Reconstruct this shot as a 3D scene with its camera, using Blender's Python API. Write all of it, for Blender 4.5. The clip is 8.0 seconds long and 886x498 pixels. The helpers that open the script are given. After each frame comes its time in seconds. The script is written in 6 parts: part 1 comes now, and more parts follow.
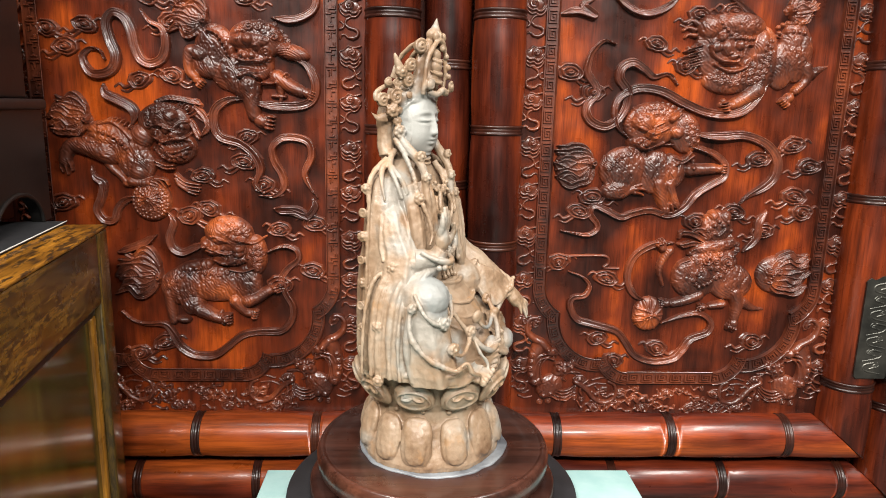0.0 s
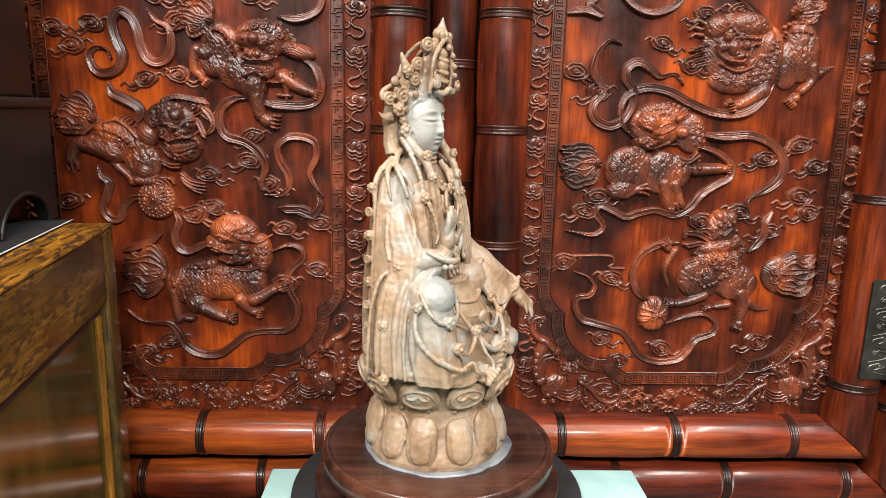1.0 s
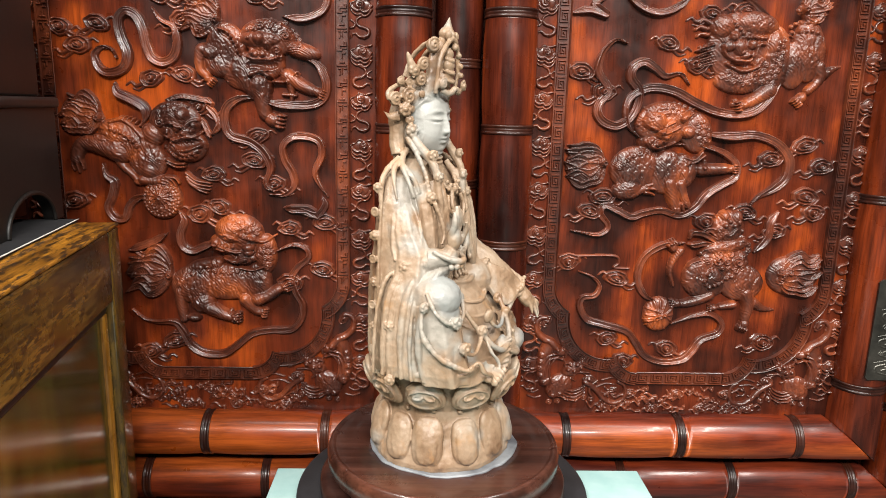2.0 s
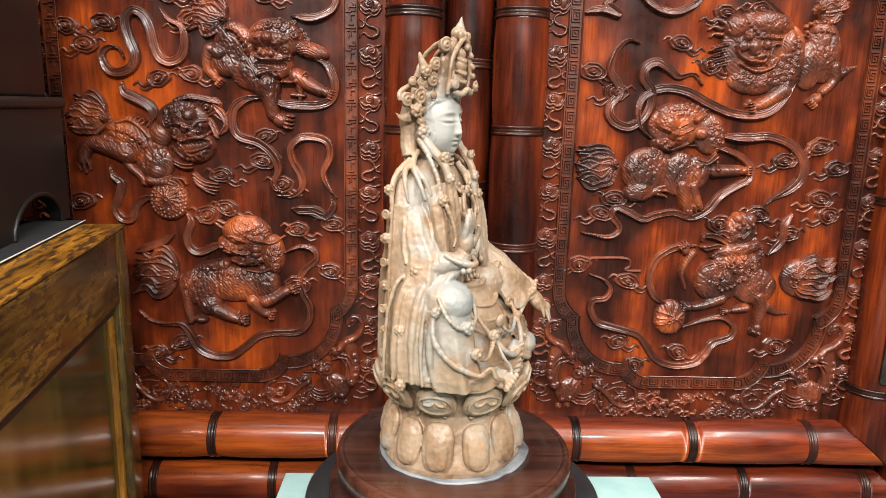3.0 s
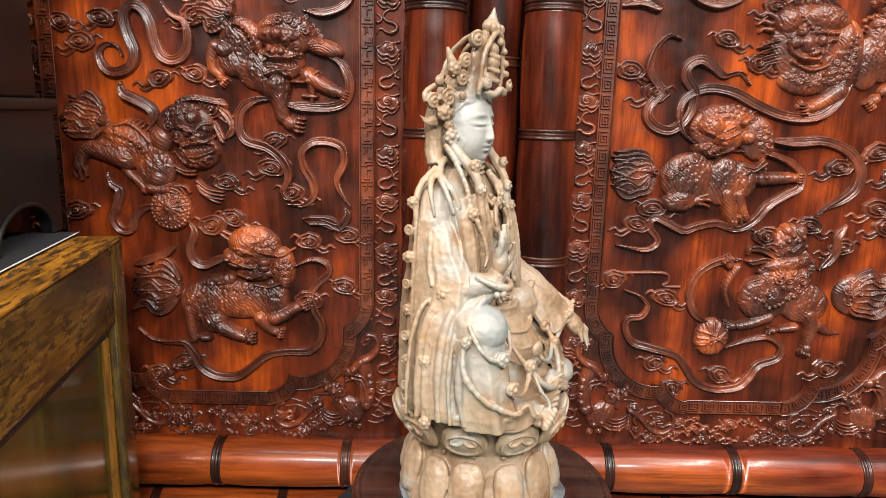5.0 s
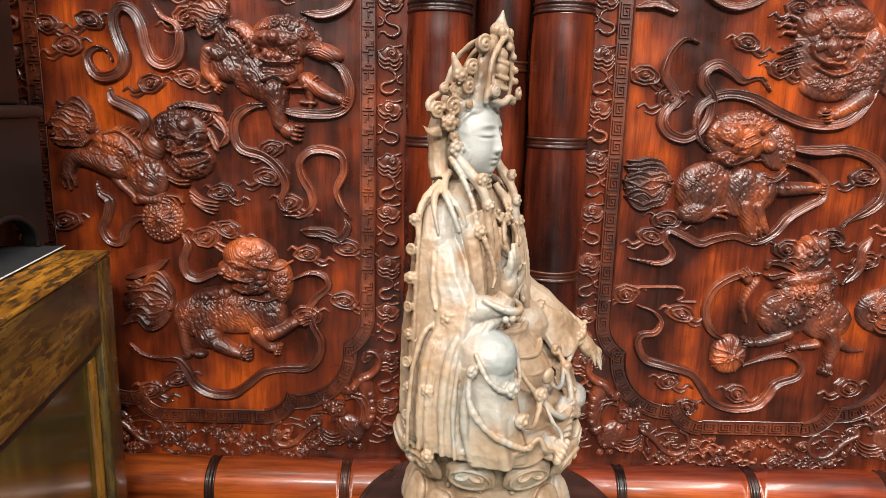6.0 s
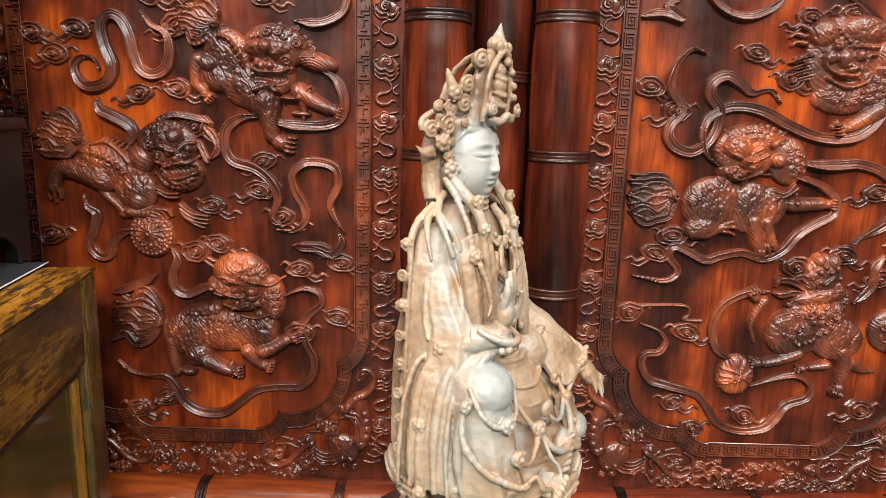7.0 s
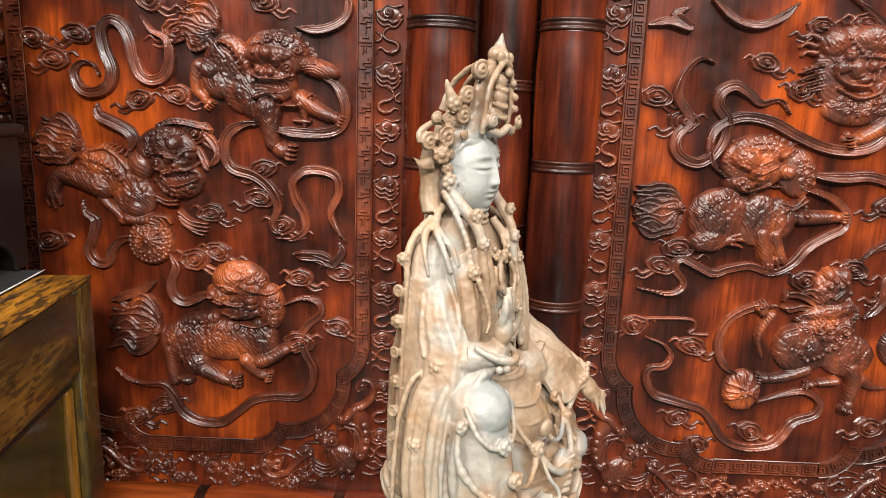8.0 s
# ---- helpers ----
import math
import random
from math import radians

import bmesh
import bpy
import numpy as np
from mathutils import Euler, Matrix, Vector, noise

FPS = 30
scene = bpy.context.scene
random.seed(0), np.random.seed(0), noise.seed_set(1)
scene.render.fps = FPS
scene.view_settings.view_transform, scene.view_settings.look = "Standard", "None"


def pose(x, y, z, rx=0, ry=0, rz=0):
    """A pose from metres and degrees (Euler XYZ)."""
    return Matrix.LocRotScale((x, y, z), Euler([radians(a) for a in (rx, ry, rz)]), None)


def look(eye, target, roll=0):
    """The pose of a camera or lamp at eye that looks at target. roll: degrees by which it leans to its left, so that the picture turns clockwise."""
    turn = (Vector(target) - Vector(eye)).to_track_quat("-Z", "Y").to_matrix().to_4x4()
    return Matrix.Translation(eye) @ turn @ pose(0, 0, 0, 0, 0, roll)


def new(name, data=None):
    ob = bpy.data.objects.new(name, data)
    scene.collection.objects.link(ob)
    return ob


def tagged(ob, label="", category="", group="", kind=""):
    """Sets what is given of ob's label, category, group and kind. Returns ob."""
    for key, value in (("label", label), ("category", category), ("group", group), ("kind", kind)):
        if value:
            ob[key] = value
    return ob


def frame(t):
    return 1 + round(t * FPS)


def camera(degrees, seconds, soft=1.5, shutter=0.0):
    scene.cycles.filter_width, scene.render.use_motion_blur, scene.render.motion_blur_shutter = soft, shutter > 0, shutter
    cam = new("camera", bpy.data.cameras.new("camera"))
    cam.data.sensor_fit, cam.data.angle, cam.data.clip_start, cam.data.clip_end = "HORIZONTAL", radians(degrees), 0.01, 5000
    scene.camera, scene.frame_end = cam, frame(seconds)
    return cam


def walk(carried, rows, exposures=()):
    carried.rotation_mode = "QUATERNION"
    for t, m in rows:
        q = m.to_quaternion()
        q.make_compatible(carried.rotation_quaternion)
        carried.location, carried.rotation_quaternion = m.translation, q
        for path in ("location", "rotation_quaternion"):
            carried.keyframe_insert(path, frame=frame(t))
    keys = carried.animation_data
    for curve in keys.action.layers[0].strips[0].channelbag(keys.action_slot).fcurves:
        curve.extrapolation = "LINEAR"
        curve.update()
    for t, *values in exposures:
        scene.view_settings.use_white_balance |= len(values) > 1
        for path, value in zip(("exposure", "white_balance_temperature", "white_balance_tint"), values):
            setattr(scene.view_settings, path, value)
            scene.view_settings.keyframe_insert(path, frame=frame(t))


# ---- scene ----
cam = camera(66.3, 8.0, soft=0.7)
PATH = [
    (0, (0.002, 0.003, 1.199), (0.083, 1.96, 0.794), 1.3),
    (0.5, (0.001, 0.0035, 1.1985), (0.078, 1.96, 0.793), 1.38),
    (1, (-0.001, 0.003, 1.198), (0.071, 1.96, 0.793), 1.4),
    (1.5, (-0.003, 0.003, 1.198), (0.066, 1.961, 0.792), 1.4),
    (3, (-0.012, 0.016, 1.2), (0.04, 1.972, 0.791), 1.5),
    (3.5, (-0.019, 0.03, 1.199), (0.027, 1.988, 0.791), 1.5),
    (4, (-0.024, 0.051, 1.2), (0.017, 2.008, 0.791), 1.5),
    (4.5, (-0.029, 0.073, 1.199), (0.004, 2.031, 0.792), 1.5),
    (6, (-0.03, 0.143, 1.207), (-0.017, 2.102, 0.805), 1.5),
    (6.5, (-0.027, 0.159, 1.215), (-0.018, 2.117, 0.806), 1.6),
    (7, (-0.022, 0.176, 1.223), (-0.02, 2.134, 0.818), 1.7),
    (7.5, (-0.019, 0.186, 1.233), (-0.027, 2.145, 0.829), 1.9),
    (8, (-0.014, 0.191, 1.23), (-0.036, 2.151, 0.832), 2.1),
]
walk(cam, [(t, look(eye, target, roll)) for t, eye, target, roll in PATH])

# ---- world and lights: an indoor showroom under ceiling panel lights ----
world = bpy.data.worlds.new("world")
scene.world = world
world.use_nodes = True
world.node_tree.nodes["Background"].inputs["Color"].default_value = (0.9, 0.95, 1.0, 1)
world.node_tree.nodes["Background"].inputs["Strength"].default_value = 0.03
scene.view_settings.exposure = 0.0


def panel_lamp(name, place, target, sx, sy, watts, colour):
    data = bpy.data.lights.new(name, "AREA")
    data.shape, data.size, data.size_y = "RECTANGLE", sx, sy
    data.energy, data.color = watts, colour
    ob = new(name, data)
    ob.matrix_world = look(place, target)
    return ob


for place, sx, sy, watts in (((0.25, 0.25, 2.72), 2.6, 0.25, 24), ((-1.0, -0.4, 2.72), 0.2, 1.2, 84), ((1.35, -0.4, 2.72), 0.2, 1.2, 60), ((0.1, -1.7, 2.72), 1.8, 0.4, 305)):
    panel_lamp("ceiling_lamp", place, (place[0], place[1] + 0.01, 0.0), sx, sy, watts, (1.0, 0.965, 0.91))


# ---- materials ----
def material(name, rough=0.5, metal=0.0, coat=0.0, spec=0.5):
    m = bpy.data.materials.new(name)
    m.use_nodes = True
    b = m.node_tree.nodes["Principled BSDF"]
    b.inputs["Roughness"].default_value = rough
    b.inputs["Metallic"].default_value = metal
    b.inputs["Coat Weight"].default_value = coat
    b.inputs["Coat Roughness"].default_value = 0.15
    b.inputs["Specular IOR Level"].default_value = spec
    return m, m.node_tree.nodes, m.node_tree.links, b


def ramp(nodes, stops):
    r = nodes.new("ShaderNodeValToRGB")
    while len(r.color_ramp.elements) < len(stops):
        r.color_ramp.elements.new(0.5)
    for e, (p, c) in zip(r.color_ramp.elements, stops):
        e.position, e.color = p, (*c, 1)
    return r


def noise_node(nodes, links, coord, scale, detail=4, stretch=(1, 1, 1), rough=0.55):
    mp = nodes.new("ShaderNodeMapping")
    mp.inputs["Scale"].default_value = stretch
    links.new(coord, mp.inputs["Vector"])
    n = nodes.new("ShaderNodeTexNoise")
    n.inputs["Scale"].default_value, n.inputs["Detail"].default_value, n.inputs["Roughness"].default_value = scale, detail, rough
    links.new(mp.outputs["Vector"], n.inputs["Vector"])
    return n.outputs["Fac"]


def mixed(nodes, links, a, b, fac, mode="MIX"):
    m = nodes.new("ShaderNodeMix")
    m.data_type, m.blend_type = "RGBA", mode
    for sock, v in ((m.inputs[6], a), (m.inputs[7], b)):
        if isinstance(v, tuple):
            sock.default_value = (*v, 1)
        else:
            links.new(v, sock)
    if isinstance(fac, float):
        m.inputs[0].default_value = fac
    else:
        links.new(fac, m.inputs[0])
    return m.outputs[2]


def bump(nodes, links, b, height, strength, distance=0.001):
    n = nodes.new("ShaderNodeBump")
    n.inputs["Strength"].default_value, n.inputs["Distance"].default_value = strength, distance
    links.new(height, n.inputs["Height"])
    links.new(n.outputs["Normal"], b.inputs["Normal"])
    return n


def wood(name, dark, mid, light, along="z", rough=0.32, coat=0.35, patch=3.0, grain=60.0, wear=None, wear_amount=0.5, squash=0.16, streaks=0.85, stops=(0.38, 0.5, 0.68), pale=()):
    """Polished wood: broad patches of colour, streaks and pores along one axis."""
    m, nd, ln, b = material(name, rough, 0.0, coat, 0.28)
    co = plain_co = nd.new("ShaderNodeTexCoord").outputs["Object"]
    info = nd.new("ShaderNodeObjectInfo")
    shift = nd.new("ShaderNodeVectorMath")
    shift.operation = "MULTIPLY_ADD"
    ln.new(info.outputs["Random"], shift.inputs[0])
    shift.inputs[1].default_value = (3.1, 1.7, 2.3)
    ln.new(co, shift.inputs[2])
    co = shift.outputs["Vector"]
    k = {"x": (0.09, 1, 1), "y": (1, 0.09, 1), "z": (1, 1, 0.09)}[along]
    k2 = tuple(squash if v < 1 else 1 for v in k)
    broad = noise_node(nd, ln, co, patch * 3, 3, k2)
    streak = noise_node(nd, ln, co, grain, 6, k, 0.65)
    pores = noise_node(nd, ln, co, grain * 7, 3, tuple(0.3 * v if v < 1 else v for v in k))
    for x, z, size in pale:
        at = nd.new("ShaderNodeVectorMath")
        at.operation = "DISTANCE"
        flat = nd.new("ShaderNodeVectorMath")
        flat.operation = "MULTIPLY"
        ln.new(plain_co, flat.inputs[0])
        flat.inputs[1].default_value = (1, 0, 0.6)
        ln.new(flat.outputs["Vector"], at.inputs[0])
        at.inputs[1].default_value = (x, 0, 0.6 * z)
        near = nd.new("ShaderNodeMapRange")
        near.interpolation_type = "SMOOTHSTEP"
        near.inputs["From Min"].default_value, near.inputs["From Max"].default_value, near.inputs["To Max"].default_value = size, size * 0.15, 0.10
        ln.new(at.outputs["Value"], near.inputs["Value"])
        total = nd.new("ShaderNodeMath")
        ln.new(broad, total.inputs[0])
        ln.new(near.outputs["Result"], total.inputs[1])
        broad = total.outputs["Value"]
    c1 = ramp(nd, list(zip(stops, (dark, mid, light))))
    ln.new(broad, c1.inputs["Fac"])
    c2 = ramp(nd, [(0.34, (0.22, 0.19, 0.18)), (0.6, (1, 1, 1))])
    ln.new(streak, c2.inputs["Fac"])
    c3 = ramp(nd, [(0.32, (0.45, 0.4, 0.4)), (0.5, (1, 1, 1))])
    ln.new(pores, c3.inputs["Fac"])
    col = mixed(nd, ln, c1.outputs["Color"], c2.outputs["Color"], streaks, "MULTIPLY")
    col = mixed(nd, ln, col, c3.outputs["Color"], 0.6, "MULTIPLY")
    if wear:
        w = noise_node(nd, ln, co, 150, 5, tuple(0.22 if v < 1 else 1 for v in k), 0.72)
        wr = ramp(nd, [(0.50, (0, 0, 0)), (0.56, (wear_amount,) * 3)])
        ln.new(w, wr.inputs["Fac"])
        col = mixed(nd, ln, col, wear, wr.outputs["Color"])
    ln.new(col, b.inputs["Base Color"])
    rr = ramp(nd, [(0.3, (rough * 0.75,) * 3), (0.7, (min(1, rough * 1.4),) * 3)])
    ln.new(noise_node(nd, ln, co, 25, 4), rr.inputs["Fac"])
    ln.new(rr.outputs["Color"], b.inputs["Roughness"])
    bump(nd, ln, b, mixed(nd, ln, streak, pores, 0.5), 0.3, 0.0007)
    return m


PALE = ((-0.511, 1.288, 0.050), (-0.470, 1.220, 0.090), (-0.460, 1.165, 0.090), (-0.286, 1.193, 0.050), (-0.410, 0.997, 0.080), (-0.396, 1.237, 0.050), (-0.537, 1.130, 0.100), (0.433, 1.251, 0.080), (0.591, 1.126, 0.050), (0.404, 0.985, 0.065), (0.546, 1.023, 0.080), (0.273, 1.118, 0.050), (0.501, 1.173, 0.065), (0.208, 1.322, 0.080), (0.341, 0.930, 0.050), (0.554, 0.898, 0.065), (0.240, 1.214, 0.080))   # paler sapwood in the door boards: x, z, size
panel_wood = wood("rosewood_panel", (0.030, 0.0064, 0.0033), (0.132, 0.0210, 0.0060), (0.40, 0.068, 0.008), "z", 0.30, 0.10, 3.4, 120.0, None, 0.5, 0.62, 0.6, (0.42, 0.58, 0.74), PALE)
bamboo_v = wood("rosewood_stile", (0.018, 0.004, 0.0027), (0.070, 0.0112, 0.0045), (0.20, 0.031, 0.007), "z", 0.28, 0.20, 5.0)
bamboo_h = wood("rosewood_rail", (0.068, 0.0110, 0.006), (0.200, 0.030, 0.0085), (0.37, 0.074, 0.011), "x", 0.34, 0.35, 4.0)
ring_wood = wood("rosewood_joint", (0.016, 0.005, 0.0035), (0.038, 0.010, 0.0055), (0.075, 0.019, 0.008), "x", 0.34, 0.2)
stand_wood = wood("stand_wood", (0.030, 0.012, 0.009), (0.062, 0.022, 0.014), (0.115, 0.038, 0.020), "x", 0.30, 0.25, 2.0, 45.0)
# worn elm with light put into its colour: lit top, shaded sides and stiles
table_lit = wood("worn_elm_lit", (0.15, 0.060, 0.008), (0.42, 0.175, 0.018), (0.74, 0.32, 0.035), "y", 0.36, 0.2, 5.0, 130.0, (0.02, 0.012, 0.007), 0.9)
table_shaded = wood("worn_elm_shaded", (0.036, 0.019, 0.005), (0.095, 0.050, 0.010), (0.22, 0.105, 0.018), "y", 0.24, 0.2, 5.0, 110.0, (0.02, 0.014, 0.007), 0.8)
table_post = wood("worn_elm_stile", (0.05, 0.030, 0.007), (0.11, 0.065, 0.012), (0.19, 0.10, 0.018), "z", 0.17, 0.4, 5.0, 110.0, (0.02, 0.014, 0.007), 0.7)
table_gold = wood("rubbed_elm_moulding", (0.04, 0.016, 0.003), (0.15, 0.062, 0.008), (0.36, 0.16, 0.018), "z", 0.3, 0.3, 6.0, 120.0)
table_panel = wood("lacquered_panel", (0.044, 0.043, 0.008), (0.082, 0.070, 0.012), (0.15, 0.072, 0.017), "z", 0.12, 0.7, 2.0, 30.0)


def carved(name, low, high, tip, coat=0.22, rough=(0.3, 0.46), fur=0.0):
    """Carved rosewood: warm on the proud forms, waxy residue elsewhere, by broad noise and fine grain."""
    m, nd, ln, b = material(name, 0.34, 0.0, coat, 0.45)
    co = nd.new("ShaderNodeTexCoord").outputs["Object"]
    broad = noise_node(nd, ln, co, 17, 5)
    r = ramp(nd, [(0.36, low), (0.52, high), (0.68, tip)])
    ln.new(broad, r.inputs["Fac"])
    fine = noise_node(nd, ln, co, 160, 4, (1, 1, 0.25))
    r2 = ramp(nd, [(0.3, (0.5, 0.45, 0.45)), (0.6, (1, 1, 1))])
    ln.new(fine, r2.inputs["Fac"])
    ln.new(mixed(nd, ln, r.outputs["Color"], r2.outputs["Color"], 0.7, "MULTIPLY"), b.inputs["Base Color"])
    rr = ramp(nd, [(0.3, (rough[0],) * 3), (0.7, (rough[1],) * 3)])
    ln.new(noise_node(nd, ln, co, 40, 3), rr.inputs["Fac"])
    ln.new(rr.outputs["Color"], b.inputs["Roughness"])
    relief = noise_node(nd, ln, co, 260, 5, (1, 1, 0.6), 0.65)
    if fur:
        lean = nd.new("ShaderNodeMapping")
        lean.inputs["Rotation"].default_value = (0, 0.7, 0)
        ln.new(co, lean.inputs["Vector"])
        wave = nd.new("ShaderNodeTexWave")
        wave.inputs["Scale"].default_value, wave.inputs["Distortion"].default_value = 66.0, 17.0
        wave.inputs["Detail"].default_value, wave.inputs["Detail Scale"].default_value = 1.0, 0.6
        ln.new(lean.outputs["Vector"], wave.inputs["Vector"])
        relief = mixed(nd, ln, relief, wave.outputs["Fac"], fur)
    bump(nd, ln, b, relief, 0.45, 0.0010 + 0.0012 * fur)
    return m


carve_wood = carved("rosewood_carving", (0.046, 0.0115, 0.0065), (0.098, 0.0225, 0.0100), (0.20, 0.047, 0.018), 0.38, (0.25, 0.40))
lion_wood = carved("rosewood_lion", (0.040, 0.0105, 0.006), (0.135, 0.031, 0.0125), (0.36, 0.082, 0.020), 0.22, (0.32, 0.48), 0.5)
fret_wood = carved("rosewood_fret", (0.032, 0.008, 0.0045), (0.090, 0.0195, 0.0078), (0.165, 0.037, 0.0125), 0.3)


def ceramic():
    m, nd, ln, b = material("aged_glaze", 0.4, 0.0, 0.06)
    co = nd.new("ShaderNodeTexCoord").outputs["Object"]
    a = noise_node(nd, ln, co, 16, 6, (1, 1, 0.6), 0.65)
    r = ramp(nd, [(0.34, (0.145, 0.083, 0.046)), (0.43, (0.220, 0.141, 0.084)), (0.54, (0.262, 0.184, 0.121)), (0.66, (0.288, 0.224, 0.165))])
    ln.new(a, r.inputs["Fac"])
    s = noise_node(nd, ln, co, 24, 6, (1, 1, 0.8), 0.72)
    r2 = ramp(nd, [(0.56, (0, 0, 0)), (0.68, (0.6,) * 3)])
    ln.new(s, r2.inputs["Fac"])
    col = mixed(nd, ln, r.outputs["Color"], (0.30, 0.155, 0.06), r2.outputs["Color"])
    g = noise_node(nd, ln, co, 14, 3, (1.3, 1, 1))
    r3 = ramp(nd, [(0.54, (0, 0, 0)), (0.63, (0.75,) * 3)])
    ln.new(g, r3.inputs["Fac"])
    col = mixed(nd, ln, col, (0.240, 0.232, 0.206), r3.outputs["Color"])
    d = noise_node(nd, ln, co, 85, 6, (1, 1, 1), 0.75)
    r4 = ramp(nd, [(0.60, (1, 1, 1)), (0.72, (0.72, 0.62, 0.5))])
    ln.new(d, r4.inputs["Fac"])
    col = mixed(nd, ln, col, r4.outputs["Color"], 0.8, "MULTIPLY")
    for centre, size, soft in (((-0.011, 0.022, 0.375), 0.034, 0.002), ((-0.011, 0.022, 0.385), 0.032, 0.002), ((-0.078, -0.040, 0.206), 0.024, 0.004), ((0.0, -0.066, 0.156), 0.016, 0.006), ((0.060, -0.064, 0.124), 0.014, 0.005)):
        dv = nd.new("ShaderNodeVectorMath")
        dv.operation = "DISTANCE"
        ln.new(co, dv.inputs[0])
        dv.inputs[1].default_value = centre
        mr = nd.new("ShaderNodeMapRange")
        mr.inputs["From Min"].default_value, mr.inputs["From Max"].default_value = size + soft, size - soft
        mr.inputs["To Max"].default_value = 0.85
        ln.new(dv.outputs["Value"], mr.inputs["Value"])
        col = mixed(nd, ln, col, (0.272, 0.270, 0.250) if centre[2] > 0.3 else (0.200, 0.210, 0.203), mr.outputs["Result"])
    ln.new(col, b.inputs["Base Color"])
    rr = ramp(nd, [(0.35, (0.42,) * 3), (0.65, (0.64,) * 3)])
    ln.new(a, rr.inputs["Fac"])
    ln.new(rr.outputs["Color"], b.inputs["Roughness"])
    bump(nd, ln, b, noise_node(nd, ln, co, 110, 6, (1, 1, 1), 0.65), 0.5, 0.0014)
    return m


def plain(name, c1, c2, scale, rough, coat=0.0, metal=0.0, bumpy=0.15):
    m, nd, ln, b = material(name, rough, metal, coat)
    co = nd.new("ShaderNodeTexCoord").outputs["Object"]
    r = ramp(nd, [(0.35, c1), (0.65, c2)])
    n = noise_node(nd, ln, co, scale, 5)
    ln.new(n, r.inputs["Fac"])
    ln.new(r.outputs["Color"], b.inputs["Base Color"])
    bump(nd, ln, b, noise_node(nd, ln, co, scale * 8, 3), bumpy, 0.0006)
    return m


glaze = ceramic()
black_lacquer = plain("black_lacquer", (0.004, 0.0038, 0.0035), (0.008, 0.007, 0.006), 12, 0.44)
black_cloth = plain("black_felt", (0.008, 0.008, 0.010), (0.016, 0.016, 0.018), 60, 0.85)
white_cord = plain("white_cord", (0.6, 0.6, 0.57), (0.8, 0.8, 0.77), 90, 0.7)
black_rubber = plain("black_turntable", (0.008, 0.008, 0.009), (0.014, 0.014, 0.016), 40, 0.55)
aqua_paint = plain("aqua_paint", (0.24, 0.39, 0.38), (0.33, 0.47, 0.455), 18, 0.5)
grey_filler = plain("grey_filler", (0.075, 0.08, 0.09), (0.19, 0.20, 0.21), 26, 0.4, 0.0, 0.0, 0.2)
pewter = plain("dark_engraved_metal", (0.05, 0.05, 0.045), (0.12, 0.115, 0.10), 30, 0.42, 0.0, 0.9)
wall_paint = plain("grey_wall_paint", (0.055, 0.052, 0.047), (0.075, 0.072, 0.065), 3, 0.8)
floor_mat = plain("stone_floor", (0.07, 0.065, 0.06), (0.10, 0.095, 0.085), 4, 0.35)
ceiling_mat = plain("white_ceiling", (0.42, 0.42, 0.41), (0.48, 0.48, 0.47), 3, 0.85)


# ---- builders ----
def part(name, bm, mat, parent=None, label="", smooth=True):
    me = bpy.data.meshes.new(name)
    bm.normal_update()
    bm.to_mesh(me)
    bm.free()
    if smooth:
        me.shade_smooth()
    me.materials.append(mat)
    ob = new(name, me)
    if parent is not None:
        ob.parent = parent
    if label:
        tagged(ob, label)
    return ob


def holder(name, place, label, category, **more):
    return tagged_at(new(name), place, label, category, **more)


def tagged_at(ob, place, label, category, **more):
    ob.location = place
    return tagged(ob, label, category, **more)


def world_child(ob):
    """Keep a part that was built in world coordinates where it is, under its placed parent."""
    p = ob.parent
    inv = Matrix.Identity(4)
    while p is not None:
        inv = inv @ p.matrix_basis.inverted()
        p = p.parent
    ob.matrix_parent_inverse = Matrix.Identity(4)
    ob.matrix_basis = inv
    return ob


def box(bm, x0, x1, y0, y1, z0, z1, bevel=0.0):
    m = Matrix.LocRotScale(((x0 + x1) / 2, (y0 + y1) / 2, (z0 + z1) / 2), None, (x1 - x0, y1 - y0, z1 - z0))
    vs = bmesh.ops.create_cube(bm, size=1.0, matrix=m)["verts"]
    if bevel:
        es = list({e for v in vs for e in v.link_edges})
        bmesh.ops.bevel(bm, geom=es, offset=bevel, segments=2, affect="EDGES", profile=0.6)
    return bm


def lathe(bm, profile, n=96, centre=(0, 0)):
    rings = []
    for r, z in profile:
        rings.append([bm.verts.new((centre[0] + r * math.cos(a), centre[1] + r * math.sin(a), z)) for a in (2 * math.pi * i / n for i in range(n))])
    for a, b in zip(rings, rings[1:]):
        for i in range(n):
            bm.faces.new((a[i], a[(i + 1) % n], b[(i + 1) % n], b[i]))
    bm.faces.new(rings[-1])
    bm.faces.new(rings[0][::-1])
    return bm


def spline(pts, n=8):
    """A smooth line through the points."""
    P = [np.array(p, float) for p in pts]
    P = [2 * P[0] - P[1], *P, 2 * P[-1] - P[-2]]
    out = []
    for a, b, c, d in zip(P, P[1:], P[2:], P[3:]):
        for i in range(n):
            t = i / n
            out.append(0.5 * (2 * b + (c - a) * t + (2 * a - 5 * b + 4 * c - d) * t * t + (3 * b - a - 3 * c + d) * t ** 3))
    out.append(P[-2])
    return np.array(out)


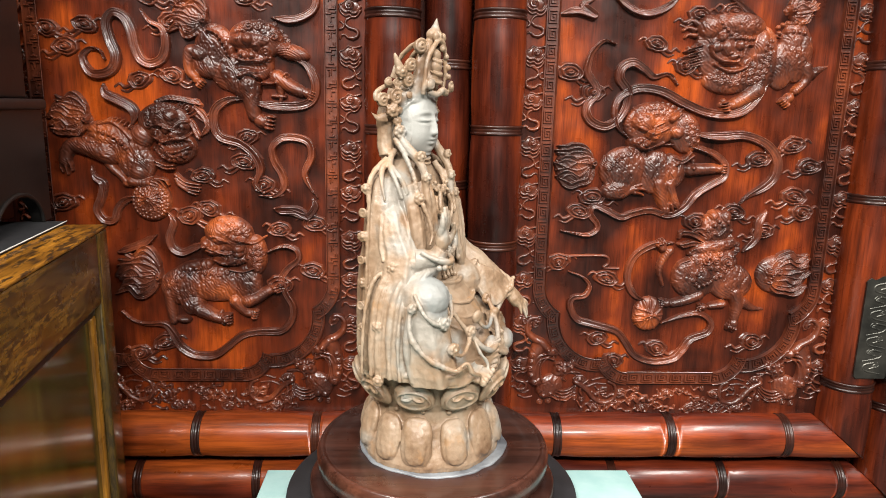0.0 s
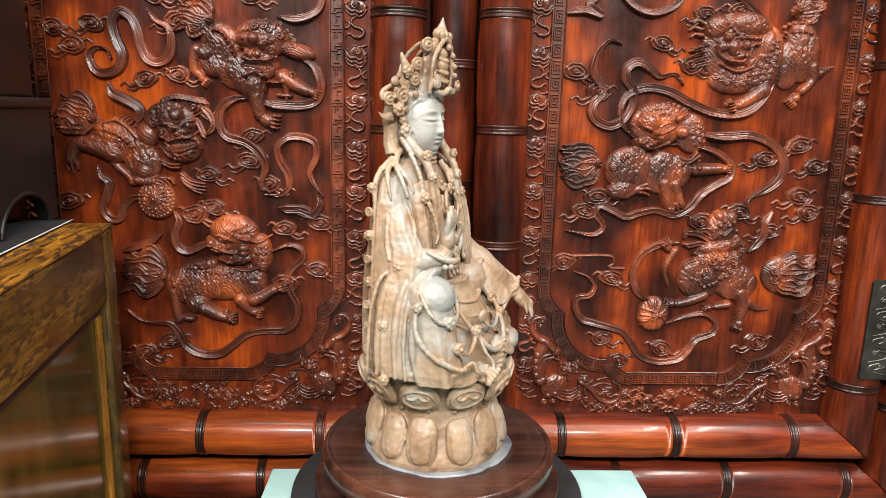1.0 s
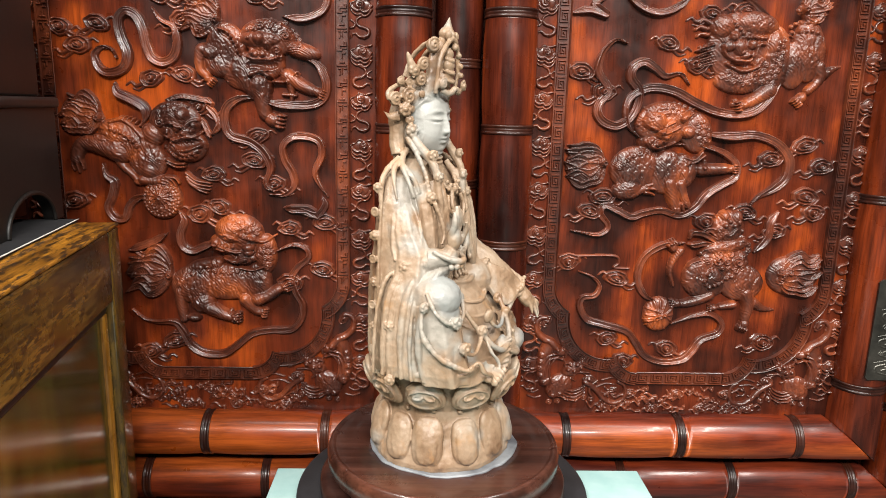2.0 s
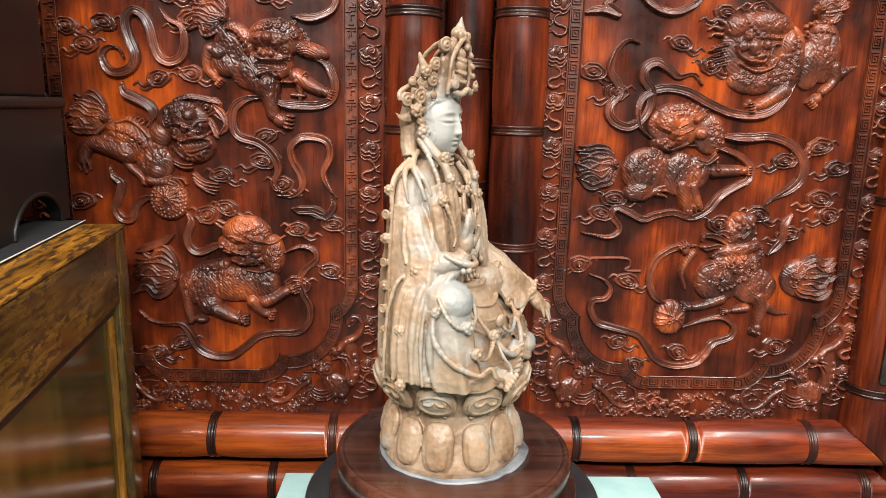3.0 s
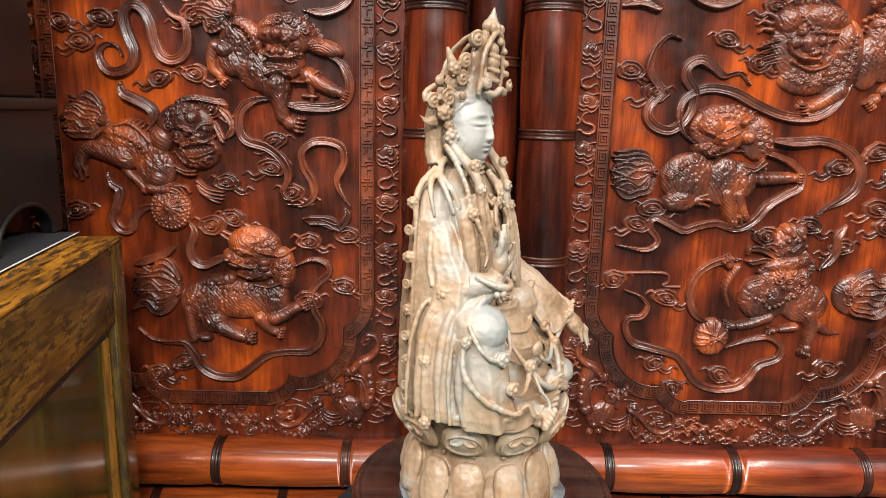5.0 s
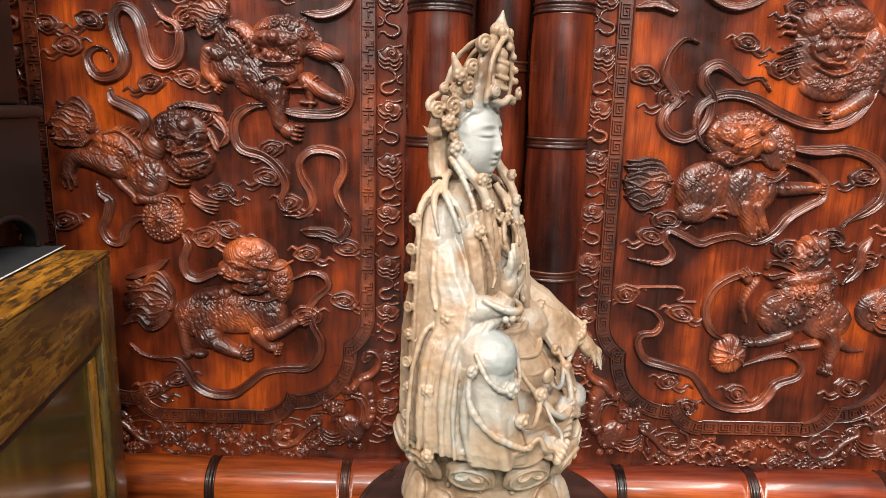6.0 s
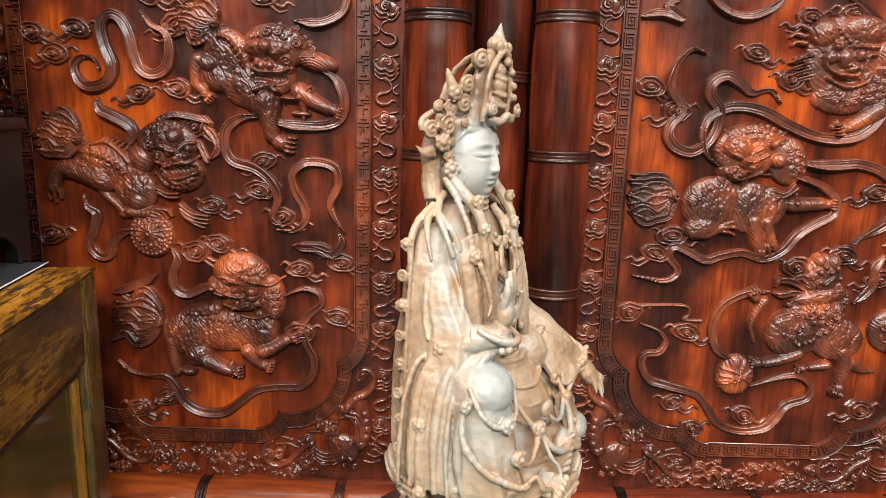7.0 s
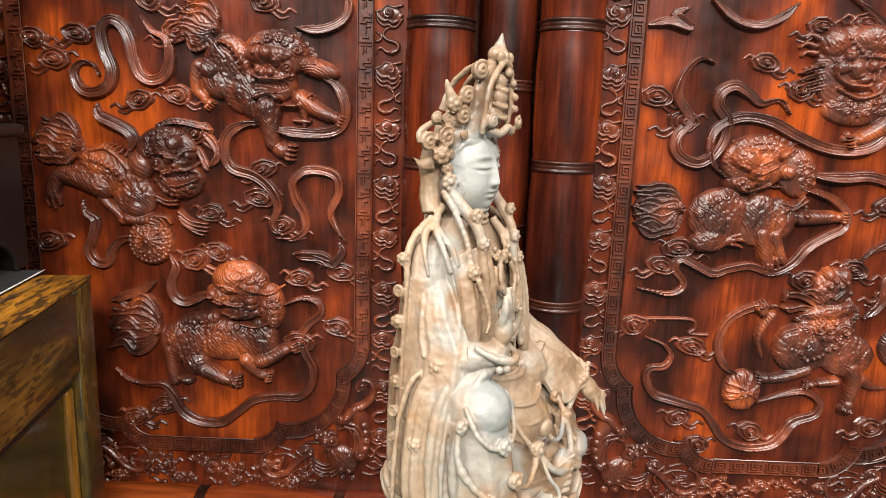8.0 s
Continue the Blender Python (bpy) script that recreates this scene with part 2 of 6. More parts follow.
def tube(bm, pts, radii, sides=10, n=6, flat=1.0):
    """A round rod along a smooth line, with a radius at each given point."""
    line = spline(pts, n)
    rad = np.interp(np.linspace(0, 1, len(line)), np.linspace(0, 1, len(radii)), radii)
    rings = []
    ref = Vector((0.13, -0.97, 0.2)).normalized()
    for i, p in enumerate(line):
        d = Vector(line[min(i + 1, len(line) - 1)] - line[max(i - 1, 0)]).normalized()
        u = d.cross(ref)
        u = u.normalized() if u.length > 1e-3 else d.orthogonal().normalized()
        v = d.cross(u)
        rings.append([bm.verts.new(Vector(p) + (math.cos(a) * u + flat * math.sin(a) * v) * float(rad[i])) for a in (2 * math.pi * k / sides for k in range(sides))])
    for a, b in zip(rings, rings[1:]):
        for i in range(sides):
            bm.faces.new((a[i], a[(i + 1) % sides], b[(i + 1) % sides], b[i]))
    bm.faces.new(rings[0][::-1])
    bm.faces.new(rings[-1])
    return bm


def egg(bm, c, r, rot=(0, 0, 0), seg=16):
    """An ellipsoid, made ring by ring."""
    m = Matrix.LocRotScale(c, Euler([radians(a) for a in rot]), r)
    rows = max(6, seg * 2 // 3)
    poles = [bm.verts.new(m @ Vector((0, 0, z))) for z in (-1, 1)]
    rings = []
    for j in range(1, rows):
        t = math.pi * j / rows
        rings.append([bm.verts.new(m @ Vector((math.sin(t) * math.cos(2 * math.pi * i / seg), math.sin(t) * math.sin(2 * math.pi * i / seg), -math.cos(t)))) for i in range(seg)])
    for i in range(seg):
        k = (i + 1) % seg
        bm.faces.new((poles[0], rings[0][k], rings[0][i]))
        bm.faces.new((poles[1], rings[-1][i], rings[-1][k]))
        for p, q in zip(rings, rings[1:]):
            bm.faces.new((p[i], p[k], q[k], q[i]))
    return bm


def bamboo(bm, axis, c1, c2, start, end, r, nodes, sides=40):
    """A turned rod like bamboo: swelling segments between double-ringed joints. axis 'z': (x, y) fixed; 'x': (y, z) fixed."""
    stops = sorted(k for k in nodes if start < k < end)
    s = start
    ts = []
    while s < end:
        ts.append(s)
        s += 0.006
    for k in stops:
        ts += [k + d for d in (-0.012, -0.009, -0.0065, -0.0055, -0.0035, -0.0012, 0, 0.0012, 0.0035, 0.0055, 0.0065, 0.009, 0.012)]
    ts = sorted(t for t in set(ts + [end]) if start <= t <= end)
    rings = []
    for t in ts:
        d = min((abs(t - k) for k in stops), default=1)
        rr = r * (1 - 0.05 * math.exp(-(max(d - 0.007, 0) / 0.024) ** 2)) if d > 0.0062 else r * 0.93
        ring = []
        for i in range(sides):
            a = 2 * math.pi * i / sides
            u, v = rr * math.cos(a), rr * math.sin(a)
            ring.append(bm.verts.new((c1 + u, c2 + v, t) if axis == "z" else (t, c1 + u, c2 + v)))
        rings.append(ring)
    for a, b in zip(rings, rings[1:]):
        for i in range(sides):
            bm.faces.new((a[i], a[(i + 1) % sides], b[(i + 1) % sides], b[i]))
    bm.faces.new(rings[0][::-1])
    bm.faces.new(rings[-1])
    bmesh.ops.recalc_face_normals(bm, faces=bm.faces)
    return bm


def joint_ring(axis, c1, c2, at, r, parent):
    """A dark double ring round a rod's joint."""
    bm = bmesh.new()
    n, rings = 40, []
    for d, k in ((-0.0072, 0.93), (-0.0068, 0.985), (-0.0052, 0.995), (-0.0034, 0.985), (-0.0026, 0.945), (-0.0014, 0.965), (0.0014, 0.965), (0.0026, 0.945), (0.0034, 0.985), (0.0052, 0.995), (0.0068, 0.985), (0.0072, 0.93)):
        a = [(r * k * math.cos(math.tau * i / n), r * k * math.sin(math.tau * i / n)) for i in range(n)]
        rings.append([bm.verts.new((c1 + u, c2 + v, at + d) if axis == "z" else (at + d, c1 + u, c2 + v)) for u, v in a])
    for p0, p1 in zip(rings, rings[1:]):
        for i in range(n):
            bm.faces.new((p0[i], p0[(i + 1) % n], p1[(i + 1) % n], p1[i]))
    bmesh.ops.recalc_face_normals(bm, faces=bm.faces)
    return world_child(part("joint_ring", bm, ring_wood, parent))


def rod_part(name, axis, c1, c2, start, end, r, nodes, mat, parent, cuts=()):
    """A bamboo-like member of the frame, mitred where given, and its joint rings."""
    bm = bamboo(bmesh.new(), axis, c1, c2, start, end, r, nodes)
    for point, normal in cuts:
        cut(bm, point, normal)
    for at in nodes:
        q = Vector((c1, c2, at)) if axis == "z" else Vector((at, c1, c2))
        if start + 0.03 < at < end - 0.03 and all((q - Vector(point)).dot(Vector(normal)) < -0.06 for point, normal in cuts):
            joint_ring(axis, c1, c2, at, r, parent)
    return world_child(part(name, bm, mat, parent))


def cut(bm, point, normal):
    """Keep what lies behind a plane, and close it."""
    g = bmesh.ops.bisect_plane(bm, geom=[*bm.verts, *bm.edges, *bm.faces], plane_co=point, plane_no=normal, clear_outer=True)
    es = [e for e in g["geom_cut"] if isinstance(e, bmesh.types.BMEdge)]
    bmesh.ops.holes_fill(bm, edges=es)
    return bm


def pieces(cell, least=14):
    """The cells of each connected piece of a carving, the largest first."""
    n = cell.size
    lab = np.where(cell, np.arange(n).reshape(cell.shape) + 1, 0)
    while True:
        big = np.pad(lab, 1)
        best = lab
        for dj in (0, 1, 2):
            for di in (0, 1, 2):
                best = np.maximum(best, big[dj:dj + lab.shape[0], di:di + lab.shape[1]])
        best = np.where(cell, best, 0)
        for _ in range(4):
            best = np.where(cell, np.maximum(best, best.ravel()[np.maximum(best - 1, 0)]), 0)
        if (best == lab).all():
            break
        lab = best
    names, counts = np.unique(lab[lab > 0], return_counts=True)
    return [np.nonzero(lab == k) for k, c in sorted(zip(names, counts), key=lambda q: -q[1]) if c >= least]


class Carving:
    """A carved relief on an upright ground, in millimetres: x to the right, z up, height towards the viewer."""

    def __init__(self, step=1.25):
        self.ops, self.lo, self.hi, self.step = [], [1e9, 1e9], [-1e9, -1e9], step

    def grow(self, x, z, r):
        self.lo = [min(self.lo[0], x - r), min(self.lo[1], z - r)]
        self.hi = [max(self.hi[0], x + r), max(self.hi[1], z + r)]

    def dome(self, x, z, rx, rz, h, turn=0.0, power=0.5, add=False):
        self.grow(x, z, max(rx, rz))
        self.ops.append(("dome", x, z, rx, rz, h, math.radians(turn), power, add))
        return self

    def ball(self, x, z, r, h=None):
        return self.dome(x, z, r, r, h or r * 0.8, 0, 0.5, True)

    def swirl(self, x, z, r, h=None, hand=1):
        self.grow(x, z, r)
        self.ops.append(("swirl", x, z, r, h or r * 0.8, hand))
        return self

    def ridge(self, pts, r, h, taper=(1, 1), add=False):
        self.line("ridge", pts, r, h, taper, add)
        return self

    def ribbon(self, pts, w, h, taper=(0.5, 0.5)):
        self.line("ribbon", pts, w / 2, h, taper, False)
        return self

    def line(self, kind, pts, r, h, taper, add):
        for x, z in pts:
            self.grow(x, z, r * 1.3)
        self.ops.append((kind, spline(pts, 7), r, h, taper, add))

    def cloud(self, x, z, a, h=6.0, turn=0.0):
        self.grow(x, z, a * 1.15)
        self.ops.append(("cloud", x, z, a, h, math.radians(turn)))
        return self

    def fur(self, x, z, rx, rz, turn, pitch, amp):
        """Overlapping flame-shaped tufts over an oval, all combed one way."""
        rnd = random.Random(int(x * 7 + z * 13))
        a = math.radians(turn)
        n = int(math.pi * rx * rz / (pitch * pitch * 1.7))
        spots = sorted((rnd.uniform(-1, 1), rnd.uniform(-1, 1)) for _ in range(n * 3))
        for u, v in [q for q in spots if q[0] ** 2 + q[1] ** 2 < 1][:n * 2]:
            u, v = u * rx, v * rz
            t = a + rnd.uniform(-0.3, 0.3)
            cx, cz = x + u * math.cos(a) - v * math.sin(a), z + u * math.sin(a) + v * math.cos(a)
            ln, w = pitch * rnd.uniform(2.4, 3.6), rnd.choice((-1, 1)) * rnd.uniform(0.15, 0.4) * pitch
            pts = [(cx + q * ln * math.cos(t) - o * math.sin(t), cz + q * ln * math.sin(t) + o * math.cos(t)) for q, o in ((-0.5, 0), (-0.15, w), (0.2, -w * 0.7), (0.55, w))]
            self.line("tuft", pts, pitch * 0.5, amp * 1.0, (1.0, 0.12), True)
        return self

    def plume(self, knot, tip, width, h=9.0, locks=5, curve=0.3):
        """A tuft of wavy locks that fan out from a knot of curls."""
        k, t = np.array(knot, float), np.array(tip, float)
        d = t - k
        side = np.array([-d[1], d[0]]) / np.hypot(*d)
        mid = k + d * 0.45
        self.dome(mid[0], mid[1], np.hypot(*d) * 0.52, width * 0.5, h * 0.92, math.degrees(math.atan2(d[1], d[0])), 0.36)
        rnd = random.Random(int(k[0] + 3 * k[1]))
        locks += 4
        for i in list(range(0, locks, 2)) + list(range(1, locks, 2)):
            q = (i / (locks - 1) - 0.5) * 2
            w, far = rnd.uniform(-0.09, 0.09), rnd.uniform(0.86, 1.12) * (1 - 0.12 * abs(q))
            p = [k, k + d * 0.16 + side * width * 0.42 * q, k + d * 0.42 + side * width * (0.56 * q + w), k + d * 0.7 * far + side * width * (0.46 * q - w + curve * 0.1), k + d * far + side * width * (0.5 * q + 1.5 * w + curve * 0.5)]
            self.ribbon(p, width / locks * 2.1, h * (1 + 0.15 * (i % 2)), (0.6, 0.08))
        for i in range(6):
            a = i * 1.05
            self.ball(k[0] + 4.5 * math.cos(a), k[1] + 4.5 * math.sin(a), 3.4, 3)
        self.ball(k[0], k[1], 4, 5)
        return self

    def paw(self, x, z, r, turn, h):
        a = math.radians(turn)
        self.dome(x, z, r * 0.95, r * 0.75, h * 0.9, turn)
        for k in (-1, -0.35, 0.35, 1):
            cx, cz = x + r * 0.8 * math.cos(a) - k * r * 0.62 * math.sin(a), z + r * 0.8 * math.sin(a) + k * r * 0.62 * math.cos(a)
            self.dome(cx, cz, r * 0.5, r * 0.24, h * 0.9, turn)
            self.dome(cx + r * 0.45 * math.cos(a), cz + r * 0.45 * math.sin(a), r * 0.2, r * 0.14, h * 0.7, turn)
        return self

    def height(self):
        st = self.step
        x0, z0 = self.lo[0] - 2 * st, self.lo[1] - 2 * st
        nx, nz = int((self.hi[0] - x0) / st) + 4, int((self.hi[1] - z0) / st) + 4
        H = np.zeros((nz, nx))

        def window(cx0, cx1, cz0, cz1):
            i0, i1 = max(0, int((cx0 - x0) / st) - 1), min(nx, int((cx1 - x0) / st) + 2)
            j0, j1 = max(0, int((cz0 - z0) / st) - 1), min(nz, int((cz1 - z0) / st) + 2)
            X, Z = np.meshgrid(x0 + st * np.arange(i0, max(i1, i0)), z0 + st * np.arange(j0, max(j1, j0)))
            return (slice(j0, j1), slice(i0, i1)), X, Z

        T = np.zeros_like(H)
        for op in [*self.ops, ("end",)]:
            kind = op[0]
            if kind != "tuft":
                H += T
                T[:] = 0
            if kind == "end":
                break
            if kind == "dome":
                _, cx, cz, rx, rz, h, a, power, add = op
                w, X, Z = window(cx - max(rx, rz), cx + max(rx, rz), cz - max(rx, rz), cz + max(rx, rz))
                u, v = (X - cx) * math.cos(a) + (Z - cz) * math.sin(a), -(X - cx) * math.sin(a) + (Z - cz) * math.cos(a)
                q = np.clip(1 - (u / rx) ** 2 - (v / rz) ** 2, 0, 1) ** power * h
                H[w] = np.maximum(H[w] + 1.25 * q, np.where(H[w] > 0, 1.0, 0)) if add else np.maximum(H[w], q)
            elif kind == "swirl":
                _, cx, cz, r, h, hand = op
                w, X, Z = window(cx - r, cx + r, cz - r, cz + r)
                d, a = np.hypot(X - cx, Z - cz) / r, np.arctan2(Z - cz, X - cx) * hand
                q = np.sqrt(np.clip(1 - d ** 2, 0, 1)) * h * (0.64 + 0.36 * np.cos(a - 2 * math.pi * 1.6 * d))
                H[w] = H[w] + q
            elif kind == "cloud":
                _, cx, cz, a, h, turn = op
                w, X, Z = window(cx - a * 1.2, cx + a * 1.2, cz - a * 1.2, cz + a * 1.2)
                u, v = (X - cx) * math.cos(turn) + (Z - cz) * math.sin(turn), -(X - cx) * math.sin(turn) + (Z - cz) * math.cos(turn)
                th = np.arctan2(v / 0.68, u)
                e = ((np.abs(u) / a) ** 1.45 + (np.abs(v) / (0.66 * a)) ** 1.45) ** 0.69 * (1 + 0.05 * np.cos(4 * th) + 0.045 * np.cos(3 * th + cx) + 0.03 * np.cos(7 * th + cz))
                q = np.where(e < 1, h * (0.28 + 0.42 * np.clip(1 - e, 0, 1) - 0.32 * np.cos(2 * math.pi * (2.9 * e + 0.16 * np.sin(2 * th + cx)))), 0)
                q = np.maximum(q, np.where(e < 1, h * 0.15, 0))
                d = np.hypot(u, v) / (a * 0.24)
                q += np.sqrt(np.clip(1 - d ** 2, 0, 1)) * h * 0.4
                H[w] = np.maximum(H[w], q)
            else:
                _, line, r, h, taper, add = op
                seg = np.hypot(*(line[1:] - line[:-1]).T)
                arc = np.concatenate([[0], np.cumsum(seg)])
                full = arc[-1]
                whole, X, Z = window(line[:, 0].min() - r, line[:, 0].max() + r, line[:, 1].min() - r, line[:, 1].max() + r)
                oj, oi = whole[0].start, whole[1].start
                D = np.full(X.shape, 1e9)
                S, G = np.zeros(X.shape), np.zeros(X.shape)
                for p, q, s0, ln in zip(line, line[1:], arc, seg):
                    if ln < 1e-6:
                        continue
                    w, X, Z = window(min(p[0], q[0]) - r, max(p[0], q[0]) + r, min(p[1], q[1]) - r, max(p[1], q[1]) + r)
                    w = (slice(w[0].start - oj, w[0].stop - oj), slice(w[1].start - oi, w[1].stop - oi))
                    t = np.clip(((X - p[0]) * (q[0] - p[0]) + (Z - p[1]) * (q[1] - p[1])) / ln ** 2, 0, 1)
                    dx, dz = X - p[0] - t * (q[0] - p[0]), Z - p[1] - t * (q[1] - p[1])
                    d = np.hypot(dx, dz)
                    g = (dx * (q[1] - p[1]) - dz * (q[0] - p[0])) / ln
                    near = d < D[w]
                    D[w] = np.where(near, d, D[w])
                    S[w] = np.where(near, s0 + t * ln, S[w])
                    G[w] = np.where(near, g, G[w])
                f = S / max(full, 1e-6)
                size = np.minimum(1, np.minimum(taper[0] + f * 5 * (1 - taper[0]), taper[1] + (1 - f) * 5 * (1 - taper[1]))) if kind == "ribbon" else taper[0] + (taper[1] - taper[0]) * f
                e = D / (r * size)
                inside = e < 1
                if kind == "tuft":
                    q = np.where(inside & (H[whole] > 3), np.sqrt(np.clip(1 - e ** 2, 0, 1)) * h * (0.35 + 0.65 * size) * (1 - 0.25 * f), 0)
                    T[whole] = np.maximum(T[whole], q)
                    continue
                elif kind == "ridge":
                    q = np.where(inside, np.sqrt(np.clip(1 - e ** 2, 0, 1)) * h * size, 0)
                else:
                    g = G / (r * size)
                    q = np.where(inside, h * ((1 - e ** 10) * (0.56 + 0.36 * np.exp(-((np.abs(g) - 0.78) / 0.17) ** 2) + 0.15 * np.exp(-((np.abs(g) - 0.34) / 0.12) ** 2)) + 0.30 * g * np.sin(S / 33.0) + 0.12 * np.sin(S / 21.0)), 0)
                    q = np.maximum(q, np.where(inside, 0.25 * h, 0))
                H[whole] = H[whole] + 1.3 * q if add else np.maximum(H[whole], q)
        return H, x0, z0, st

    def build(self, name, mat, parent, ground, label="", rest=None, combed=0.0, field=(1.0, 0.0)):
        H, x0, z0, st = self.height()
        if combed:
            X, Z = np.meshgrid(x0 + st * np.arange(H.shape[1]), z0 + st * np.arange(H.shape[0]))
            wx = 5 * np.sin(Z / 13.0 + 1.3 * np.sin(X / 17.0)) + 2.5 * np.sin(Z / 5.3 + X / 9.1)
            wz = 5 * np.sin(X / 11.0 + 1.1 * np.sin(Z / 15.0 + 2))
            lumps = np.sin((X + wx) / 5.9 + 1.7 * np.sin((Z + wz) / 8.3)) * np.sin((Z - wz) / 6.7 + 1.2 * np.sin((X - wx) / 9.7))
            strands = 1 - 2 * np.abs(np.sin((X + 0.35 * Z + 1.6 * wx) / 2.9 + 0.8 * np.sin((Z + wz) / 6.0)))
            H = np.where(H > 4, np.maximum(H + combed * (0.9 * lumps + 0.55 * strands * (lumps > -0.35)), 3), H)
        solid = H > 0.12
        cell = solid[:-1, :-1] | solid[1:, :-1] | solid[:-1, 1:] | solid[1:, 1:]
        H = np.where(solid, H, -0.5)
        for k, one in enumerate(pieces(cell)):
            j0, j1, i0, i1 = one[0].min(), one[0].max() + 2, one[1].min(), one[1].max() + 2
            grid = np.zeros((j1 - j0, i1 - i0), bool)
            cj, ci = one[0] - j0, one[1] - i0
            for a in (0, 1):
                for b in (0, 1):
                    grid[cj + a, ci + b] = True
            idx = np.full(grid.shape, -1)
            idx[grid] = np.arange(grid.sum())
            j, i = np.nonzero(grid)
            co = np.stack([((x0 + st * (i + i0)) * field[0] + field[1]) / 1000, ground - H[j + j0, i + i0] / 1000, (z0 + st * (j + j0)) / 1000], 1)
            fc = np.stack([idx[cj, ci], idx[cj, ci + 1], idx[cj + 1, ci + 1], idx[cj + 1, ci]], 1)
            me = bpy.data.meshes.new(name)
            me.from_pydata(co.tolist(), [], fc.tolist())
            me.shade_smooth()
            me.materials.append(mat)
            ob = new(name if k == 0 or rest is None else rest, me)
            ob.parent = parent
            if label and k == 0:
                tagged(ob, label)
            world_child(ob)


# ---- the room: plain walls, floor and ceiling that close the place ----
def slab(name, x0, x1, y0, y1, z0, z1, mat):
    return tagged(part(name, box(bmesh.new(), x0, x1, y0, y1, z0, z1), mat, None, "", False), kind="structure")


slab("floor", -3.2, 3.2, -3.2, 2.2, -0.1, 0.0, floor_mat)
slab("ceiling", -3.2, 3.2, -3.2, 2.2, 2.8, 2.9, ceiling_mat)
slab("wall_north", -3.2, 3.2, 2.1, 2.2, 0.0, 2.8, wall_paint)
slab("wall_south", -3.2, 3.2, -3.2, -3.1, 0.0, 2.8, wall_paint)
slab("wall_west", -3.2, -3.1, -3.1, 2.1, 0.0, 2.8, wall_paint)
slab("wall_east", 3.1, 3.2, -3.1, 2.1, 0.0, 2.8, wall_paint)

# ---- the carved cabinet ----
GROUND = 1.046            # the doors' carved ground
LEFT_X, RIGHT_X = -0.340, 0.4235   # the middles of the two doors
cabinet = holder("cabinet", (0.05, 1.3, 0.0), "large reddish rosewood cabinet with bamboo-shaped frame and two carved doors", "cabinet")

for name, *dims in (("back_board", -0.78, 0.90, 1.11, 1.125, 0.12, 2.1), ("side_board", -0.80, -0.78, 1.11, 1.60, 0.12, 2.1), ("side_board", 0.90, 0.92, 1.11, 1.60, 0.12, 2.1),
                    ("rear_board", -0.80, 0.92, 1.60, 1.62, 0.12, 2.1), ("cabinet_top", -0.80, 0.92, 1.10, 1.62, 2.1, 2.13), ("cabinet_floor", -0.78, 0.90, 1.13, 1.60, 0.12, 0.15),
                    ("foot", -0.79, -0.75, 1.12, 1.16, 0.0, 0.12), ("foot", 0.87, 0.91, 1.12, 1.16, 0.0, 0.12), ("foot", -0.79, -0.75, 1.57, 1.61, 0.0, 0.12), ("foot", 0.87, 0.91, 1.57, 1.61, 0.0, 0.12)):
    world_child(part(name, box(bmesh.new(), *dims), bamboo_v, cabinet, "", False))


def stops(first, pitch, n=14):
    return [first + pitch * i for i in range(-6, n)]


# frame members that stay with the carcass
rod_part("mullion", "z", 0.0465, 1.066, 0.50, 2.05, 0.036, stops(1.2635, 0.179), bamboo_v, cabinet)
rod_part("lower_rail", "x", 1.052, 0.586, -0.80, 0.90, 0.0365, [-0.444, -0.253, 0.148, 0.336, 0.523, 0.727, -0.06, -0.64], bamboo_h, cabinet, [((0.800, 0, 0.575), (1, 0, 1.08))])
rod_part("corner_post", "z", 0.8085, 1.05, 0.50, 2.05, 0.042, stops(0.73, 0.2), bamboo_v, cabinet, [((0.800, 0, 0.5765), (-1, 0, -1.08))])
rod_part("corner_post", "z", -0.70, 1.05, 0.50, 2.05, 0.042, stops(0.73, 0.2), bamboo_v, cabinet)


def door(cx, x0, x1, label):
    b = box(bmesh.new(), x0, x1, GROUND, GROUND + 0.022, 0.70, 2.0)
    return world_child(part("door", b, panel_wood, cabinet, label, False))


# each door's carved field: stretch, and shift in millimetres
FIELD_LEFT, FIELD_RIGHT, FIELD_LOOPS = (0.982, 8.0), (1.08, -9.0), (1.0, 9.0)
door_left = door(LEFT_X, -0.62, -0.06, "door leaf carved with lions, ribbons and clouds")
door_right = door(RIGHT_X, 0.14, 0.70, "door leaf carved with lions, ribbons and clouds")

# stiles and rails of the doors
STOPS = [1.668, 1.4991, 1.3308, 1.1673, 0.9989, 0.8306]
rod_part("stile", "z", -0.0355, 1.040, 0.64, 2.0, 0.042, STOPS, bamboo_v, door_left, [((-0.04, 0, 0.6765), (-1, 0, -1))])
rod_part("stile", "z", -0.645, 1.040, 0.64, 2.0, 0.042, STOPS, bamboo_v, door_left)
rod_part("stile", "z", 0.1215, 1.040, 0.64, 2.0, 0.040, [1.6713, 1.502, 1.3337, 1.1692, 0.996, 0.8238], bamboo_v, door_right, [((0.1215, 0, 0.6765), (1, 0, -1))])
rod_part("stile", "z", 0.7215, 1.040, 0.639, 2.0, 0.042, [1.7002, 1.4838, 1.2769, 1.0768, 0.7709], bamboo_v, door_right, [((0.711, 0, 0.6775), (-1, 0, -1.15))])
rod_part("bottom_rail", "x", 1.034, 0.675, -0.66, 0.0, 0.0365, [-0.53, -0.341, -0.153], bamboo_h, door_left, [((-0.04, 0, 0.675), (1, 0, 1))])
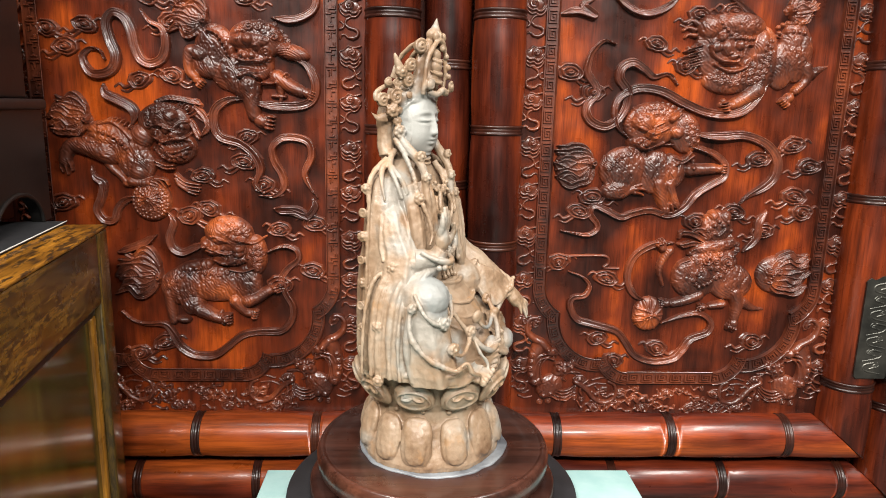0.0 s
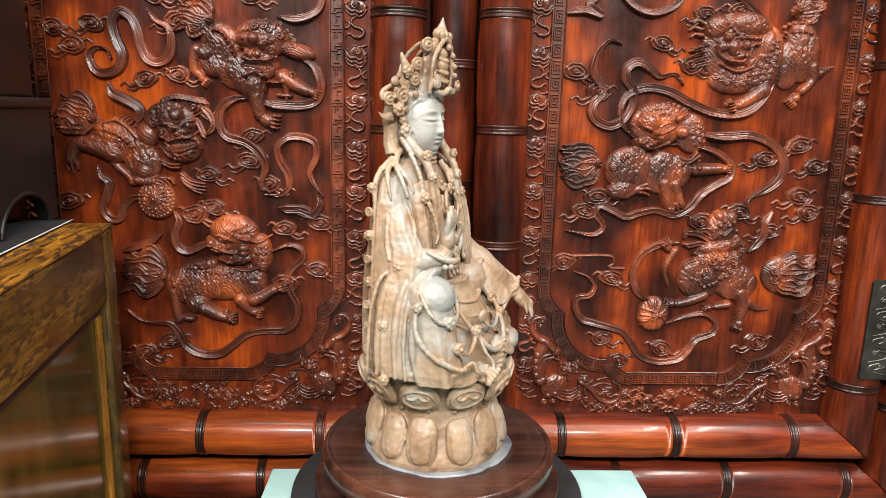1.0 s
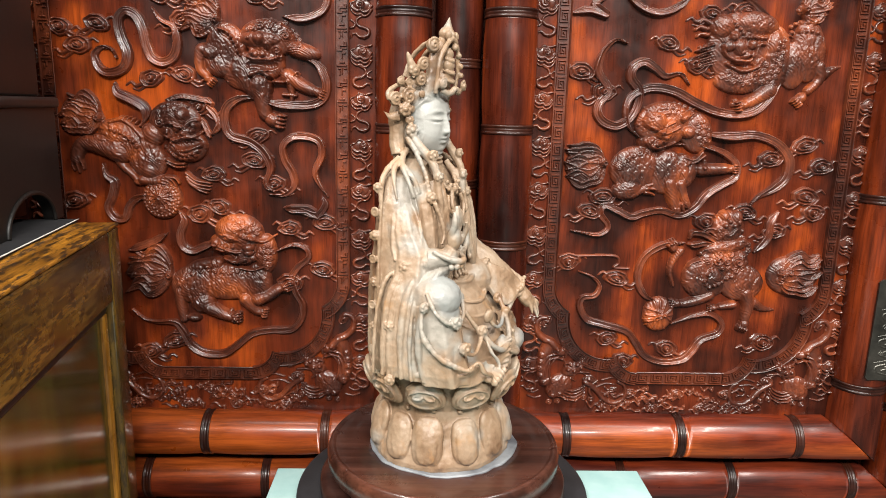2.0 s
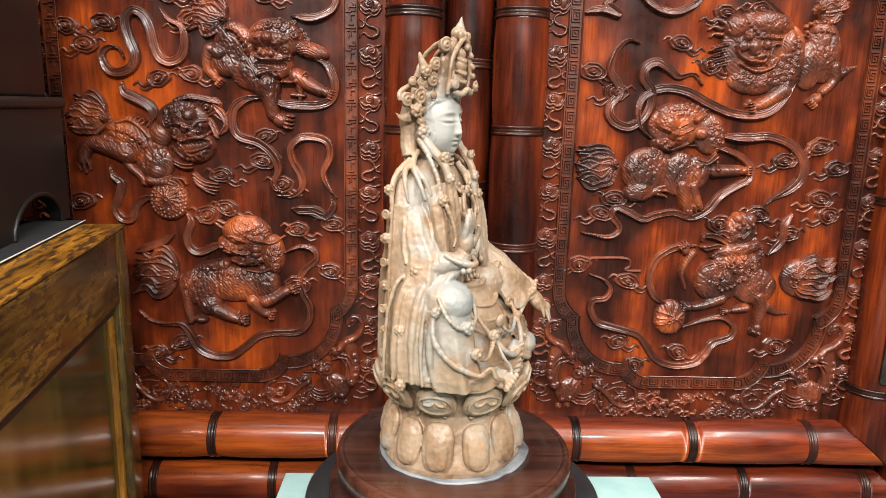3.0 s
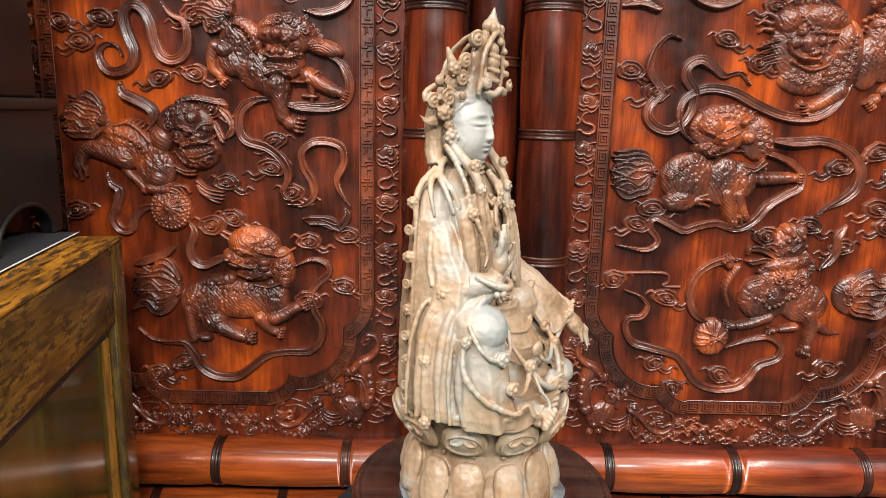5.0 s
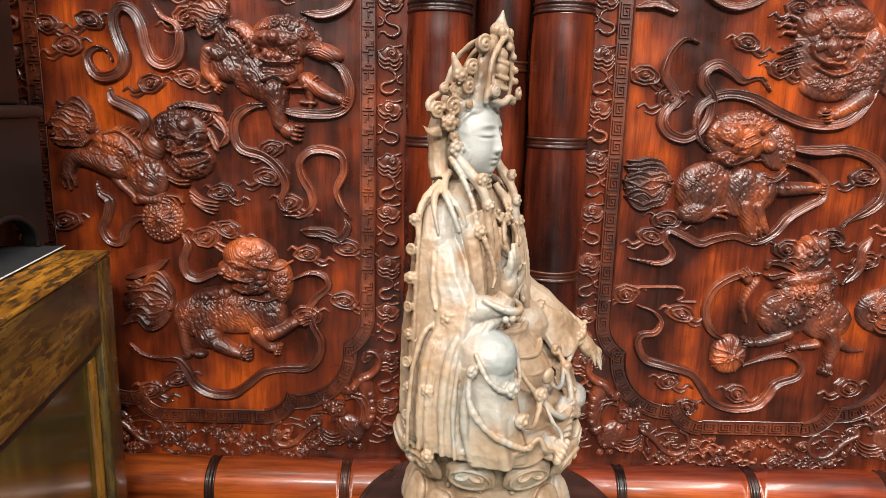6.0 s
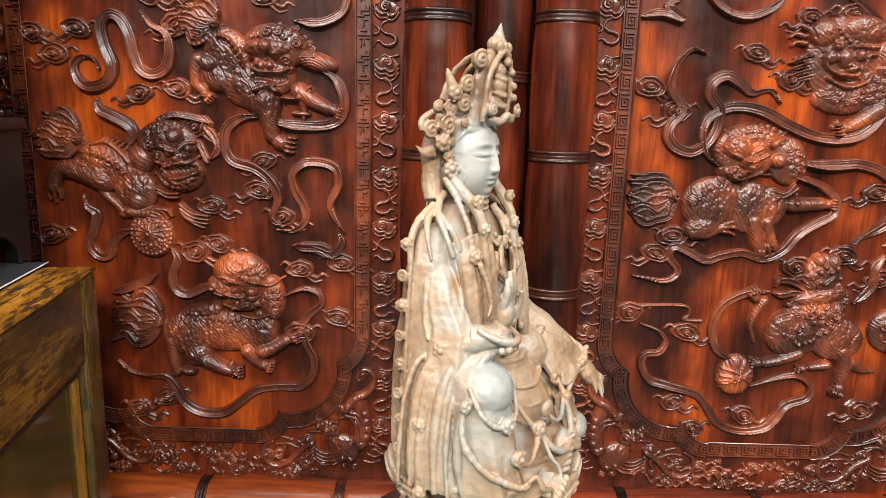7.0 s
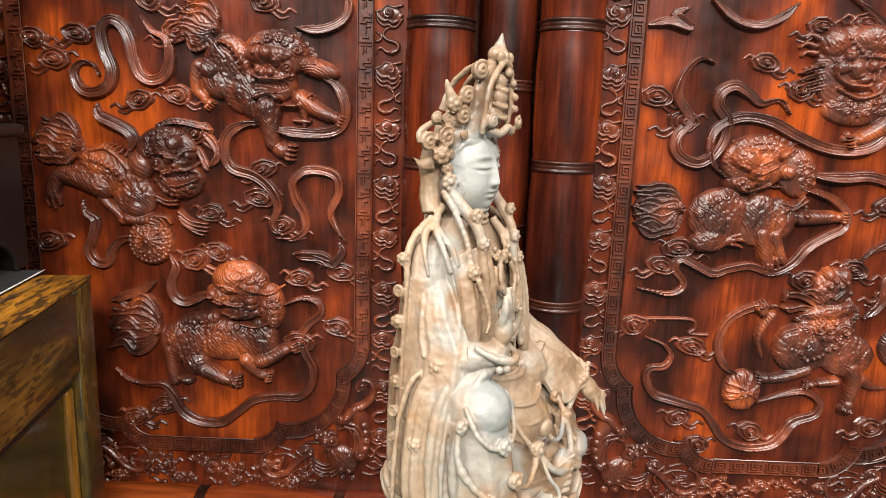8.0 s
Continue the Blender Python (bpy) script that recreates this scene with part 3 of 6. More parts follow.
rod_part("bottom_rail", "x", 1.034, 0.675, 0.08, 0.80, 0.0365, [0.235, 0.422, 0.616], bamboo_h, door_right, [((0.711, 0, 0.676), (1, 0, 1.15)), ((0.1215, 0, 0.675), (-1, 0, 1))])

# engraved metal hinge plates on the right-hand stile and the post
def hinge_plate(x0, x1, z0, z1, y, parent, seed):
    b = bmesh.new()
    n = 14
    outline = []
    for k in range(n + 1):
        u = k / n
        outline.append((x0 + (x1 - x0) * u, z1 - 0.006 * (abs(u - 0.5) * 2) ** 6 + 0.003 * math.cos(u * 4 * math.pi) * (0.2 < u < 0.8)))
    outline += [(x1, z0 + 0.004), (x1 - 0.004, z0), (x0 + 0.004, z0), (x0, z0 + 0.004)]
    front = [b.verts.new((x, y, z)) for x, z in outline]
    back = [b.verts.new((x, y + 0.003, z)) for x, z in outline]
    b.faces.new(front[::-1])
    b.faces.new(back)
    for i in range(len(front)):
        j = (i + 1) % len(front)
        b.faces.new((front[i], front[j], back[j], back[i]))
    bmesh.ops.recalc_face_normals(b, faces=b.faces)
    plate = world_child(part("hinge_plate", b, pewter, parent, "dark engraved metal hinge plate", False))
    c = Carving(0.8)
    rnd = random.Random(seed)
    cx = (x0 + x1) * 500
    for k in range(7):
        z = z0 * 1000 + 16 + k * (z1 - z0) * 1000 / 7.6
        w = (x1 - x0) * 1000 * 0.3
        s = 1 if k % 2 else -1
        c.ridge([(cx - s * w, z - 9), (cx + s * w * 0.6, z - 3), (cx + s * w * 0.8, z + 6), (cx - s * w * 0.1, z + 10)], 1.6, 1.0, (0.6, 1))
        c.ridge([(cx + s * w * 0.2, z), (cx - s * w * 0.7, z + 5), (cx - s * w * 0.5, z + 11)], 1.4, 0.9, (1, 0.5))
        c.swirl(cx - s * w * 0.3, z + 4 + 2 * rnd.random(), 4, 1.2)
    return plate, c


plate, engraving = hinge_plate(0.703, 0.757, 0.792, 0.957, 0.9965, door_right, 1)
engraving.build("hinge_engraving", pewter, door_right, 0.9963)
plate, engraving = hinge_plate(0.7595, 0.812, 0.792, 0.957, 0.9965, cabinet, 2)
engraving.build("hinge_engraving", pewter, cabinet, 0.9963)
world_child(part("hinge_barrel", tube(bmesh.new(), [(0.7583, 0.995, 0.792), (0.7583, 0.995, 0.957)], [0.003, 0.003], 12), pewter, cabinet))

# ---- meander borders ----
KEY = ("#########..", "#.......#..", "#.#####.#..", "#.#...#.#..", "#.#.#.#.#..", "#.#.###.#..", "#.#.....#..", "#.#######..", "...........")


SPARSE = tuple(zip("....#....", "..#####..", ".........", "#########", ".........", ".####.###", "....#....", "..#.#....", "..#.#....", "..#......", ".........", ".........", "......#.#", "......#.#", "..#######", "..#......", "..#.#####", "#####....", ".........", "....####.", "....#....", "....#....", "....#....", "........."))


def arc(cx, cz, r, a0, a1, n=24):
    return [(cx + r * math.cos(math.radians(a0 + (a1 - a0) * i / n)), cz + r * math.sin(math.radians(a0 + (a1 - a0) * i / n))) for i in range(n + 1)]


def meander(cx, half, k, parent, upright):
    """The frame of the carved field: two straight sides and a lobed foot, with lips and a raised key pattern."""
    right = [
        [(half, 1.95), (half, 0.925)] + arc(half - 0.054 * k, 0.925, 0.054 * k, 0, -62),
        arc(half - 0.099 * k, 0.872, 0.075 * k, 8, -93),
        arc(half - 0.146 * k, 0.815, 0.042 * k, -8, -90),
    ]
    runs = [[(cx + s * u, z) for u, z in seg] for s in (1, -1) for seg in right]
    runs.append([(cx - half + 0.146 * k, 0.773), (cx + half - 0.146 * k, 0.773)])
    ds = np.arange(-11.0, 11.01, 0.8)
    for n, run in enumerate(runs):
        line = np.array(run) * 1000
        seg = np.hypot(*(line[1:] - line[:-1]).T)
        full = np.concatenate([[0], np.cumsum(seg)])
        s = np.arange(0, full[-1], 1.0)
        px, pz = np.interp(s, full, line[:, 0]), np.interp(s, full, line[:, 1])
        tx, tz = np.gradient(px), np.gradient(pz)
        tl = np.hypot(tx, tz)
        nxv, nzv = -tz / tl, tx / tl
        S, D = np.meshgrid(s, ds, indexing="ij")
        keys = np.array([[1.0 if ch == "#" else 0.0 for ch in r] for r in (upright if n in (0, 3) else KEY)])
        col, row = (S / 2.2).astype(int) % keys.shape[1], np.clip(((D + 7.2) / 1.6).astype(int), 0, 8)
        H = 3.0 + 0.15 * n + np.where(np.abs(D) < 7.2, 2.6 * keys[row, col], 0)
        H = np.where(np.abs(D) > 8.6, 3.2 + 4.0 * np.sqrt(np.clip(1 - ((np.abs(D) - 9.8) / 1.35) ** 2, 0, 1)), H)
        H = np.where(np.abs(D) > 10.9, -0.5, H)
        co = np.stack([(px[:, None] + D * nxv[:, None]) / 1000, GROUND - H / 1000, (pz[:, None] + D * nzv[:, None]) / 1000], 2).reshape(-1, 3)
        ni, nj = S.shape
        i, j = np.meshgrid(np.arange(ni - 1), np.arange(nj - 1), indexing="ij")
        q = (i * nj + j).ravel()
        fc = np.stack([q, q + nj, q + nj + 1, q + 1], 1)
        me = bpy.data.meshes.new("meander_border")
        me.from_pydata(co.tolist(), [], fc.tolist())
        me.materials.append(fret_wood)
        ob = new("meander_border", me)
        ob.parent = parent
        world_child(ob)


meander(LEFT_X, 0.214, 1.0, door_left, SPARSE)
meander(RIGHT_X, 0.2235, 1.04, door_right, KEY)


# ---- outer borders of clouds and wisps, with a winged beast in each lower corner ----
def side_border(x, parent, seed):
    """Small clouds round a curl, each over nested wave lines, with a thin wisp trailing to the next."""
    rnd = random.Random(seed)
    z = 795.0
    k = 0
    while z < 1480:
        s = 1 if k % 2 else -1
        c = Carving(0.9)
        j = rnd.uniform(-2, 2)
        c.dome(x + j, z, 14, 9, 3.0, 0, 0.5)
        c.swirl(x + j + s * 2, z + 1, 6.5, 5, s)
        c.ridge([(x - 15, z + 3), (x - 9, z + 5), (x - 3, z + 10), (x + 5, z + 8), (x + 15, z + 10)], 2.2, 5.5, (0.5, 0.8))
        for i in range(2 + k % 2):
            d = 5.4 * i
            c.ridge([(x - 16, z + 2 - d), (x - 13, z - 4 - d), (x - 7, z - 8 - d), (x - 1, z - 7 - d), (x + 4, z - 10 - d), (x + 10, z - 8 - d), (x + 15, z - 1 - d)], 2.3, 5.8 - 0.5 * i, (0.6, 0.9))
        low = z - 17 - 5 * (k % 2)
        c.ridge([(x - s * 2, low + 2), (x + s * 5, low - 2), (x + s * 7, low - 8), (x + s * 2, low - 13), (x - s * 6, low - 15), (x - s * 11, low - 19), (x - s * 10, low - 25), (x - s * 4, low - 28)], 3.3, 6.0, (0.5, 1.0))
        c.ridge([(x - s * 4, low - 28), (x + s * 3, low - 27), (x + s * 8, low - 23), (x + s * 13, low - 24), (x + s * 15, low - 29)], 2.8, 5.2, (1.0, 0.5))
        c.ridge([(x + s * 15, low - 4), (x + s * 10, low - 8), (x + s * 10, low - 13), (x + s * 15, low - 15)], 2.0, 4.5, (0.6, 1.0))
        c.build("carved_cloud", carve_wood, parent, GROUND, "", "carved_wisp")
        z += 69 + rnd.uniform(-4, 4)
        k += 1


side_border(-98, door_left, 3)
side_border(-582, door_left, 4)
side_border(175, door_right, 5)
side_border(675, door_right, 6)


def balls(c, r, h, pts):
    for x, z in pts:
        c.ball(x, z, r, h)
    return c


def swirls(c, r, pts):
    for i, (x, z) in enumerate(pts):
        c.swirl(x, z, r, None, 1 if i % 2 else -1)
    return c


def corner_beast(cx, half, side, parent):
    """A maned dragon with a hooked crest, and a smaller one that looks inwards, in a lower corner."""
    move = (half - 0.214 + cx * side) * 1000

    def P(pts):
        return [(side * (x - LEFT_X * 1000 + move), z) for x, z in pts]

    def one(x, z):
        return P([(x, z)])[0]

    c = Carving(1.0)
    c.ridge(P([(-129, 863), (-125, 872), (-115, 871), (-109, 861), (-112, 848), (-122, 838), (-135, 831), (-145, 820)]), 6, 9, (0.55, 1.25))
    c.ridge(P([(-132, 827), (-125, 808), (-123, 786), (-128, 766)]), 13, 9, (0.9, 0.9))
    c.dome(*one(-149, 816), 12, 8, 10, 20 * side).ball(*one(-145, 821), 3.4, 4)
    c.ridge(P([(-156, 821), (-161, 816), (-160, 807)]), 3.4, 9, (1, 0.5))
    for pts in ([(-156, 802), (-144, 805), (-135, 793), (-134, 777), (-139, 764)], [(-149, 808), (-135, 803), (-128, 790), (-127, 775)], [(-144, 812), (-130, 808), (-123, 795)]):
        c.ridge(P(pts), 2.4, 11, (0.7, 0.9))
    swirls(c, 5, P([(-118, 799), (-117, 787), (-119, 775), (-125, 763), (-120, 810)]))
    c.dome(*one(-151, 756), 24, 20, 8, -40 * side, 0.45).dome(*one(-174, 788), 22, 11, 9, -30 * side, 0.45)
    c.fur(*one(-147, 760), 20, 18, 90 + 30 * side, 5, 1.6)
    balls(c, 3.6, 4, P([(-188, 803), (-179, 796), (-168, 796), (-186, 790), (-174, 785), (-164, 787)]))
    c.ridge(P([(-214, 783), (-202, 790), (-186, 799)]), 3.4, 8, (0.5, 1)).ridge(P([(-202, 779), (-186, 781), (-173, 778)]), 3, 7, (0.5, 1)).ridge(P([(-178, 781), (-173, 770), (-178, 765)]), 3, 8, (1, 0.5)).ridge(P([(-168, 798), (-159, 794), (-161, 789)]), 2.6, 8, (1, 0.5))
    for k in range(4):
        c.ridge([(x, z - 5.4 * k) for x, z in P([(-195, 761), (-187, 752), (-173, 748), (-157, 754)])], 2.3, 7.5, (0.5, 1))
    swirls(c, 5.4, P([(-153, 743), (-164, 734), (-140, 740), (-180, 732), (-194, 736), (-151, 729), (-207, 733), (-137, 727)]))
    c.ridge(P([(-250, 764), (-259, 759), (-263, 746), (-257, 732), (-243, 727), (-227, 734), (-216, 747), (-205, 757), (-195, 763)]), 5.5, 8, (0.6, 0.9))
    c.ridge(P([(-243, 752), (-236, 750), (-238, 743), (-247, 743)]), 2, 5, (0.8, 0.8)).ridge(P([(-215, 766), (-207, 759), (-202, 749), (-206, 740)]), 3, 6.5, (0.5, 0.9))
    for pts in ([(-255, 767), (-238, 771), (-222, 767)], [(-246, 759), (-229, 761), (-216, 756)], [(-116, 763), (-106, 761), (-99, 754)], [(-118, 748), (-108, 744), (-99, 748)], [(-123, 737), (-111, 735), (-101, 739)], [(-117, 898), (-127, 894), (-132, 898)]):
        c.ridge(P(pts), 2.0, 4.5, (0.5, 0.8))
    c.build("carved_beast", carve_wood, parent, GROUND, "", "carved_wisp", 0.5)


for cx, half, parent in ((LEFT_X, 0.214, door_left), (RIGHT_X, 0.2235, door_right)):
    corner_beast(cx, half, 1, parent)
    corner_beast(cx, half, -1, parent)


def foot_border(cx, half, parent, seed):
    rnd = random.Random(seed)
    n = 7
    for i in range(n):
        x = (cx + (i - (n - 1) / 2) * 0.040) * 1000
        c = Carving(1.0)
        hi = i % 2
        z = 744 if hi else 719
        c.cloud(x, z, 13, 6.5, rnd.uniform(-15, 15))
        for k in range(8):
            wx, wz, t = x + rnd.uniform(-22, 22), rnd.uniform(711, 757), rnd.uniform(-0.5, 0.5)
            w, q = rnd.uniform(7, 12), rnd.choice((-1, 1)) * rnd.uniform(3, 5)
            c.ridge([(wx - w, wz - w * t), (wx - w * 0.4, wz + q), (wx + w * 0.3, wz - q * 0.4), (wx + w, wz + w * t + q * 0.5), (wx + w * 1.1, wz + w * t - q * 0.8)], rnd.uniform(2.2, 3.2), rnd.uniform(4.5, 7.0), (0.5, 0.9))
        c.ridge([(x + 12, z + 4), (x + 18, z + 7), (x + 24, z + 1), (x + 20, z - 4)], 1.9, 5.5, (0.8, 0.6))
        c.build("carved_cloud", carve_wood, parent, GROUND, "", "carved_wisp")
    for s in (-1, 1):
        x = lambda u: (cx + s * (half + u)) * 1000
        c = Carving(1.2)
        c.cloud(x(-0.045), 790, 13, 6, 30 * s)
        c.cloud(x(-0.075), 768, 12, 6, 0)
        c.cloud(x(0.0), 866, 12, 6, 60)
        c.ridge([(x(-0.03), 806), (x(-0.045), 774), (x(-0.06), 780), (x(-0.09), 760)], 2.5, 4, (0.6, 0.6))
        c.build("carved_cloud", carve_wood, parent, GROUND, "", "carved_wisp")


foot_border(LEFT_X, 0.214, door_left, 21)
foot_border(RIGHT_X, 0.2235, door_right, 22)


# ---- ribbons ----
def ribbons(parent, width, height, *lines):
    for pts in lines:
        Carving(0.9).ribbon(pts, width, height, (0.12, 0.12)).build("carved_ribbon", carve_wood, parent, GROUND, field=FIELD_LEFT if parent is door_left else FIELD_LOOPS if width > 12 else FIELD_RIGHT)


ribbons(door_left, 14, 11,
        [(-414, 1330), (-401, 1313), (-383, 1304), (-379, 1282), (-386, 1262), (-403, 1254), (-417, 1260), (-424, 1277), (-428, 1300), (-437, 1318), (-453, 1324), (-464, 1311), (-461, 1288), (-453, 1266), (-457, 1248), (-470, 1239), (-488, 1238), (-499, 1249), (-501, 1263), (-490, 1273), (-477, 1270), (-470, 1258)],
        [(-475, 1224), (-472, 1210), (-456, 1202), (-437, 1192), (-431, 1180), (-436, 1166)],
        [(-193, 1266), (-172, 1256), (-160, 1231), (-165, 1208), (-186, 1198), (-228, 1198), (-261, 1204)],
        [(-261, 1207), (-290, 1205), (-310, 1191), (-314, 1169), (-305, 1150), (-276, 1141), (-256, 1125), (-247, 1104), (-253, 1080), (-241, 1066)],
        [(-173, 1026), (-190, 1040), (-216, 1041), (-229, 1043)])
ribbons(door_left, 12, 9.5,
        [(-159, 1061), (-174, 1082), (-179, 1099), (-169, 1123), (-172, 1143), (-189, 1151), (-213, 1150), (-228, 1135), (-225, 1115), (-214, 1095), (-212, 1075), (-228, 1062), (-251, 1063)],
        [(-501, 1104), (-498, 1087), (-486, 1077), (-490, 1057), (-498, 1038), (-489, 1022), (-474, 1022), (-466, 1040), (-453, 1053), (-433, 1056), (-422, 1052)],
        [(-392, 1037), (-383, 1020), (-390, 998), (-386, 980), (-372, 973), (-352, 981), (-328, 990)],
        [(-473, 972), (-451, 979), (-429, 988), (-411, 999)],
        [(-168, 1063), (-164, 1047), (-177, 1032), (-199, 1038), (-224, 1043)],
        [(-224, 1323), (-192, 1321), (-167, 1331), (-158, 1346), (-162, 1369)])
ribbons(door_left, 12, 9.5,
        [(-244, 973), (-217, 985), (-196, 981), (-191, 965), (-208, 949), (-218, 932), (-213, 910), (-202, 888), (-205, 864), (-223, 847), (-257, 845), (-284, 839), (-307, 821), (-330, 806), (-361, 806), (-383, 820), (-395, 843), (-407, 856), (-434, 856), (-455, 861), (-473, 877)])
ribbons(door_right, 14, 11,
        [(287, 1299), (269, 1303), (253, 1287), (247, 1268), (248, 1254), (260, 1238), (262, 1227), (251, 1213), (248, 1198), (258, 1184), (279, 1178), (296, 1188), (308, 1208), (309, 1231), (296, 1249), (298, 1265), (314, 1273), (332, 1264), (348, 1253), (370, 1257), (385, 1241)],
        [(317, 1161), (297, 1178), (291, 1203), (300, 1224), (328, 1236), (362, 1232), (396, 1216), (431, 1203), (464, 1200), (491, 1208), (511, 1233), (522, 1268), (515, 1305), (493, 1337), (463, 1363), (438, 1379)],
        [(404, 1181), (426, 1169), (461, 1167), (496, 1169), (530, 1157), (550, 1133), (550, 1107), (535, 1089), (512, 1075), (497, 1059)])
Carving(0.9).ridge([(240, 975), (300, 976), (309, 965), (302, 957), (326, 956)], 3, 6, (0.7, 0.7)).build("carved_wisp", carve_wood, door_right, GROUND)
ribbons(door_right, 11, 9.5,
        [(354, 1152), (393, 1153), (429, 1143), (451, 1126), (452, 1105), (434, 1093), (414, 1078), (399, 1056), (377, 1043), (350, 1050), (324, 1045), (307, 1039), (286, 1049), (267, 1057), (261, 1044), (273, 1027), (271, 1016), (256, 1010), (220, 1016)],
        [(390, 1000), (355, 994), (331, 974), (324, 942), (335, 914), (358, 901)],
        [(379, 866), (410, 880), (437, 884), (456, 869), (452, 851), (427, 840), (415, 821), (401, 806), (371, 801), (344, 811), (328, 834), (312, 853), (276, 864), (252, 872), (241, 893), (245, 907), (262, 911), (268, 927), (257, 941), (236, 950)],
        [(272, 1371), (300, 1350), (325, 1344), (350, 1354), (368, 1371)],
        [(492, 986), (509, 1009), (511, 1035), (522, 1053)],
        [(201, 1339), (226, 1345), (250, 1339), (234, 1353), (250, 1362)])


# ---- clouds ----
def clouds(parent, seed, spots):
    rnd = random.Random(seed)
    for x, z in spots:
        a = rnd.uniform(20, 24)
        c = Carving(1.1)
        c.cloud(x, z, a, 9, rnd.uniform(-15, 15))
        s = rnd.choice((-1, 1))
        c.ridge([(x + s * a * 0.6, z - a * 0.35), (x + s * a * 1.1, z - a * 0.55), (x + s * a * 1.45, z - a * 0.3), (x + s * a * 1.8, z - a * 0.5)], 3.2, 5, (1, 0.5))
        c.ridge([(x + s * a * 0.4, z - a * 0.5), (x + s * a * 0.9, z - a * 0.85), (x + s * a * 1.35, z - a * 0.75)], 2.6, 4, (1, 0.5))
        c.ridge([(x - s * a * 0.6, z + a * 0.2), (x - s * a * 1.0, z + a * 0.42), (x - s * a * 1.3, z + a * 0.2)], 2.6, 5, (1, 0.5))
        c.build("carved_cloud", carve_wood, parent, GROUND, "", "carved_wisp")


clouds(door_left, 31, [(-533, 1301), (-479, 1307), (-509, 1276), (-406, 1231), (-358, 1238), (-259, 1114), (-321, 1092), (-230, 1080), (-254, 1150), (-531, 1048), (-344, 1031), (-314, 1042), (-208, 1011), (-153, 1021), (-209, 924), (-158, 946), (-431, 808), (-391, 827), (-355, 1314), (-337, 1192), (-248, 1350), (-389, 1350)])
clouds(door_right, 32, [(357, 1301), (266, 1228), (230, 1257), (275, 1070), (256, 1047), (532, 1133), (583, 1155), (613, 1123), (595, 1076), (611, 1051), (501, 1050), (552, 1020), (441, 1034), (228, 966), (307, 940), (298, 840), (397, 824), (328, 802), (555, 836), (404, 1270), (419, 1344), (470, 1350)])

# ---- lions, each in its own pose ----
def fingers(c, r, h, *lines):
    for pts in lines:
        c.ridge(pts, r, h, (1.0, 0.6))
    return c


# crouching with its head lowered, one forepaw stretched out
c = Carving(0.95)
c.plume((-320, 1315), (-369, 1332), 46, 10, 6, 0.3)
c.dome(-308, 1279, 30, 34, 12, 10, 0.4).dome(-288, 1246, 30, 28, 12, -45, 0.4).dome(-319, 1253, 24, 18, 14, -20, 0.45)
c.fur(-306, 1281, 26, 28, 240, 5.0, 1.8)
c.ridge([(-328, 1268), (-343, 1273), (-347, 1260), (-346, 1245), (-338, 1236)], 9, 14, (1.3, 0.8)).paw(-337, 1233, 9, -45, 12).paw(-307, 1235, 6, -50, 9)
c.dome(-344, 1275, 8, 7, 15)
c.ridge([(-315, 1303), (-302, 1298), (-293, 1286), (-286, 1266)], 3, 16, (1, 1))
balls(c, 3.4, 4, [(-315, 1301), (-308, 1300), (-302, 1296), (-298, 1291), (-294, 1285), (-290, 1279), (-288, 1272)])
c.dome(-276, 1237, 22, 26, 14, 20, 0.4).dome(-261, 1222, 21, 20, 15, 0, 0.45)
c.ridge([(-261, 1226), (-256, 1203), (-253, 1184)], 15, 17, (1.15, 0.75)).paw(-242, 1175, 14, -10, 15)
c.fur(-261, 1218, 18, 24, -85, 6, 1.8).fur(-281, 1241, 18, 22, -70, 6, 1.6)
c.ridge([(-217, 1238), (-199, 1227), (-182, 1219)], 11, 14, (1.1, 0.8)).paw(-174, 1217, 10, -25, 12)
c.ridge([(-215, 1229), (-212, 1210), (-218, 1189)], 7, 12, (1.0, 0.2)).ridge([(-225, 1212), (-206, 1211)], 3, 9, (1, 1))
c.dome(-246, 1292, 41, 27, 17, -6, 0.34).dome(-251, 1258, 30, 26, 14, 0, 0.4).dome(-196, 1275, 29, 12, 15, -14, 0.45)
c.dome(-257, 1289, 32, 10, 5, 0, 0.5, True).ball(-256, 1291, 8.5, 7).ball(-272, 1291, 3.5, 3)
for i in range(4):
    c.ridge([(x, z - 3.2 * i) for x, z in [(-214, 1279), (-199, 1280), (-180, 1271)]], 1.3, 1.6, (1, 0.4), True)
swirls(c, 8, [(-254, 1310), (-218, 1295)])
swirls(c, 6, [(-240, 1309), (-267, 1305)])
swirls(c, 4.2, [(-274, 1303), (-261, 1303), (-246, 1314), (-235, 1315), (-225, 1313), (-227, 1307), (-217, 1307), (-210, 1303), (-204, 1297), (-200, 1290), (-197, 1283), (-233, 1302), (-211, 1293), (-241, 1317), (-219, 1315)])
balls(c, 5.5, 5, [(-270, 1271), (-264, 1269), (-252, 1269), (-244, 1280)])
c.ridge([(-276, 1265), (-260, 1260), (-242, 1261), (-224, 1266)], 3, 5, (0.8, 0.8), True)
swirls(c, 7, [(-228, 1266), (-231, 1274), (-243, 1235)])
c.dome(-254, 1253, 24, 8, -6, 0, 0.5, True).ridge([(-270, 1250), (-259, 1249), (-247, 1246)], 3, 5, (1, 1), True).ridge([(-271, 1239), (-258, 1244), (-244, 1238)], 4, 6, (0.9, 0.9), True)
c.swirl(-268, 1239, 5).ridge([(-238, 1230), (-217, 1231), (-204, 1244)], 2.6, 14, (1, 1))
balls(c, 3.6, 4, [(-238, 1230), (-217, 1230), (-202, 1241)])
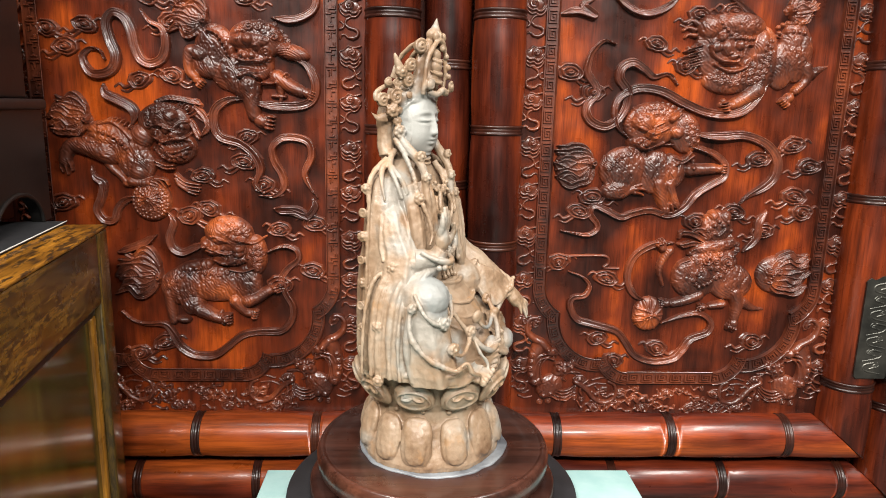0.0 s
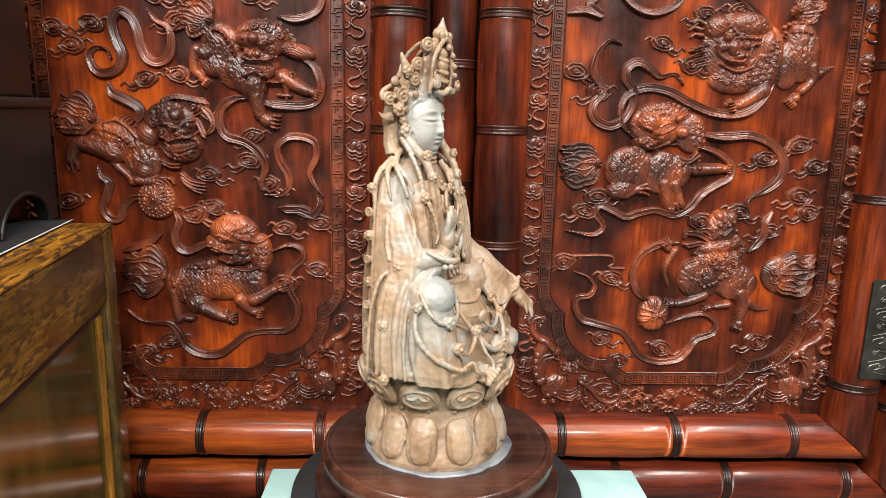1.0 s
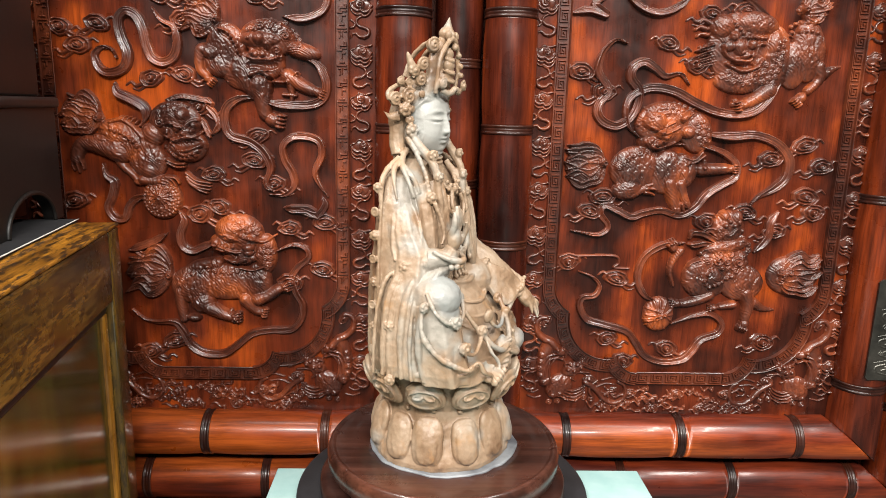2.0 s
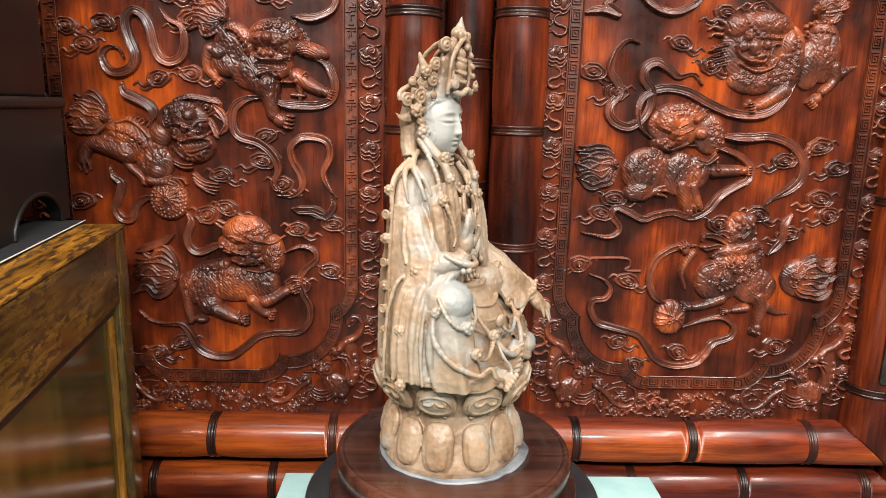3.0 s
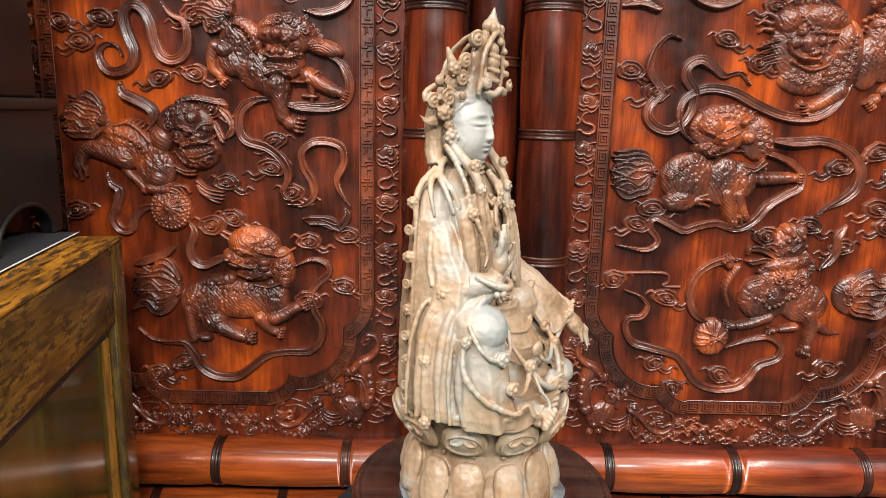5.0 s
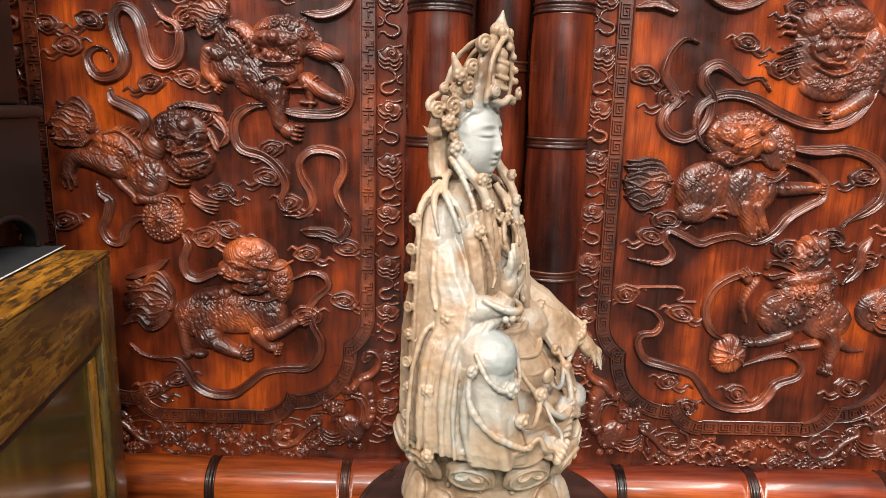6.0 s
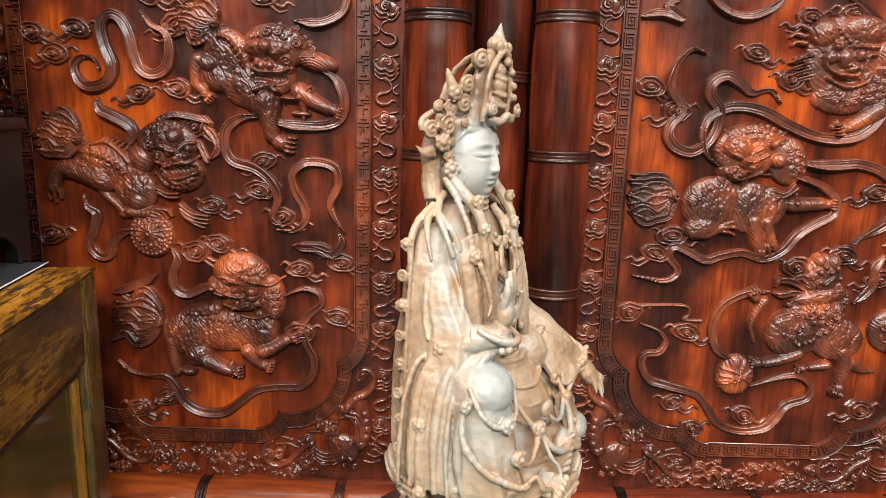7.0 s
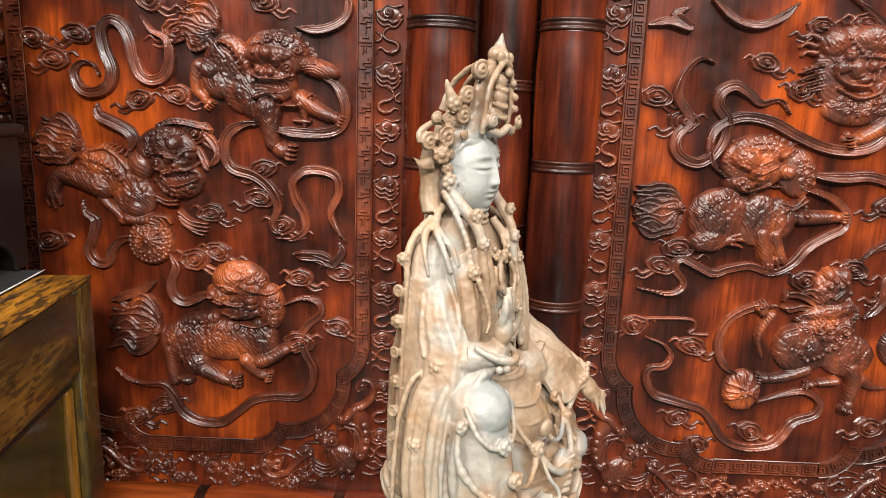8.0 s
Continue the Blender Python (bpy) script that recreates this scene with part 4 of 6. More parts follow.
c.fur(-246, 1300, 34, 14, 80, 5, 1.3).fur(-319, 1253, 20, 15, -60, 5.5, 1.4)
c.build("carved_lion", lion_wood, door_left, GROUND, "lion with lowered head and stretched forepaw", combed=0.2, field=FIELD_LEFT)

# striding over a ball, its head turned to the front
c = Carving(0.95)
c.plume((-502, 1172), (-560, 1184), 50, 10, 6, 0.2)
c.dome(-459, 1140, 50, 26, 13, -24, 0.4).dome(-488, 1132, 34, 18, 13, -10, 0.4).dome(-433, 1110, 30, 27, 13, -30, 0.4)
c.fur(-469, 1133, 34, 20, -25, 6.5, 2.0).fur(-436, 1112, 24, 22, -80, 6.5, 2.0)
c.ridge([(-485, 1166), (-467, 1170), (-450, 1160), (-437, 1145)], 5, 15, (0.8, 1))
for i in range(7):
    c.ridge([(x + 6.2 * i, z - 0.35 * i * i) for x, z in [(-471, 1170), (-468, 1175)]], 2, 13, (1, 0.8))
balls(c, 3.6, 4, [(-483, 1156), (-476, 1154), (-468, 1152), (-461, 1148), (-455, 1144), (-449, 1139), (-444, 1132)])
c.ridge([(-473, 1121), (-500, 1130), (-525, 1134), (-537, 1124), (-541, 1110)], 13, 15, (1.25, 0.75))
fingers(c, 3.4, 11, [(-544, 1113), (-547, 1102), (-545, 1094)], [(-540, 1111), (-539, 1099), (-538, 1091)], [(-535, 1113), (-532, 1104), (-531, 1096)])
c.ridge([(-476, 1108), (-469, 1099), (-460, 1091), (-451, 1080)], 7, 10, (1, 0.8)).dome(-449, 1078, 9, 6, 10)
c.dome(-431, 1096, 17, 15, 17, 0, 0.45).ridge([(-441, 1082), (-423, 1080), (-407, 1083)], 9, 15, (1, 0.8))
fingers(c, 3.0, 14, [(-410, 1086), (-399, 1083), (-392, 1073)], [(-411, 1083), (-401, 1078), (-395, 1068)], [(-412, 1078), (-405, 1075), (-399, 1067)], [(-406, 1087), (-393, 1085), (-387, 1077)])
fingers(c, 3.2, 12, [(-375, 1093), (-361, 1082), (-340, 1078)], [(-375, 1087), (-361, 1077), (-340, 1073)], [(-374, 1083), (-360, 1072), (-342, 1068)], [(-372, 1079), (-358, 1068), (-346, 1063)])
c.ridge([(-404, 1113), (-390, 1107), (-377, 1107)], 2.6, 13, (1, 1)).ridge([(-403, 1108), (-390, 1102), (-378, 1102)], 2.4, 12, (1, 1))
c.dome(-388, 1170, 40, 30, 16, 0, 0.36).dome(-371, 1133, 30, 24, 16, 0, 0.38).dome(-424, 1149, 18, 19, 15, 20, 0.45)
c.ribbon([(-401, 1200), (-379, 1206), (-352, 1203), (-332, 1197)], 8, 9, (0.4, 0.3)).ribbon([(-342, 1194), (-330, 1182), (-323, 1165), (-334, 1151)], 9, 8, (0.6, 0.3)).ribbon([(-349, 1174), (-342, 1159), (-337, 1146)], 8, 8, (0.6, 0.3))
c.dome(-385, 1178, 22, 15, 5, 0, 0.5, True).dome(-374, 1181, 9, 9, 4, 0, 0.5, True)
swirls(c, 4.6, [(-411, 1184), (-404, 1191), (-395, 1194), (-385, 1195), (-376, 1195), (-368, 1193), (-410, 1177), (-400, 1185), (-392, 1187), (-383, 1188)])
swirls(c, 8, [(-408, 1168)])
c.ridge([(-399, 1165), (-388, 1166), (-375, 1161)], 3.4, 5, (0.7, 1), True).ridge([(-370, 1162), (-362, 1170), (-352, 1172)], 3.4, 5, (1, 0.7), True)
c.ball(-383, 1159, 5.5, 5).ball(-358, 1164, 5, 5).dome(-367, 1154, 11, 7, 7, 8, 0.5, True)
balls(c, 5, 4, [(-398, 1155), (-396, 1149), (-375, 1150), (-359, 1155)])
c.ridge([(-402, 1148), (-390, 1142), (-374, 1145), (-360, 1147), (-348, 1155)], 3, 5, (0.9, 0.9), True)
c.dome(-371, 1137, 24, 8, -6, 8, 0.5, True).ridge([(-395, 1138), (-385, 1131), (-373, 1127), (-349, 1135)], 4, 6, (0.7, 0.9), True)
balls(c, 2.2, 3, [(-379, 1140), (-371, 1140), (-363, 1141), (-355, 1144)])
c.ridge([(-386, 1126), (-373, 1120), (-353, 1127)], 4, 5, (0.8, 0.8), True)
balls(c, 3.6, 4, [(-406, 1132), (-402, 1127), (-399, 1123), (-394, 1120), (-390, 1117), (-382, 1114), (-374, 1114), (-366, 1116), (-358, 1120)])
c.fur(-388, 1180, 32, 20, 90, 5, 1.3).fur(-487, 1135, 30, 14, -20, 5.5, 1.5)
c.build("carved_lion", lion_wood, door_left, GROUND, "striding lion with bared teeth", combed=0.2, field=FIELD_LEFT)
c = Carving(0.95)
bx, bz = -415, 1053
c.dome(bx, bz, 31, 32, 12, 0, 0.35).dome(bx + 2, bz + 3, 11, 11, 2.5, 0, 0.5, True)
for i in range(28):
    a = i * math.tau / 28
    c.ball(bx + 27 * math.cos(a), bz + 27 * math.sin(a), 2.6, 2)
    if i % 2:
        c.ridge([(bx + 3 * math.cos(a), bz + 3 + 3 * math.sin(a)), (bx + 19 * math.cos(a), bz + 2 + 19 * math.sin(a))], 1.2, 1.6, (1, 1), True)
for i in range(44):
    a = i * 2.4
    c.ball(bx + (14 + 0.22 * i) * math.cos(a), bz + (14 + 0.22 * i) * math.sin(a), 1.9, 1.3)
c.build("carved_ball", lion_wood, door_left, GROUND, field=FIELD_LEFT)

# standing, looking back over its shoulder with a ribbon in its mouth
c = Carving(0.95)
c.plume((-409, 934), (-474, 947), 62, 10, 6, 0.25)
c.dome(-374, 919, 36, 30, 13, 10, 0.4).dome(-321, 924, 56, 29, 13, 0, 0.4).dome(-273, 922, 24, 34, 13, 0, 0.4)
c.ridge([(-391, 934), (-367, 949), (-334, 954)], 10, 12, (0.7, 1.0))
for i in range(11):
    c.ridge([(x + 6.4 * i, z + 9 * math.sin(i * 0.26)) for x, z in [(-387, 933), (-383, 940)]], 1.3, 2, (1, 0.6), True)
swirls(c, 4.8, [(-394, 921), (-388, 927), (-380, 932), (-371, 938), (-359, 943), (-348, 945), (-336, 944), (-325, 943), (-313, 942), (-302, 944)])
c.fur(-371, 913, 32, 24, -75, 7.0, 2.0).fur(-317, 919, 48, 24, -80, 7.0, 2.0).fur(-273, 920, 18, 26, -85, 6.5, 1.8)
c.ridge([(-395, 908), (-395, 887), (-392, 863)], 9, 11, (1.2, 0.8)).dome(-376, 865, 13, 6, 11, -5)
c.dome(-360, 890, 20, 17, 16, 0, 0.45).ridge([(-348, 882), (-329, 872), (-318, 868)], 10, 15, (1.2, 0.85)).paw(-314, 867, 11, 0, 14)
balls(c, 4, 4, [(-316, 877), (-310, 872), (-308, 865), (-313, 858)])
c.ridge([(-292, 897), (-282, 885), (-274, 878)], 10, 14, (1.2, 0.85)).paw(-271, 877, 10, -15, 13)
c.ridge([(-272, 898), (-256, 904), (-239, 914)], 10, 16, (1.2, 0.85)).paw(-232, 916, 10, 15, 14)
balls(c, 4, 4, [(-235, 924), (-229, 921), (-226, 914)])
c.dome(-298, 1002, 38, 30, 16, -8, 0.36).dome(-319, 982, 26, 16, 14, -10, 0.4).dome(-258, 970, 18, 32, 14, 0, 0.4).dome(-298, 966, 28, 14, 13, 0, 0.4)
c.dome(-316, 1008, 22, 16, 5, 0, 0.5, True).dome(-310, 994, 12, 5, 4, 5, 0.5, True).ridge([(-324, 1001), (-313, 1000), (-298, 992)], 2.6, 3, (0.8, 0.6), True)
swirls(c, 4.6, [(-300, 1019), (-293, 1012), (-301, 1009), (-291, 1020), (-285, 1014), (-283, 1006), (-275, 1018), (-275, 1009), (-267, 1011), (-269, 1003), (-282, 997), (-274, 996), (-298, 1001), (-290, 998)])
c.ridge([(-280, 996), (-264, 991), (-253, 993), (-241, 1000)], 5, 7, (0.8, 0.3), True)
c.dome(-336, 990, 9, 8, 7, 0, 0.5, True).ridge([(-338, 984), (-323, 980), (-307, 973), (-295, 974)], 3, 5, (0.8, 0.8), True).ridge([(-333, 978), (-319, 973), (-306, 965)], 2.4, 4, (0.8, 0.8), True)
balls(c, 3.6, 4, [(-328, 986), (-318, 983), (-307, 982)])
c.ball(-283, 977, 10, 8)
c.dome(-314, 968, 16, 6, -6, -8, 0.5, True).ridge([(-321, 963), (-304, 958), (-288, 962)], 3.6, 5, (0.9, 0.9), True)
swirls(c, 4.6, [(-309, 956), (-301, 953), (-293, 954), (-285, 956), (-276, 962), (-270, 968), (-266, 976)])
swirls(c, 5.2, [(-258, 984), (-250, 983), (-260, 975), (-252, 974), (-245, 975), (-257, 965), (-249, 965), (-259, 956), (-250, 955), (-255, 949)])
c.ridge([(-298, 948), (-277, 945), (-259, 951)], 3, 15, (1, 1))
c.fur(-309, 1012, 30, 18, 150, 5, 1.5).fur(-360, 890, 17, 14, -80, 5.5, 1.4)
c.build("carved_lion", lion_wood, door_left, GROUND, "lion that looks back with a ribbon in its mouth", combed=0.2, field=FIELD_LEFT)

# broad grinning head seen from the front, haunches to one side
c = Carving(0.95)
c.dome(535, 1295, 24, 46, 13, 5, 0.4).dome(517, 1274, 20, 36, 11, 0, 0.4)
c.fur(535, 1291, 20, 36, -100, 7, 2.0)
balls(c, 3.4, 4, [(508, 1329), (514, 1333), (521, 1336), (528, 1336), (537, 1335), (510, 1321), (518, 1322), (525, 1323), (533, 1323), (541, 1321)])
c.ridge([(552, 1273), (555, 1254), (542, 1237)], 8, 12, (1.2, 0.8)).paw(533, 1226, 10, -130, 12)
c.ridge([(556, 1262), (566, 1265)], 5, 10, (0.8, 1.1)).ridge([(563, 1263), (573, 1269), (585, 1274)], 9, 10, (1.0, 0.15))
c.plume((521, 1353), (558, 1358), 34, 10, 4, 0.2)
c.dome(445, 1295, 52, 56, 13, 10, 0.38).dome(443, 1250, 36, 20, 11, 0, 0.4).dome(487, 1281, 26, 50, 13, 0, 0.4)
c.dome(411, 1326, 19, 19, 17, 0, 0.45).dome(457, 1331, 33, 19, 18, -8, 0.42).dome(484, 1303, 12, 23, 17, -8, 0.45)
c.ridge([(481, 1286), (488, 1264), (499, 1247)], 6, 16, (1, 0.5)).ridge([(475, 1286), (481, 1266), (490, 1247)], 3, 15, (1, 0.5))
balls(c, 3.2, 4, [(424, 1332), (428, 1327), (433, 1322), (437, 1317)])
balls(c, 3.2, 5, [(445, 1311), (452, 1311), (458, 1311), (464, 1311), (470, 1311)])
c.ball(426, 1312, 7, 6).ball(452, 1301, 7, 6).dome(434, 1297, 9, 12, 8, 10, 0.5, True).dome(443, 1286, 8, 6, 5, 0, 0.5, True)
balls(c, 8, 5, [(420, 1298)])
balls(c, 5, 5, [(452, 1287)])
c.ridge([(412, 1298), (417, 1285), (434, 1277), (449, 1278), (457, 1289), (461, 1301), (469, 1302)], 4, 7, (0.7, 0.7), True)
c.ridge([(419, 1273), (440, 1263), (459, 1268), (469, 1280)], 4, 6, (0.7, 0.7), True)
c.dome(441, 1271, 18, 5, -5, -4, 0.5, True)
for k in range(4):
    c.ribbon([(x, z - 8 * k) for x, z in [(412, 1300), (396, 1296), (378, 1290)]], 6, 10, (0.8, 0.3))
balls(c, 3, 4, [(384, 1296), (391, 1298), (399, 1300), (394, 1290)])
swirls(c, 5, [(465, 1276), (474, 1272), (464, 1268), (473, 1263), (470, 1257), (461, 1259), (463, 1250), (454, 1253), (473, 1248), (453, 1246), (425, 1260), (433, 1256), (423, 1252), (431, 1247), (440, 1251), (444, 1244), (416, 1255)])
for i in range(9):
    c.swirl(*[(x - 1.2 * i, z - 9 * i) for x, z in [(497, 1309)]][0], 4.4)
    c.swirl(*[(x - 1.4 * i, z - 8.5 * i) for x, z in [(490, 1304)]][0], 4.2)
for pts in ([(495, 1313), (505, 1316), (513, 1314)], [(501, 1299), (510, 1299), (519, 1295)], [(506, 1280), (515, 1275), (518, 1265)], [(501, 1254), (515, 1249), (523, 1250)]):
    c.ridge(pts, 5, 10, (1, 0.2))
for pts in ([(390, 1322), (381, 1325), (375, 1321)], [(392, 1314), (382, 1315), (378, 1311)], [(393, 1331), (385, 1335), (380, 1331)]):
    c.ridge(pts, 4, 9, (1, 0.6))
c.ridge([(485, 1236), (471, 1225), (459, 1217)], 11, 13, (1.2, 0.85)).paw(453, 1214, 10, 195, 14)
balls(c, 4.2, 4, [(441, 1220), (438, 1214), (443, 1207), (451, 1203)])
c.fur(411, 1326, 17, 16, 120, 5, 1.7).fur(457, 1331, 30, 16, 20, 5, 1.7).fur(443, 1250, 32, 16, -90, 5, 1.6).fur(517, 1274, 16, 30, -80, 6, 1.6)
c.build("carved_lion", lion_wood, door_right, GROUND, "grinning lion with its mane in rows of curls", combed=0.2, field=FIELD_RIGHT)

# seated, turning its head, one forepaw raised sideways
c = Carving(0.95)
c.plume((261, 1122), (205, 1112), 56, 10, 6, -0.3)
c.dome(308, 1114, 38, 35, 13, 15, 0.4).dome(351, 1110, 28, 34, 13, 0, 0.4).dome(372, 1111, 24, 28, 12, 0, 0.4)
c.fur(308, 1112, 34, 30, -82, 7.5, 2.2).fur(366, 1111, 32, 28, -85, 7.5, 2.2)
swirls(c, 4.8, [(282, 1116), (287, 1122), (292, 1129), (300, 1135), (310, 1139)])
c.dome(298, 1082, 24, 16, 14, 15, 0.4).ridge([(304, 1074), (317, 1082), (325, 1085)], 8, 12, (1, 0.9))
fingers(c, 3.0, 12, [(323, 1088), (333, 1091), (338, 1088)], [(324, 1084), (333, 1084), (340, 1082)], [(323, 1078), (331, 1077), (337, 1074)])
c.ridge([(356, 1093), (365, 1069), (372, 1051)], 10, 14, (1.2, 0.7)).ridge([(372, 1092), (379, 1074), (386, 1060)], 8, 13, (1.2, 0.8))
fingers(c, 3.2, 12, [(368, 1054), (369, 1046), (366, 1043)], [(373, 1054), (375, 1045)], [(377, 1061), (382, 1051), (381, 1046)], [(382, 1063), (388, 1055), (391, 1052)])
c.ridge([(401, 1115), (421, 1116), (436, 1117)], 9, 13, (1.15, 0.9)).paw(443, 1117, 9, 0, 13)
c.dome(341, 1182, 40, 34, 16, 5, 0.36).dome(332, 1159, 26, 15, 14, 12, 0.4).dome(389, 1171, 24, 32, 13, 15, 0.4)
c.dome(326, 1186, 17, 14, 6, 0, 0.5, True).ridge([(321, 1177), (336, 1171), (344, 1181), (354, 1186)], 3, 5, (0.8, 0.6), True).ridge([(334, 1168), (350, 1172), (362, 1178)], 3, 4, (0.8, 0.6), True)
for i in range(26):
    c.swirl((315, 1205)[0] + 2.7 * i, (315, 1205)[1] + 9 * math.sin(i * 0.125) - (7 if i % 3 == 1 else 14 if i % 3 == 2 else 0), 3.6)
balls(c, 5.5, 5, [(323, 1157), (334, 1154), (328, 1149), (343, 1159)])
c.ridge([(317, 1154), (330, 1145), (344, 1146), (358, 1155)], 3.4, 5, (0.8, 0.8), True).dome(340, 1167, 12, 7, 6, 0, 0.5, True)
c.ball(375, 1171, 9.5, 7)
swirls(c, 4.6, [(387, 1186), (395, 1188), (391, 1179), (399, 1180), (406, 1176), (389, 1171), (398, 1170), (407, 1167), (393, 1162), (401, 1160), (409, 1157), (396, 1154)])
c.ridge([(366, 1192), (378, 1200), (388, 1211)], 6, 9, (1, 0.2), True)
c.ridge([(372, 1129), (388, 1125), (404, 1137)], 2.8, 12, (1, 1)).ridge([(375, 1133), (389, 1130), (400, 1142)], 2.4, 12, (1, 1))
balls(c, 3.8, 4, [(380, 1124), (406, 1128), (403, 1119)])
c.fur(339, 1185, 32, 24, 30, 5.5, 1.7).fur(298, 1082, 20, 13, 10, 5.5, 1.4)
c.build("carved_lion", lion_wood, door_right, GROUND, "seated lion that turns its head", combed=0.2, field=FIELD_RIGHT)

# climbing on a ball, mane in rows of curls
c = Carving(0.95)
c.dome(546, 950, 30, 31, 11, 0, 0.38)
c.plume((536, 952), (597, 950), 56, 11, 5, 0.15)
swirls(c, 7, [(533, 958), (547, 956), (535, 942)])
c.dome(425, 944, 36, 36, 13, 25, 0.4).dome(477, 937, 36, 30, 13, -20, 0.4).dome(448, 972, 38, 24, 13, 0, 0.4)
c.fur(485, 939, 30, 26, -105, 7.5, 2.4)
for i in range(5):
    c.ridge([(x + 2 * i, z - 8.5 * i) for x, z in [(412, 973), (399, 967), (394, 957)]], 3, 14.5, (0.8, 0.6))
c.dome(434, 945, 12, 15, 4, 25, 0.5, True)
swirls(c, 9, [(438, 974), (467, 972)])
swirls(c, 7, [(451, 973), (454, 984), (438, 985)])
swirls(c, 5.2, [(430, 966), (444, 962), (455, 960), (465, 957), (474, 962), (422, 971), (474, 981)])
balls(c, 3.4, 4, [(419, 940), (423, 934), (428, 930), (434, 933), (441, 936), (447, 939), (453, 944), (459, 948), (428, 958), (424, 951)])
c.ridge([(383, 987), (373, 968), (371, 951), (378, 929)], 6, 10, (1.2, 0.4)).paw(372, 992, 10, 120, 12)
balls(c, 3.6, 4, [(363, 995), (369, 999), (377, 999)])
c.dome(448, 995, 36, 12, 15, 12, 0.42).dome(449, 1026, 24, 27, 14, 0, 0.4).dome(459, 1042, 11, 12, 16, 0, 0.45).dome(442, 1043, 9, 10, 15)
c.ridge([(436, 1005), (442, 1017), (449, 1014), (459, 1024)], 3, 4, (0.8, 0.8), True)
balls(c, 4, 4, [(448, 1037), (455, 1030), (442, 1030), (463, 1034), (471, 1021)])
swirls(c, 5, [(474, 1008), (484, 998), (486, 989), (482, 983), (433, 1023)])
for pts in ([(434, 1003), (417, 1013), (400, 1016), (395, 1007)], [(434, 995), (417, 999), (404, 996), (394, 997)], [(433, 986), (420, 988), (411, 981)], [(435, 1013), (424, 1021), (413, 1018)]):
    c.ribbon(pts, 9, 12, (0.9, 0.3))
c.ridge([(432, 915), (411, 905), (395, 900)], 8, 12, (1.2, 0.85)).paw(385, 900, 9, 175, 12)
c.ridge([(470, 900), (452, 896)], 6, 10, (1.2, 0.9)).paw(442, 894, 7, 180, 10)
c.ridge([(486, 920), (493, 900), (491, 876)], 10, 13, (1.2, 0.75)).paw(490, 868, 10, -110, 13)
c.ridge([(500, 903), (517, 893), (534, 891)], 8, 10, (1.1, 0.2))
c.fur(423, 946, 28, 28, -55, 6, 1.9).fur(448, 995, 30, 10, 20, 5, 1.6).fur(449, 1026, 20, 22, 90, 5, 1.5)
c.build("carved_lion", lion_wood, door_right, GROUND, "climbing lion with rows of mane curls", combed=0.2, field=FIELD_RIGHT)
c = Carving(0.95)
bx, bz = 359, 882
c.dome(bx, bz, 23, 29, 12, 0, 0.38)
for k in (-1, 0, 1):
    c.ridge([(bx - 20, bz + 11 * k), (bx, bz + 5 * k), (bx + 20, bz - 11 * k)], 1.6, 2, (1, 1), True)
    c.ridge([(bx + 10 * k, bz - 24), (bx + 3 * k, bz), (bx + 10 * k, bz + 24)], 1.6, 2, (1, 1), True)
    c.ridge([(bx - 20 + 2 * k, bz - 14 - 5 * k), (bx - 8, bz - 4), (bx - 2 * k, bz + 2)], 1.2, 1.6, (1, 1), True)
c.build("carved_ball", lion_wood, door_right, GROUND, field=FIELD_RIGHT)


